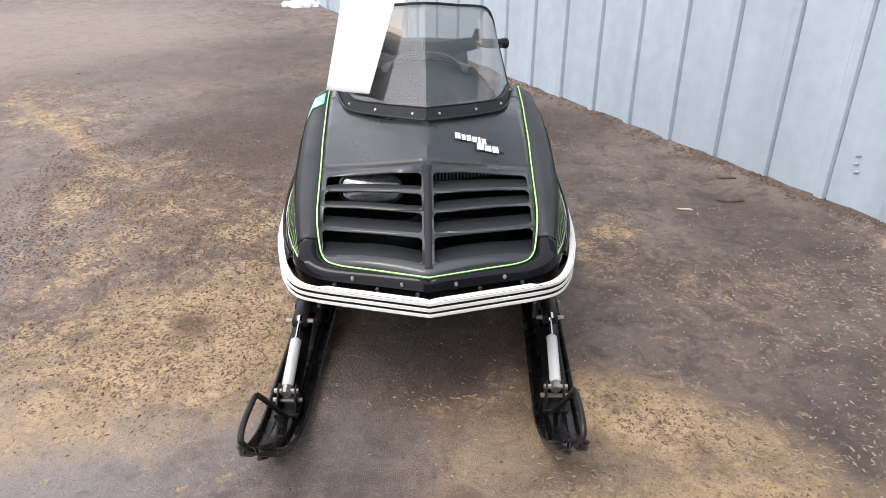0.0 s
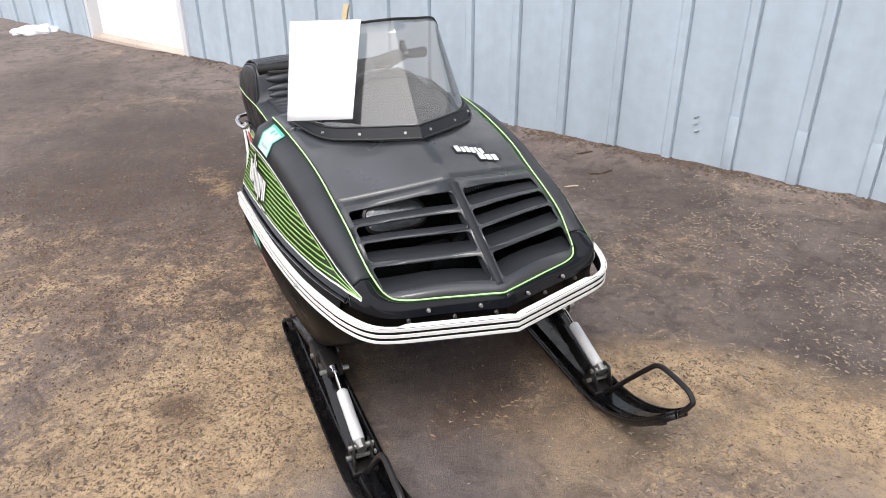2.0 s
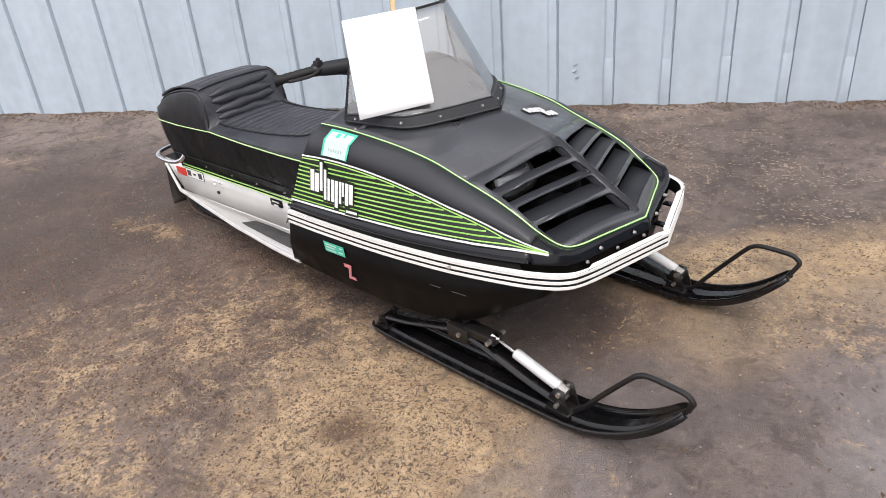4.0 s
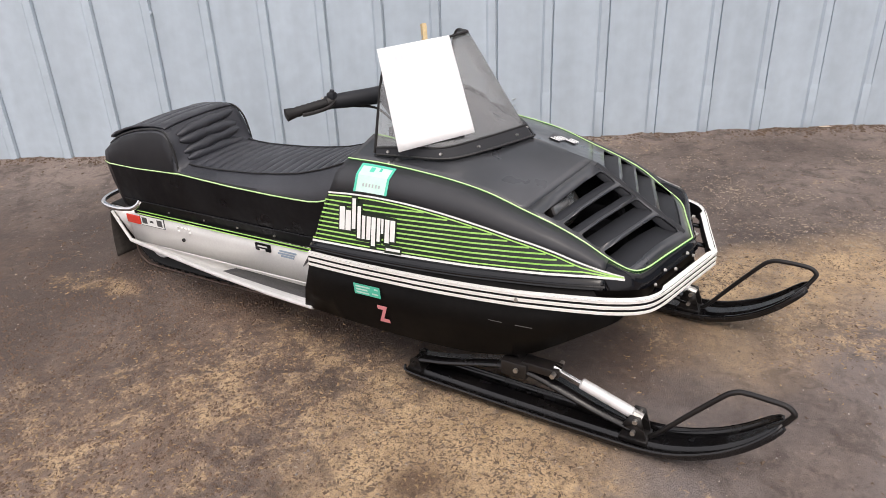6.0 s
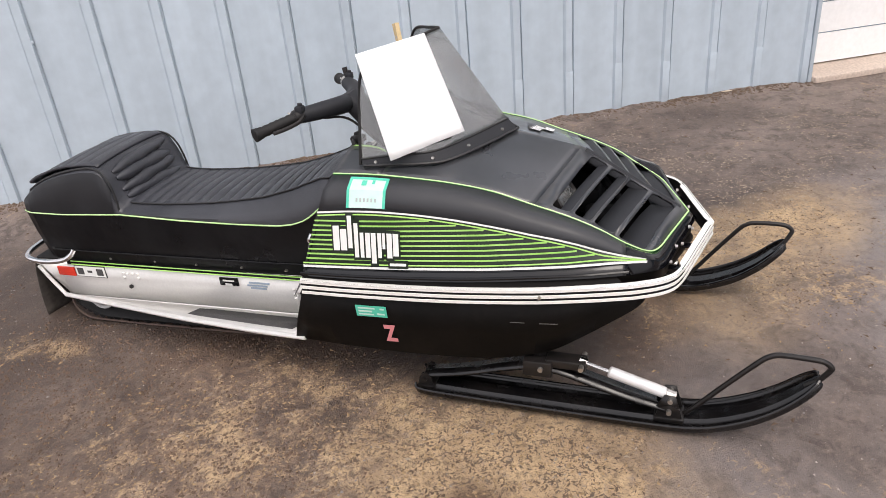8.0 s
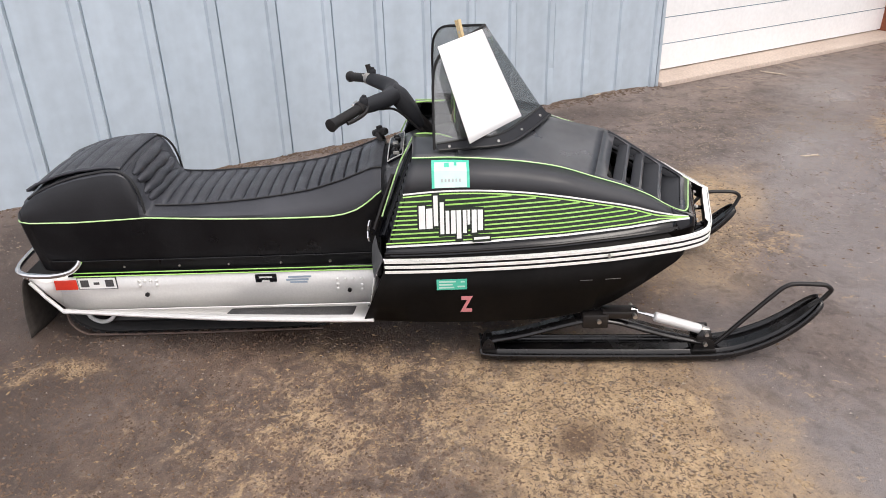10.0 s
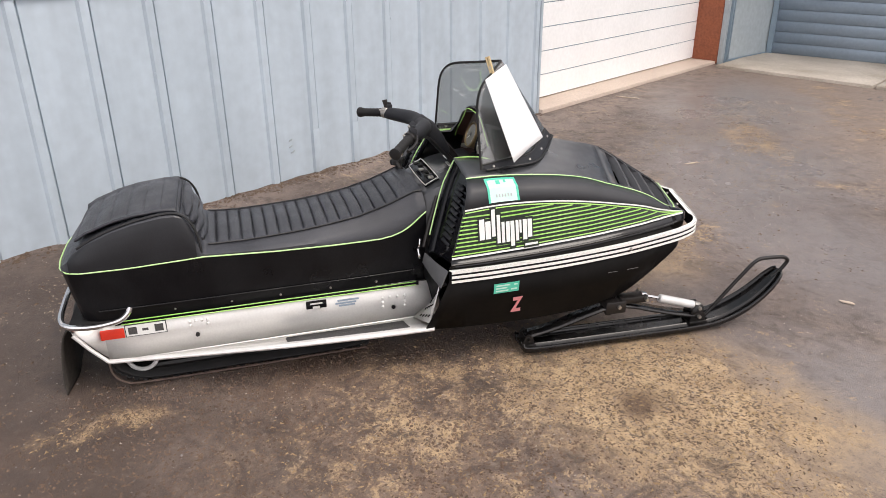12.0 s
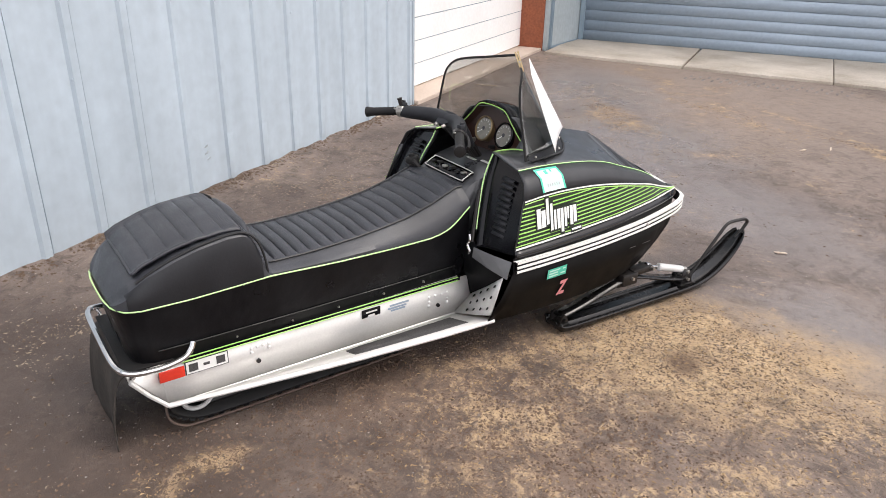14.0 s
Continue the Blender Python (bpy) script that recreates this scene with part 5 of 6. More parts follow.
        part("backrest_roll", bm, VINYL, s, angle=60)
    # seam and studs along the flank's foot
    for sx in (-1, 1):
        bm = bmesh.new()
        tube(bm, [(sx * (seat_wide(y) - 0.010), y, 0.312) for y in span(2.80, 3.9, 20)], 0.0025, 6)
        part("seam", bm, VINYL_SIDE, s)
        for y in (2.95, 3.12, 3.30, 3.47, 3.66):
            bm = bmesh.new()
            tube(bm, [(sx * 0.193, y, 0.283), (sx * 0.203, y, 0.284)], [0.006, 0.003], 8)
            part("stud", bm, STEEL, s)


seat()


# ---- tunnel, running boards, tail ----
board_x = table([(2.82, .420), (3.0, .395), (3.3, .345), (3.6, .285), (3.9, .222)])
board_z = table([(2.82, .183), (3.3, .158), (3.9, .130)])


def tunnel():
    bm = bmesh.new()
    ys = span(2.79, 3.90, 12)
    for sx in (-1, 1):
        loft(bm, [[(sx * 0.203, 2.71 + (y - 2.79) * (3.90 - 2.71) / 1.11, z) for y in ys] for z in (0.115, 0.19, 0.262)])
        loft(bm, [[(sx * 0.203, 3.90, .130), (sx * 0.203, 3.995, .235)], [(sx * 0.203, 3.90, .262), (sx * 0.203, 4.0, .262)]])
    loft(bm, [[(x, 2.79, .262), (x, 4.0, .262)] for x in (-.203, .203)])
    loft(bm, [[(x, 4.0, .262), (x, 3.998, .235)] for x in (-.203, .203)])
    t = part("tunnel", bm, ALUMINIUM, sled, "bare aluminium tunnel with riveted side plates", angle=30, thick=0.003, heart=(0, 3.4, 0.18))
    for sx in (-1, 1):
        bm = bmesh.new()
        loft(bm, [[(sx * 0.2045, y, .112) for y in ys], [(sx * (0.2045 + (board_x(y) - .2045) * .5), y, .112 + (board_z(y) - .112) * .45) for y in ys], [(sx * board_x(y), y, board_z(y)) for y in ys]])
        rb = part("running_board", bm, ALUMINIUM, t, "bare aluminium running board with bright folded edge", thick=0.004)
        bm = bmesh.new()
        tube(bm, [(sx * board_x(y), y, board_z(y) - 0.004) for y in ys], 0.0085, 8)
        part("board_edge", bm, EDGE_ALUMINIUM, t, "bright folded edge")
        bm = bmesh.new()
        tube(bm, [(sx * 0.207, y, .116) for y in ys], 0.0038, 6)
        part("board_fold", bm, EDGE_ALUMINIUM, t)
        bm = bmesh.new()
        yy = span(2.865, 3.30, 9)
        rows = []
        for f in (.22, .5, .78):
            rows.append([])
            for y in yy:
                g = f if y < 3.27 else f * 0.85 + 0.08
                x = .2045 + (board_x(y) - .2045) * g
                z = .112 + (board_z(y) - .112) * (g * 0.95)
                rows[-1].append((sx * x, y, z + 0.006))
        loft(bm, rows)
        part("grip_strip", bm, GRIP_STRIP, t, "dark grey non-slip strip on the running board", thick=0.003)
        bm = bmesh.new()
        box(bm, (sx * 0.2045 - 0.001, 2.79, .2515), (sx * 0.2045 + 0.001, 3.86, .2685))
        part("stripe_ground", bm, GLOSS_BLACK, t, angle=0)
        for dz, mat in ((0.004, LIME), (-0.009, LIME_PALE)):
            bm = bmesh.new()
            tube(bm, [(sx * 0.2065, y, .262 + dz) for y in span(2.80, 3.84, 10)], 0.0022, 6)
            part("pinstripe", bm, mat, t)
        # tail corner
        bm = bmesh.new()
        tube(bm, [(sx * 0.222, 3.90, .126), (sx * 0.214, 3.95, .178), (sx * 0.21, 3.995, .238)], 0.007, 8)
        part("tail_edge", bm, EDGE_ALUMINIUM, t)
        bm = bmesh.new()
        box(bm, (sx * 0.2065 - 0.003, 3.835, .203), (sx * 0.2065 + 0.003, 3.912, .240), 0.002)
        part("reflector", bm, RED, t, "rectangular red side reflector")
        bm = bmesh.new()
        box(bm, (sx * 0.2045 - 0.001, 3.697, .202), (sx * 0.2045 + 0.001, 3.833, .249))
        part("label_border", bm, INK, t, angle=0)
        bm = bmesh.new()
        box(bm, (sx * 0.2060 - 0.001, 3.700, .205), (sx * 0.2060 + 0.001, 3.830, .246))
        part("label_plate", bm, WHITE_VINYL, t, "white label strip with two dark squares", angle=0)
        bm = bmesh.new()
        for a in (3.708, 3.794):
            bm = bmesh.new()
            box(bm, (sx * 0.2074 - 0.0006, a, .212), (sx * 0.2074 + 0.0006, a + 0.028, .239))
            part("label_print", bm, GRIP_STRIP, t, angle=0)
        bm = bmesh.new()
        box(bm, (sx * 0.2074 - 0.0006, 3.757, .221), (sx * 0.2074 + 0.0006, 3.777, .230))
        part("label_print", bm, GRIP_STRIP, t, angle=0)
        for y, z in [(3.62 - .02 * k, .228) for k in range(4)] + [(3.62, .212), (3.56, .212)] + [(2.93 - .028 * k, .215) for k in range(4)] + [(2.93, .195), (2.846, .19), (2.93, .178), (2.846, .172)]:
            bm = bmesh.new()
            tube(bm, [(sx * 0.203, y, z), (sx * 0.2065, y, z), (sx * 0.209, y, z)], [0.0062, 0.0056, 0.0030], 8)
            part("rivet", bm, EDGE_ALUMINIUM, t)
        for y, z in ((3.60, .175), (2.89, .172)):
            bm = bmesh.new()
            tube(bm, [(sx * 0.203, y, z), (sx * 0.210, y, z)], 0.008, 6)
            part("bolt", bm, WORN_STEEL, t)
        bm = bmesh.new()
        box(bm, (sx * 0.206 - 0.003, 3.14, .212), (sx * 0.206 + 0.003, 3.215, .244), 0.003)
        clip = part("serial_plate", bm, GLOSS_BLACK, t, "small black plate with worn print")
        bm = bmesh.new()
        box(bm, (sx * 0.2095 - 0.0006, 3.165, .214), (sx * 0.2095 + 0.0006, 3.192, .222))
        box(bm, (sx * 0.2095 - 0.0006, 3.155, .230), (sx * 0.2095 + 0.0006, 3.20, .236))
        part("plate_print", bm, EDGE_ALUMINIUM, t, angle=0)
        bm = bmesh.new()
        for z0, a, b in ((.226, 3.02, 3.10), (.215, 3.03, 3.108), (.205, 3.035, 3.095)):
            box(bm, (sx * 0.2052 - 0.0006, a, z0), (sx * 0.2052 + 0.0006, b, z0 + .007))
        part("faded_label", bm, BLUE_DOOR, t, "faded blue-grey label", angle=0)
    bm = bmesh.new()
    box(bm, (-.2, 3.86, .2635), (.2, 4.004, .270), .002)
    part("tail_apron", bm, RUBBER, t, "black rubber apron on the tunnel's tail")
    # rear grab bar
    half = [(-.212, 3.80, .318), (-.222, 3.812, .300), (-.234, 3.84, .284), (-.243, 3.90, .278), (-.244, 3.96, .281), (-.236, 3.997, .286), (-.212, 4.018, .291), (-.15, 4.028, .295), (0, 4.03, .298)]
    bm = bmesh.new()
    tube(bm, glide(half + [(-x, y, z) for x, y, z in half[-2::-1]], 5), 0.0095, 10)
    part("grab_bar", bm, CHROME, sled, "chrome tube grab bar round the tail")
    for sx in (-1, 1):
        bm = bmesh.new()
        tube(bm, glide([(sx * .205, 3.99, .25), (sx * .225, 3.985, .262), (sx * .236, 3.99, .275)], 4), 0.007, 8)
        part("bar_bracket", bm, CHROME, sled)
    # snow flap
    bm = bmesh.new()
    line = glide([(0, 3.995, .262), (0, 4.018, .245), (0, 4.034, .21), (0, 4.048, .14), (0, 4.056, .07), (0, 4.058, .0)], 4)
    rows = []
    for u in span(-1, 1, 11):
        rows.append([(u * .192, q.y - 0.012 * (1 - u * u) * (0.26 - q.z) / 0.26 + 0.004 * math.sin(5 * u), q.z) for q in line])
    loft(bm, rows)
    part("snow_flap", bm, FLAP_RUBBER, sled, "black rubber snow flap hanging to the ground", thick=0.005)


tunnel()


def track():
    """The rubber belt under the tunnel, with cross lugs, rails and rear wheels."""
    path = glide([(0, 2.90, .10), (0, 3.0, .028), (0, 3.15, .014), (0, 3.4, .014), (0, 3.65, .014), (0, 3.80, .020), (0, 3.88, .065), (0, 3.885, .12), (0, 3.83, .18), (0, 3.6, .20), (0, 3.2, .21), (0, 2.98, .20), (0, 2.90, .16)], 8, closed=True)
    bm = bmesh.new()
    loft(bm, [[Vector((x, q.y, q.z)) for q in path] for x in (-.19, .19)], closed=True)
    tr = part("track", bm, RUBBER, sled, "black rubber drive track with cross lugs", thick=0.008)
    n = len(path)
    bm = bmesh.new()
    for i in range(0, n, 2):
        q, d = path[i], (path[(i + 1) % n] - path[i - 1]).normalized()
        up = Vector((0, -d.z, d.y)) * -1
        for x0, x1 in ((-.188, -.08), (-.06, .06), (.08, .188)):
            c = [(q + d * a + up * b) for a, b in ((-.012, 0), (-.006, .012), (.006, .012), (.012, 0))]
            loft(bm, [[Vector((x, p.y, p.z)) for p in c] for x in (x0, x1)])
    part("lugs", bm, RUBBER, tr, "moulded cross lugs", thick=0.003, kind="stuff")
    for sx in (-1, 1):
        bm = bmesh.new()
        tube(bm, [(sx * .13, y, .035) for y in (3.0, 3.2, 3.5, 3.78)], 0.014, 8)
        part("rail", bm, WORN_STEEL, tr)
        bm = bmesh.new()
        ring = [(sx * .165, 3.80 + .050 * math.cos(a), .094 + .050 * math.sin(a)) for a in span(0, 2 * math.pi, 28, endpoint=False)]
        tube(bm, ring, 0.0075, 8, closed=True)
        part("rear_wheel", bm, SHOCK_WHITE, tr, "pale rear idler wheel")
        bm = bmesh.new()
        line = [(sx * .196, 3.905, .115), (sx * .197, 3.90, .06), (sx * .198, 3.865, .022), (sx * .198, 3.80, .010), (sx * .198, 3.5, .008), (sx * .198, 3.0, .012)]
        tube(bm, glide(line, 5), 0.004, 6)
        part("belt_edge", bm, BELT, tr, "worn brown belt edge")


track()


# ---- foot well: louvered end panel, deflector and perforated foot plate on each side ----
def foot_well(sx):
    outer = [(.338, 2.640, .690), (.385, 2.652, .650), (.412, 2.670, .605), (.430, 2.70, .53), (.445, 2.727, .452), (.452, 2.735, .425)]
    inner = [(.188, 2.640, .722), (.190, 2.655, .69), (.198, 2.680, .64), (.220, 2.712, .56), (.255, 2.752, .46), (.276, 2.772, .410)]
    bm = bmesh.new()
    a, b = glide(outer, 4), glide(inner, 4)
    rows = []
    for k in (0, .06, .12, .5, .88, .95, 1):
        sink = 0.0 if k in (0, 1) else 0.018
        rows.append([p.lerp(q, k) + Vector((0, -sink, 0)) for p, q in zip(a, b)])
    loft(bm, [flip(r, sx) for r in rows])
    pnl = part("end_panel", bm, GLOSS_BLACK, sled, "black louvered panel closing the hood's rear corner", angle=30, thick=0.004)
    bm = bmesh.new()
    tube(bm, flip(glide([(.232, 2.512, .722), (.205, 2.55, .729), (.192, 2.60, .731), (.189, 2.643, .729)], 4), sx), 0.003, 6)
    part("pinstripe", bm, LIME_PALE, pnl, "lime edge line of the cowl")
    bm = bmesh.new()
    tube(bm, flip(glide([(.188, 2.645, .722), (.189, 2.662, .69), (.198, 2.69, .64), (.220, 2.722, .56), (.250, 2.756, .47)], 4), sx), 0.0028, 6)
    part("panel_edge", bm, PIN_LIME, pnl, "lime edge line down the panel")
    for k in range(10):
        z = 0.650 - k * 0.0205
        f = (0.69 - z) / (0.69 - 0.425)
        p = Vector((.318 + .050 * f, 2.642 + .086 * f, z))
        q = Vector((.262 + .046 * f, 2.644 + .094 * f, z + 0.003))
        bm = bmesh.new()
        loft(bm, [flip([p + Vector((0, d, h)), q + Vector((0, d, h))], sx) for d, h in ((-.006, .010), (.005, .002), (.005, -.002), (-.008, -.004))])
        part("louver_slat", bm, SLAT_BLACK, pnl, thick=0.002)
    bm = bmesh.new()
    tube(bm, flip([(.205, 2.715, .60), (.235, 2.752, .51), (.262, 2.783, .43)], sx), 0.007, 8)
    part("strut", bm, WORN_STEEL, pnl)
    bm = bmesh.new()
    tube(bm, flip(glide([(.262, 2.795, .462), (.272, 2.80, .445), (.262, 2.803, .425), (.276, 2.803, .405), (.268, 2.80, .392)], 4), sx), 0.0055, 8)
    part("latch", bm, CHROME, pnl, "bright spring latch")
    bm = bmesh.new()
    loft(bm, [flip(r, sx) for r in ([(.272, 2.782, .412), (.36, 2.768, .412), (.448, 2.747, .412)], [(.280, 2.793, .378), (.37, 2.788, .366), (.460, 2.776, .357)])])
    part("deflector", bm, SHEET_GREY, sled, "grey sheet-metal deflector under the end panel", angle=0, thick=0.003)
    bm = bmesh.new()
    rows = [[(.205, 2.735, .178), (.33, 2.756, .270), (.440, 2.777, .357)], [(.205, 2.772, .148), (.335, 2.780, .220), (.430, 2.790, .282)], [(.205, 2.815, .117), (.34, 2.808, .168), (.420, 2.806, .204)]]
    loft(bm, [flip(r, sx) for r in rows])
    fp = part("foot_plate", bm, ALUMINIUM, sled, "perforated aluminium foot plate", thick=0.003)
    for i in range(4):
        for j in range(3):
            u, v = (i + .7) / 4.4, (j + .55) / 3.1
            hi_e, lo_e = Vector((.214, 2.735, .178)).lerp(Vector((.440, 2.777, .357)), u), Vector((.250, 2.812, .132)).lerp(Vector((.420, 2.806, .204)), u)
            p = hi_e.lerp(lo_e, v)
            n = (Vector((.440, 2.777, .357)) - Vector((.214, 2.735, .178))).cross(Vector((.250, 2.812, .132)) - Vector((.214, 2.735, .178))).normalized()
            n = n if n.z > 0 else -n
            bm = bmesh.new()
            tube(bm, flip([p + n * 0.001, p + n * 0.0045], sx), 0.0062, 8)
            part("hole", bm, DARK, fp)
    bm = bmesh.new()
    loft(bm, [flip(r, sx) for r in ([(.19, 2.76, .46), (.28, 2.765, .40), (.458, 2.755, .365)], [(.196, 2.765, .28), (.28, 2.752, .28), (.442, 2.768, .352)], [(.198, 2.735, .15), (.216, 2.728, .172), (.440, 2.768, .350)])])
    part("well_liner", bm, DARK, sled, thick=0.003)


foot_well(-1)
foot_well(1)


# ---- cowl: instrument face, gauges, console ----
def console():
    bm = bmesh.new()
    side = [(.0, .854), (.06, .850), (.09, .838), (.12, .808), (.16, .772), (.205, .735), (.235, .70)]
    arch = [(-x, z) for x, z in side[:0:-1]] + side
    rim = [Vector((x, 2.507, z)) for x, z in arch]
    inner = [Vector((x * .9, 2.48, .655 + (z - .655) * .90)) for x, z in arch]
    loft(bm, [rim, inner])
    bm.faces.new([bm.verts.new(q) for q in inner + [Vector((.2, 2.50, .64)), Vector((-.2, 2.50, .64))]])
    dash = part("instrument_cowl", bm, BROWN, sled, "dark brown instrument cowl with two round gauges", angle=30)
    bm = bmesh.new()
    tube(bm, glide([(x * .995, 2.509, z - .006) for x, z in arch], 4), 0.0020, 6)
    part("cowl_edge", bm, LIME_PALE, dash, "pale lime edge of the cowl")
    rounded = lambda x: .812 - .10 * max(0.0, (abs(x) - .15) / .085) ** 2
    bm = bmesh.new()
    loft(bm, [[Vector((x * 1.02, 2.506, z + .004)) for x, z in arch], [Vector((x * 1.02, 2.485, max(z + .006, rounded(x)))) for x, z in arch], [Vector((x * 1.06, 2.43, max(z - .006, rounded(x) - .012))) for x, z in arch]])
    part("cowl_hood", bm, GLOSS_BLACK, dash, "black cowl edge over the gauges", thick=0.003)
    for x in (0.063, -0.063):
        c = Vector((x, 2.488, .737))
        d = Vector((0, 0.93, 0.36)).normalized()
        e1 = Vector((1, 0, 0))
        e2 = d.cross(e1)

        def circle(r, h):
            return [c + d * h + r * (math.cos(a) * e1 + math.sin(a) * e2) for a in span(0, 2 * math.pi, 28, endpoint=False)]
        bm = bmesh.new()
        loft(bm, [circle(.050, -.03), circle(.052, .010), circle(.047, .014), circle(.044, .006)], True)
        g = part("gauge", bm, GLOSS_BLACK if x < 0 else BRASS, dash, "round gauge in dark bezel")
        bm = bmesh.new()
        bm.faces.new([bm.verts.new(q) for q in circle(.0445, .007)])
        part("gauge_face", bm, GAUGE_FACE, dash, angle=0)
        bm = bmesh.new()
        for a in span(-2.2, 2.2, 11):
            u = math.sin(a) * e1 + math.cos(a) * -e2
            loft(bm, [[c + d * .0085 + u * .030 - u.cross(d) * .0012, c + d * .0085 + u * .030 + u.cross(d) * .0012], [c + d * .0085 + u * .039 - u.cross(d) * .0012, c + d * .0085 + u * .039 + u.cross(d) * .0012]])
        loft(bm, [[c + d * .009 + e1 * .003, c + d * .009 - e1 * .003], [c + d * .009 + e1 * .026 + e2 * .02, c + d * .009 + e1 * .024 + e2 * .022]])
        part("gauge_marks", bm, WHITE_VINYL, dash, angle=0)
        bm = bmesh.new()
        bm.faces.new([bm.verts.new(q) for q in circle(.008, .010)])
        part("gauge_hub", bm, INK, dash, angle=0)
    for x, z in ((0.0, .675), (0.13, .675)):
        bm = bmesh.new()
        tube(bm, [(x, 2.49, z), (x, 2.515, z + .006)], [.010, .007], 10)
        part("knob", bm, STEEL if x else RUBBER, dash)
    # console between cowl and seat
    bm = bmesh.new()
    secs = []
    for y, z, w, zb in ((2.48, .655, .225, .45), (2.56, .655, .20, .42), (2.64, .645, .185, .38), (2.70, .622, .178, .34), (2.765, .588, .175, .30), (2.80, .545, .172, .28)):
        secs.append([Vector((x, y, zz)) for x, zz in ((-w, zb), (-w, z - .04), (-w + .02, z - .008), (-w + .05, z), (0, z + .004), (w - .05, z), (w - .02, z - .008), (w, z - .04), (w, zb))])
    loft(bm, secs)
    cons = part("console", bm, BLACK_PAINT, sled, "black sloping console between gauges and seat", angle=40)

    def on(x, y, lift):
        z = table([(2.48, .655), (2.56, .655), (2.64, .645), (2.70, .622), (2.765, .588)])(y)
        return Vector((x, y, z + .004 + lift))
    bm = bmesh.new()
    loft(bm, [[on(x, y, .006) for x in (-.126, -.05, .03, .126)] for y in (2.684, 2.70, 2.738)])
    part("switch_plate", bm, GLOSS_BLACK, cons, "black switch plate with bright outline", thick=0.006)
    bm = bmesh.new()
    tube(bm, glide([on(x, y, .009) for x, y in ((-.108, 2.685), (.108, 2.685), (.122, 2.694), (.124, 2.71), (.122, 2.728), (.108, 2.737), (-.108, 2.737), (-.122, 2.728), (-.124, 2.71), (-.122, 2.694))], 3, closed=True), .0021, 6, closed=True)
    part("plate_outline", bm, ALUMINIUM, cons)
    for k, x in enumerate((-.096, -.062, -.024, .018, .058, .096)):
        bm = bmesh.new()
        p = on(x, 2.707 + .007 * (k % 2), .008)
        box(bm, p - Vector((.010, .010, 0)), p + Vector((.010, .010, .009)), .003)
        part("switch", bm, RUBBER if k % 3 else STEEL, cons)
    for x, y in ((-.09, 2.60), (-.02, 2.615), (.06, 2.60), (.11, 2.58)):
        bm = bmesh.new()
        p = on(x, y, .002)
        box(bm, p - Vector((.025, .006, 0)), p + Vector((.025, .006, .003)))
        part("console_print", bm, EDGE_ALUMINIUM, cons, angle=0)
    p = Vector((.150, 2.770, .592))
    up = Vector((.14, .16, .97)).normalized()
    bm = bmesh.new()
    tube(bm, [p, p + up * .030], .013, 10)
    tube(bm, glide([p + Vector((-.045, -.01, .0)), p + Vector((-.025, .012, .034)), p + Vector((.0, .01, .036)), p + Vector((.024, .004, .012))], 4), .0085, 8)
    neck = part("filler_neck", bm, WORN_STEEL, cons, "dark filler neck with hose")
    bm = bmesh.new()
    e1 = up.orthogonal().normalized()
    e2 = up.cross(e1)
    rows = []
    for h, r in ((.026, .020), (.030, .027), (.044, .028), (.050, .024), (.053, .012), (.062, .011), (.064, .004)):
        rows.append([p + up * h + (r * (1.0 + (.09 * math.cos(8 * t) if r > .02 else 0))) * (math.cos(t) * e1 + math.sin(t) * e2) for t in span(0, 2 * math.pi, 32, endpoint=False)])
    loft(bm, rows, True)
    bm.faces.new([bm.verts.new(q) for q in rows[-1]])
    part("filler_cap", bm, RUBBER, neck, "lobed black filler cap")


console()


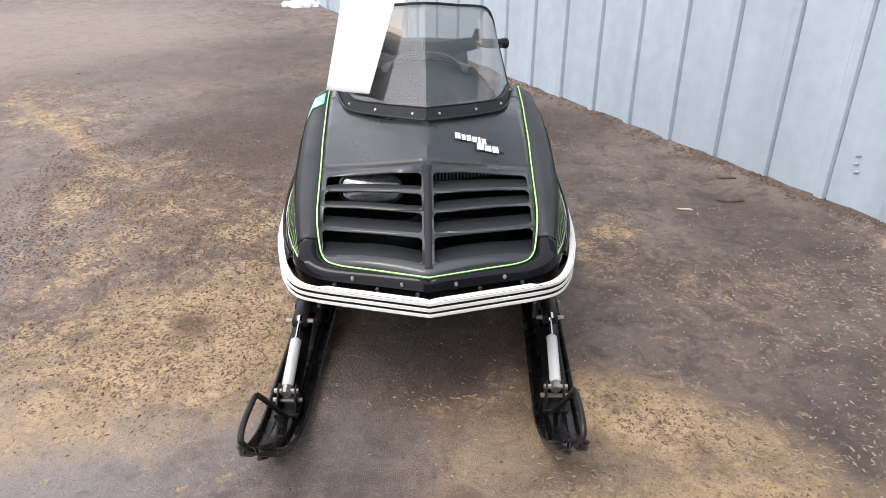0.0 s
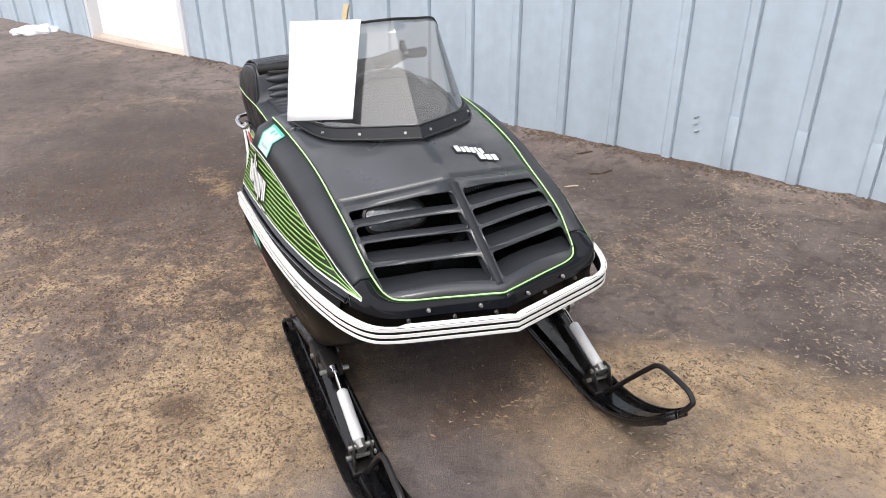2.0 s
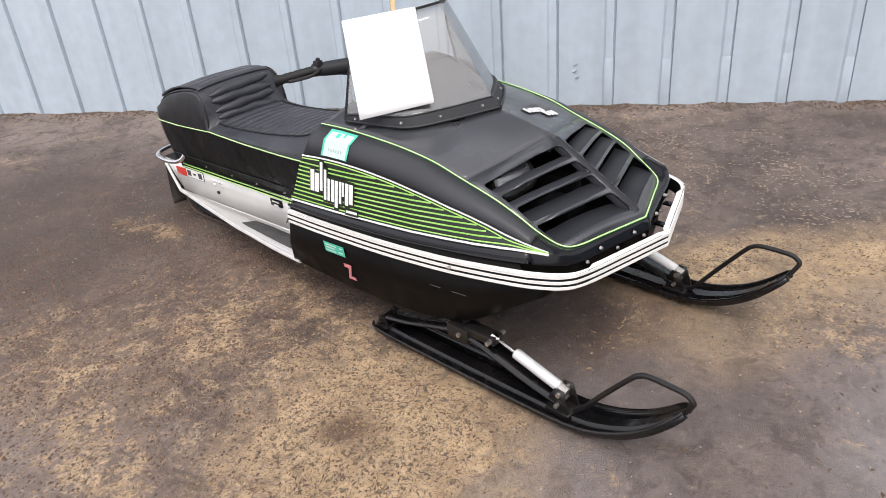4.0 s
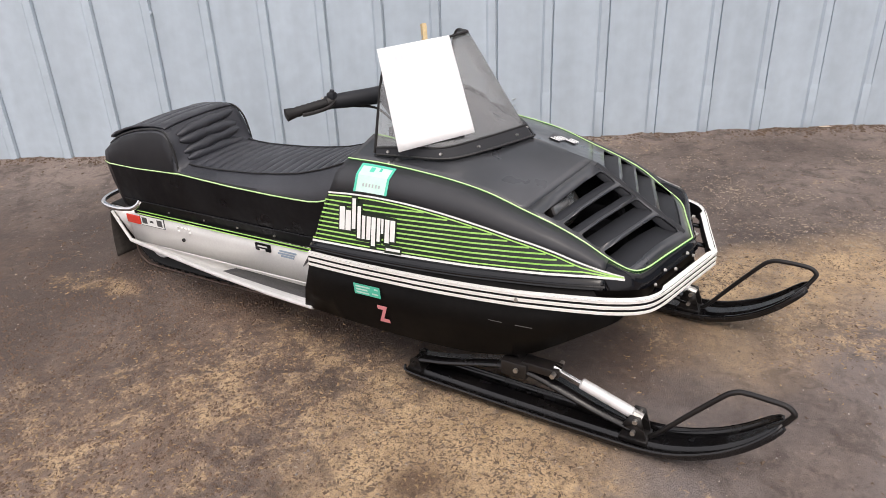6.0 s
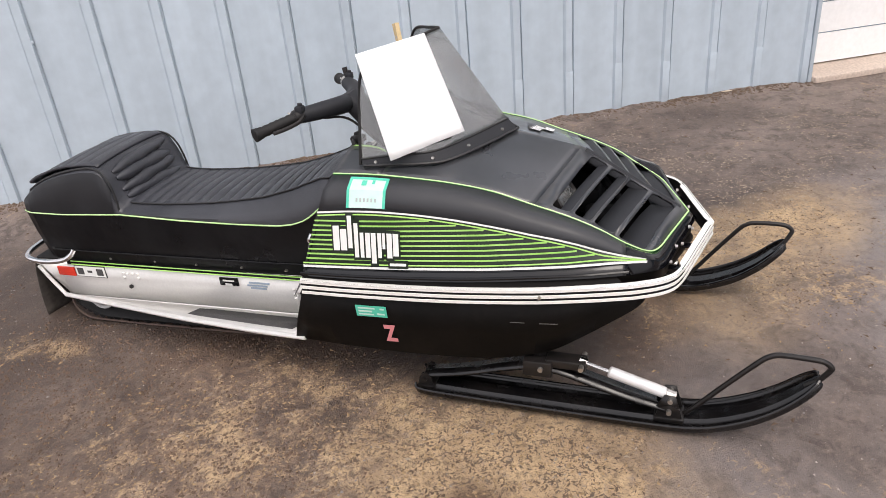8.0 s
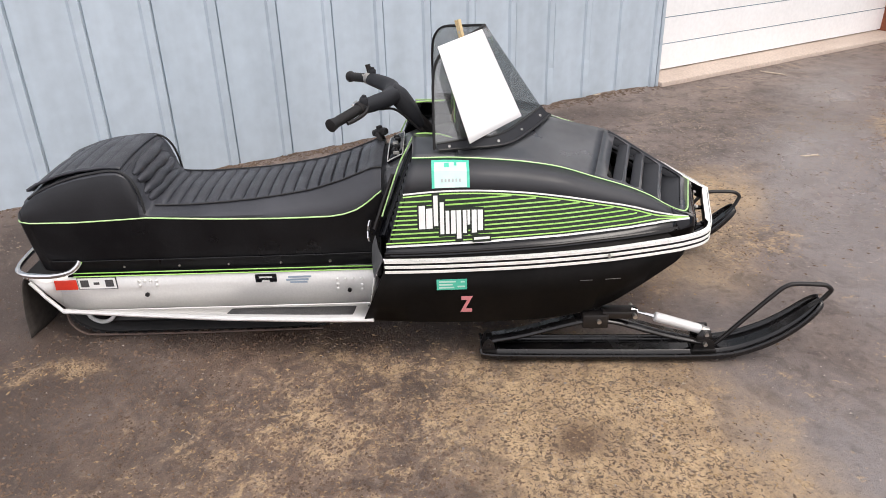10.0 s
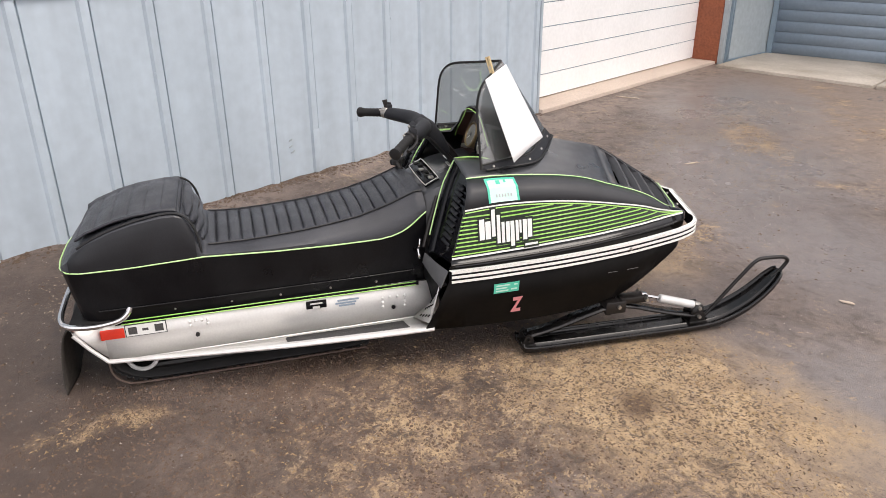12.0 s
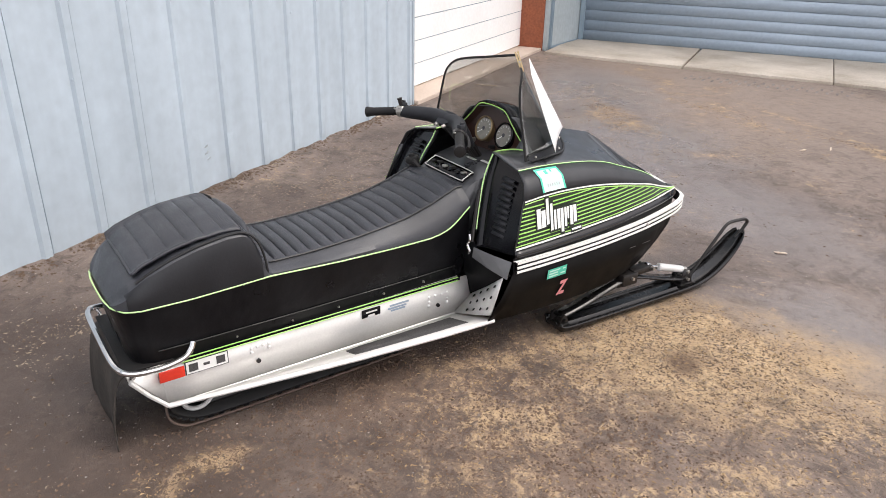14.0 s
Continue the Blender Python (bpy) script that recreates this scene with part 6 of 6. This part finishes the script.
# ---- handlebar ----
def handlebar():
    bm = bmesh.new()
    tube(bm, glide([(0, 2.56, .63), (0, 2.61, .70), (0, 2.66, .755), (0, 2.705, .81)], 4), .022, 10)
    for x in (-.03, .03):
        tube(bm, [(x, 2.60, .665), (x * .7, 2.665, .755)], .008, 8)
    hb = part("handlebar", bm, WORN_STEEL, sled, "black padded handlebar on a steering post")
    bm = bmesh.new()
    rows = []
    for y, z, w, h in ((2.742, .822, .030, .020), (2.722, .828, .046, .026), (2.69, .800, .048, .030), (2.655, .752, .043, .028), (2.625, .708, .036, .020), (2.618, .698, .028, .012)):
        ring = []
        for a in span(0, 2 * math.pi, 16, endpoint=False):
            e, f = math.cos(a), math.sin(a)
            e, f = (math.copysign(abs(v) ** 0.55, v) for v in (e, f))
            ring.append((w * e, y - h * f * 0.75, z + h * f * 0.65))
        rows.append(ring)
    r = loft(bm, rows, True)
    bm.faces.new(r[0])
    bm.faces.new(r[-1])
    part("post_cover", bm, SLAT_BLACK, hb, "moulded black cover tapering down the steering post", angle=45)
    for x in (-.022, .022):
        bm = bmesh.new()
        tube(bm, [(x, 2.748, .805), (x, 2.757, .800), (x, 2.760, .798)], [.008, .008, .005], 6)
        part("bolt", bm, STEEL, hb, "bright clamp bolt")
    for sx in (-1, 1):
        bm = bmesh.new()
        pts = glide([(0, 2.714, .812), (sx * .045, 2.716, .815), (sx * .09, 2.732, .818), (sx * .14, 2.766, .819), (sx * .175, 2.793, .819), (sx * .20, 2.809, .819)], 5)
        tube(bm, pts, [.029 - .009 * (i / (len(pts) - 1)) ** 2 for i in range(len(pts))], 12)
        part("bar_pad", bm, SLAT_BLACK, hb, "moulded black bar cover")
        bm = bmesh.new()
        a, b = Vector((sx * .198, 2.808, .819)), Vector((sx * .311, 2.886, .801))
        n = 15
        tube(bm, [a.lerp(b, i / n) for i in range(n + 1)], [.0155 + (.0016 if i % 2 else 0) + (.003 if i in (n, n - 1, 0) else 0) for i in range(n + 1)], 12)
        part("grip", bm, RUBBER, hb, "ribbed black rubber grip")
        c = a.lerp(b, -.05)
        d = (b - a).normalized()
        bm = bmesh.new()
        tube(bm, [c - d * .016, c - d * .012, c + d * .012, c + d * .016], [.019, .0225, .0225, .019], 12)
        clamp = part("lever_clamp", bm, STEEL, hb, "bright cast lever clamp") if sx > 0 else part("lever_clamp", bm, WORN_STEEL, hb, "black cast lever clamp")
        bm = bmesh.new()
        box(bm, c + Vector((-.013, -.022, .010)), c + Vector((.013, .004, .033)), .005)
        tube(bm, [c + Vector((0, -.010, .030)), c + Vector((0, -.012, .040))], [.009, .007], 10)
        part("switch_housing", bm, SLAT_BLACK, clamp, "small black switch housing")
        for e in (-.009, .009):
            bm = bmesh.new()
            tube(bm, [c + d * e + Vector((0, .017, .010)), c + d * e + Vector((0, .023, .014))], [.004, .003], 8)
            part("screw", bm, STEEL, clamp)
        bm = bmesh.new()
        tube(bm, [b - d * .004, b, b + d * .004, b + d * .006], [.018, .0205, .0205, .015], 14)
        part("grip_flange", bm, RUBBER, hb, "rounded rubber grip end")
        bm = bmesh.new()
        f = Vector((0, -.035, -.004))
        tube(bm, glide([c + Vector((0, -.02, .004)), c.lerp(b, .25) + f, c.lerp(b, .6) + f * 1.15, c.lerp(b, .85) + f], 4), .006, 8)
        part("lever", bm, WORN_STEEL, hb, "hand lever")
        bm = bmesh.new()
        tube(bm, glide([c + Vector((0, -.01, .02)), (sx * .14, 2.755, .800), (sx * .07, 2.70, .775), (sx * .04, 2.62, .69)], 6), .004, 6)
        part("cable", bm, RUBBER, hb)
        if sx > 0:
            bm = bmesh.new()
            tube(bm, [c + Vector((0, 0, .02)), c + Vector((.005, .006, .05))], [.008, .010], 8)
            part("toggle", bm, WORN_STEEL, hb)


handlebar()


# ---- skis ----
def ski(sx):
    cx = sx * 0.388
    stations = [(2.440, .020, .050), (2.425, .006, .062), (2.30, .003, .066), (2.0, .001, .067), (1.75, .001, .067), (1.64, .006, .066), (1.56, .024, .064), (1.48, .058, .061), (1.41, .107, .056), (1.36, .155, .048), (1.335, .182, .034), (1.326, .192, .020)]
    line = glide([(w * 0.91, y, z) for y, z, w in stations], 4)
    prof = [(-1, .026), (-.97, .010), (-.88, .002), (-.50, .002), (-.40, .014), (-.30, .020), (.30, .020), (.40, .014), (.50, .002), (.88, .002), (.97, .010), (1, .026)]
    bm = bmesh.new()
    rows = []
    for q in line:
        lift = 1.0 if q.y > 1.5 else 1.0 - 0.35 * min(1, (1.5 - q.y) / .17)
        fwd = 0.0 if q.y > 1.6 else min(1, (1.6 - q.y) / .25) * 0.8
        rows.append([(cx + u * q.x, q.y + h * fwd * lift * 0.9, q.z + 0.004 + h * lift) for u, h in prof])
    loft(bm, rows)
    sk = part("ski", bm, SKI_BLACK, sled, "black steel ski with upturned tip", angle=40, thick=0.004)
    sk.matrix_basis = Matrix.Translation((cx, 2.06, 0)) @ Matrix.Rotation(radians(-2.5 if sx < 0 else -4), 4, "Z") @ Matrix.Translation((-cx, -2.06, 0))
    bm = bmesh.new()
    tube(bm, [(cx, q.y, q.z + .003) for q in line[4:-10]], .006, 8)
    part("wear_rod", bm, WORN_STEEL, sk)
    for s in (-1, 1):
        bm = bmesh.new()
        tube(bm, [r[0] if s < 0 else r[-1] for r in rows], .0045, 6)
        part("rolled_edge", bm, SKI_BLACK, sk)
    # tip loop
    bm = bmesh.new()
    out = -0.012 if sx < 0 else 0.012
    tube(bm, glide([(cx, 1.655, .035), (cx, 1.63, .060), (cx + out * .5, 1.56, .150), (cx + out, 1.485, .242), (cx + out, 1.462, .263), (cx + out, 1.435, .273), (cx + out * 1.2, 1.37, .273),
                    (cx + out * 1.2, 1.335, .269), (cx + out * 1.2, 1.316, .254), (cx + out, 1.318, .240), (cx + out * .5, 1.338, .205), (cx, 1.365, .178)], 4), .0075, 10)
    part("tip_loop", bm, WORN_STEEL, sk, "bent black steel rod loop over the ski tip")
    # leaf, saddle, spindle, shock
    for y0, y1, w in ((2.385, 2.44, .040), (1.655, 1.735, .036)):
        bm = bmesh.new()
        box(bm, (cx - w, y0, .020), (cx + w, y1, .036), .004)
        for e in (-1, 1):
            lug = [(y0 + .004, .034), (y1 - .004, .034), (y1 - .012, .066), ((y0 + y1) / 2, .078), (y0 + .012, .066)]
            loft(bm, [[(cx + e * w * u, y, z) for y, z in lug] for u in (.62, .62, .80, .80)], True)
            for u in (.62, .80):
                bm.faces.new([bm.verts.new((cx + e * w * u, y, z)) for y, z in lug])
        part("spring_mount", bm, WORN_STEEL, sk)
        bm = bmesh.new()
        tube(bm, [(cx - w * 1.15, (y0 + y1) / 2, .058), (cx + w * 1.15, (y0 + y1) / 2, .058)], .007, 8)
        part("bolt", bm, STEEL if y0 < 2 else WORN_STEEL, sk)
    bm = bmesh.new()
    arc = glide([(0, 2.42, .066), (0, 2.30, .090), (0, 2.17, .128), (0, 2.08, .148), (0, 2.00, .142), (0, 1.90, .112), (0, 1.80, .082), (0, 1.70, .060)], 5)
    loft(bm, [[(cx - .030, q.y, q.z) for q in arc], [(cx + .030, q.y, q.z) for q in arc]])
    part("leaf_spring", bm, SKI_BLACK, sk, "black leaf spring over the ski", thick=0.008)
    bm = bmesh.new()
    box(bm, (cx - .034, 2.02, .120), (cx + .034, 2.105, .172), .006)
    box(bm, (cx - .024, 1.925, .150), (cx + .024, 2.04, .178), .005)
    tube(bm, [(cx - sx * .02, 2.065, .165), (cx - sx * .03, 2.085, .215)], .020, 10)
    tube(bm, [(cx - sx * .03, 2.06, .09), (cx - sx * .03, 2.07, .135)], .016, 8)
    tube(bm, glide([(cx, 2.05, .18), (cx + sx * -.06, 2.10, .20), (cx + sx * -.14, 2.14, .22)], 4), .012, 8)
    part("saddle", bm, WORN_STEEL, sk, "black steering saddle and spindle")
    for y, z in ((2.052, .150), (1.937, .168)):
        bm = bmesh.new()
        tube(bm, [(cx - .042, y, z), (cx + .042, y, z)], .0075, 8)
        part("bolt", bm, STEEL, sk)
    a, b = Vector((cx, 1.937, .170)), Vector((cx, 1.693, .092))
    bm = bmesh.new()
    tube(bm, [a, a.lerp(b, .35)], .0055, 8)
    tube(bm, [a + (a - b).normalized() * .010, a - (a - b).normalized() * .012], .013, 10)
    part("shock_rod", bm, CHROME, sk, "thin chrome shock rod")
    bm = bmesh.new()
    tube(bm, [a.lerp(b, .30), a.lerp(b, .315), a.lerp(b, .93), a.lerp(b, .945)], [.013, .0165, .0165, .013], 14)
    part("shock_body", bm, SHOCK_WHITE, sk, "white cylindrical shock absorber")
    bm = bmesh.new()
    tube(bm, [b + (a - b).normalized() * .014, b - (a - b).normalized() * .012], .015, 10)
    tube(bm, [b - Vector((.034, 0, 0)), b + Vector((.034, 0, 0))], .0075, 8)
    part("shock_eye", bm, STEEL, sk)
    for s in (-1, 1):
        bm = bmesh.new()
        loft(bm, [[(cx + s * .026, 1.665, .055), (cx + s * .026, 1.735, .055)], [(cx + s * .024, 1.68, .105), (cx + s * .024, 1.71, .105)]])
        part("shock_bracket", bm, WORN_STEEL, sk, thick=0.004)


ski(-1)
ski(1)


# ---- paper sheet hung on the windshield by a clothespin ----
def paper():
    tl, tr, br, bl = (Vector(q) for q in ((-.271, 2.560, 1.018), (-.092, 2.418, 1.034), (-.176, 2.296, .774), (-.331, 2.470, .738)))
    nrm = (tr - tl).cross(bl - tl).normalized()

    def spot(u, v, lift=0.0):
        q = tl.lerp(tr, u).lerp(bl.lerp(br, u), v)
        return q + nrm * (lift + 0.006 * math.sin(math.pi * u) * v)
    bm = bmesh.new()
    loft(bm, [[spot(u, v) for u in span(0, 1, 9)] for v in span(0, 1, 11)])
    sheet = tagged(part("paper_sheet", bm, PAPER, thick=0.0012), "blank white paper sheet with faint print, clipped to the windshield", "sign")
    bm = bmesh.new()
    side = -1 if nrm.x > 0 else 1
    for k in range(5):
        u = 0.20 + 0.075 * k
        loft(bm, [[spot(u, v, 0.0015 * side), spot(u + 0.045, v, 0.0015 * side)] for v in (0.105, 0.15)])
    part("faint_print", bm, PAPER_INK, sheet, angle=0)
    pin = thing("clothespin", (0, 0, 0), "small wooden clothespin holding the paper to the windshield", "clothespin")
    top, low = Vector((-.108, 2.495, 1.066)), Vector((-.130, 2.478, .995))
    ax = (top - low).normalized()
    out = Vector((-.55, -.75, .2)).normalized()
    wide = ax.cross(out).normalized()
    out = wide.cross(ax)
    for s in (-1, 1):
        bm = bmesh.new()
        rows = []
        for k, gap in ((0, .0004), (.3, .0006), (.55, .0008), (1, .0016)):
            c = low.lerp(top, k) + out * s * gap
            rows.append([c + wide * a + out * s * b for a, b in ((-.0068, 0), (.0068, 0), (.0068, .0062), (-.0068, .0062))])
        r = loft(bm, rows, True)
        bm.faces.new(r[0])
        bm.faces.new(r[-1])
        part("prong", bm, WOOD, pin)
    bm = bmesh.new()
    tube(bm, [low.lerp(top, .5) - wide * .007, low.lerp(top, .5) + wide * .007], .004, 8)
    part("spring", bm, STEEL, pin)


paper()


# ---- loose matter on the ground ----
def drift(x, y, size, salt):
    """Smooth noise from 0 to 1 over the ground, for whole arrays at once."""
    u, v = x * size, y * size
    i, j = np.floor(u), np.floor(v)
    f, g = u - i, v - j
    f, g = f * f * (3 - 2 * f), g * g * (3 - 2 * g)

    def lot(a, b):
        w = np.sin(a * 127.1 + b * 311.7 + salt * 74.7) * 43758.5453
        return w - np.floor(w)
    return (lot(i, j) * (1 - f) + lot(i + 1, j) * f) * (1 - g) + (lot(i, j + 1) * (1 - f) + lot(i + 1, j + 1) * f) * g


def clusters(x, y, size, salt):
    return 0.5 * drift(x, y, size, salt) + 0.3 * drift(x, y, size * 2.3, salt + 1) + 0.2 * drift(x, y, size * 5.1, salt + 2)


def sandiness(x, y):
    best = np.zeros_like(x)
    ruffle = 1.1 * (clusters(x, y, 3.0, 7) - 0.5)
    for px, py, rx, ry, turn, s in SAND_PATCHES + THIN_STRAW:
        c, d = math.cos(radians(turn)), math.sin(radians(turn))
        u, v = ((x - px) * c + (y - py) * d) / rx, (-(x - px) * d + (y - py) * c) / ry
        best = np.maximum(best, s * np.clip((1.15 - np.hypot(u, v) - ruffle) / 0.7, 0, 1))
    return best


def scatter(name, count, mat, lo, hi, flat, density, label, area=(-3.6, 3.0, -1.4, 6.2)):
    """Small irregular flakes strewn over the ground, more of them where density is high."""
    rng = np.random.default_rng(5 + count)
    xs, ys = np.zeros(0), np.zeros(0)
    while len(xs) < count:
        x, y = rng.uniform(area[0], area[1], 40000), rng.uniform(area[2], area[3], 40000)
        keep = rng.random(40000) < density(x, y)
        xs, ys = np.concatenate((xs, x[keep])), np.concatenate((ys, y[keep]))
    xs, ys = xs[:count], ys[:count]
    z = np.array([under_foot(x, y) - 0.0004 for x, y in zip(xs, ys)])
    size = lo + (hi - lo) * rng.random(count) ** 2.2
    thin = size * flat * rng.uniform(0.6, 1.4, count)
    turn = rng.uniform(0, 6.283, count)
    c, d = np.cos(turn), np.sin(turn)
    bend = rng.uniform(-0.7, 0.7, count) * size
    corners = []
    for u, v, h in ((-size, bend, 0 * z), (0 * z, -thin, 0 * z), (size, bend * rng.uniform(0.3, 1.2, count), 0 * z), (rng.uniform(-0.3, 0.3, count) * size, thin, 0 * z), (0 * z, 0 * z, thin * 0.8 + 0.0012)):
        corners.append(np.stack((xs + u * c - v * d, ys + u * d + v * c, z + h), 1))
    verts = np.stack(corners, 1).reshape(-1, 3)
    k = 5 * np.arange(count)[:, None]
    faces = np.concatenate([k + np.array([q]) for q in ((0, 1, 4), (1, 2, 4), (2, 3, 4), (3, 0, 4))], 1).reshape(-1, 3)
    me = bpy.data.meshes.new(name)
    me.from_pydata(verts.tolist(), [], faces.tolist())
    me.materials.append(mat)
    tagged(new(name, me), label, "debris", kind="stuff")


def behind_line(x, y):
    return (x - CORNER.x) * BEHIND.x + (y - CORNER.y) * BEHIND.y


def by_the_wall(x, y):
    """1 close to the steel wall's foot, 0 behind it and in the open."""
    d = behind_line(x, y)
    return np.where(d > -0.012, 0.0, np.clip(1 + d / 0.2, 0, 1) ** 3) * (0.15 + 2.0 * np.clip(clusters(x, y, 3.5, 31) - 0.35, 0, 1))


def loose(x, y, salt, level=0.52):
    """Clusters of litter in the open yard, none behind the wall's line."""
    return np.where(behind_line(x, y) > -0.03, 0.0, np.clip((clusters(x, y, 1.4, salt) - level) / 0.22, 0, 1) * np.clip((drift(x, y, 9, salt + 5) - 0.25) / 0.5, 0, 1))


scatter("bark_chips", 16000, BARK, 0.003, 0.011, 0.30, lambda x, y: 0.95 * sandiness(x, y) ** 2 + 0.015 * loose(x, y, 3, 0.4), "dark bark chips strewn over the sand")
scatter("straw_chips", 12000, CHIP, 0.003, 0.012, 0.34, lambda x, y: sandiness(x, y), "straw-coloured wood chips and sand crumbs on the asphalt")
scatter("straw_shreds", 12000, SHRED, 0.003, 0.0125, 0.34, lambda x, y: (0.12 + 0.88 * np.clip((x - 0.1) / 0.5, 0, 1)) * loose(x, y, 12, 0.44), "pale straw shreds and wood flakes strewn over the asphalt")
scatter("dark_shreds", 3500, BARK, 0.003, 0.015, 0.36, lambda x, y: loose(x, y, 40, 0.42), "dark wood crumbs strewn over the asphalt")
scatter("pebbles", 9000, PEBBLE, 0.0015, 0.006, 0.7, lambda x, y: np.where(behind_line(x, y) > -0.03, 0, 0.5), "small grey grit strewn over the asphalt")
scatter("pale_grit", 12000, GRIT, 0.0015, 0.0055, 0.6, lambda x, y: 0.12 * (behind_line(x, y) < -0.03) + (0.3 + 0.6 * (x > 0.35)) * loose(x, y, 21, 0.42), "pale grit and small stones strewn over the asphalt")
scatter("earth_crumbs", 15000, CRUMB, 0.0025, 0.0085, 0.7, lambda x, y: np.clip((clusters(x, y, 2.2, 51) - 0.36) / 0.2, 0, 1) * np.clip((4.5 - y) / 0.5, 0, 1) * np.clip((y - 2.2) / 0.4, 0, 1) * np.clip((0.15 - x) / 0.3, 0, 1),
        "brown earth crumbs and small clods on the asphalt", (-2.0, 0.2, 2.2, 4.5))
scatter("wall_crumbs", 3000, BARK, 0.003, 0.018, 0.5, by_the_wall, "dark soil crumbs and leaf litter along the wall's foot", (-0.9, 3.2, 0.8, 7.0))


PALE_WOOD = material("weathered_pale_wood", (0.62, 0.52, 0.42), 0.8, second=(0.46, 0.36, 0.27), scale=40, grain=0.15, grain_scale=200)
SPLINTERS = [(1.50, 0.433, 0.11, 75, PALE_WOOD), (-0.433, 0.957, 0.06, 20, PALE_WOOD), (0.544, -0.848, 0.06, 60, PALE_WOOD), (0.453, -1.057, 0.09, 100, PALE_WOOD),
             (1.204, 3.082, 0.07, 150, PALE_WOOD), (1.53, 3.436, 0.10, 160, BARK), (1.409, 3.173, 0.06, 130, BARK), (1.477, 3.165, 0.08, 170, BARK), (2.85, 1.38, 0.07, 100, PALE_WOOD), (3.465, -0.18, 0.23, 25, PALE_WOOD)]


def splinter(x, y, length, turn, mat, label):
    """A thin weathered splinter of wood, bent a little, lying on the ground."""
    bm = bmesh.new()
    u, v = Vector((math.cos(radians(turn)), math.sin(radians(turn)), 0)), Vector((-math.sin(radians(turn)), math.cos(radians(turn)), 0))
    pts = [Vector((x, y, under_foot(x, y) + 0.007)) + u * length * k + v * length * 0.12 * math.sin(k * 4) for k in span(-0.5, 0.5, 7)]
    tube(bm, pts, [0.002, 0.005, 0.006, 0.005, 0.006, 0.004, 0.002], 6)
    tagged(part("wood_splinter", bm, mat), label, "splinter", "loose splinters")


for x, y, length, turn, mat in SPLINTERS:
    splinter(x, y, length, turn, mat, "pale weathered wood splinter on the asphalt" if mat is PALE_WOOD else "dark broken bark piece on the asphalt")


def snow_mound():
    bm = bmesh.new()
    c = at_wall(8.75, -0.18, 0)
    bmesh.ops.create_icosphere(bm, subdivisions=4, radius=1)
    for v in bm.verts:
        n1 = noise.noise(v.co * 2.2) * 0.35
        v.co = Vector((c.x + v.co.x * 0.20 * (1 + n1), c.y + v.co.y * 0.14 * (1 + n1), max(-0.01, v.co.z * 0.06 * (1 + n1))))
    tagged(part("snow_mound", bm, SNOW, angle=80), "small heap of leftover dirty snow by the wall", "snow")


snow_mound()


def track_prints():
    """Two rows of low dust ridges pressed up by a tread, before the apron."""
    bm = bmesh.new()
    a, b = Vector((2.74, -2.32, 0)), Vector((1.86, -2.80, 0))
    u = (b - a).normalized()
    v = Vector((-u.y, u.x, 0))
    for k in range(18):
        for row in (-1, 1):
            c = a + u * (0.09 * k + 0.02 * row) + v * (0.075 * row + 0.01 * noise.noise(Vector((k, row, 3))))
            z = under_foot(c.x, c.y)
            q = [c + u * e * 0.012 + v * f * 0.045 for e, f in ((-1, -1), (1, -0.8), (1.2, 1), (-0.8, 0.9))]
            low = [bm.verts.new((p.x, p.y, z - 0.004)) for p in q]
            top = [bm.verts.new((p.x * 0.8 + c.x * 0.2, p.y * 0.8 + c.y * 0.2, z + 0.007)) for p in q]
            bm.faces.new(top)
            for i in range(4):
                bm.faces.new((low[i], low[(i + 1) % 4], top[(i + 1) % 4], top[i]))
    tagged(part("tread_ridges", bm, PEBBLE, angle=0), "pale dust ridges of a tread's print before the apron", "debris", kind="stuff")


track_prints()
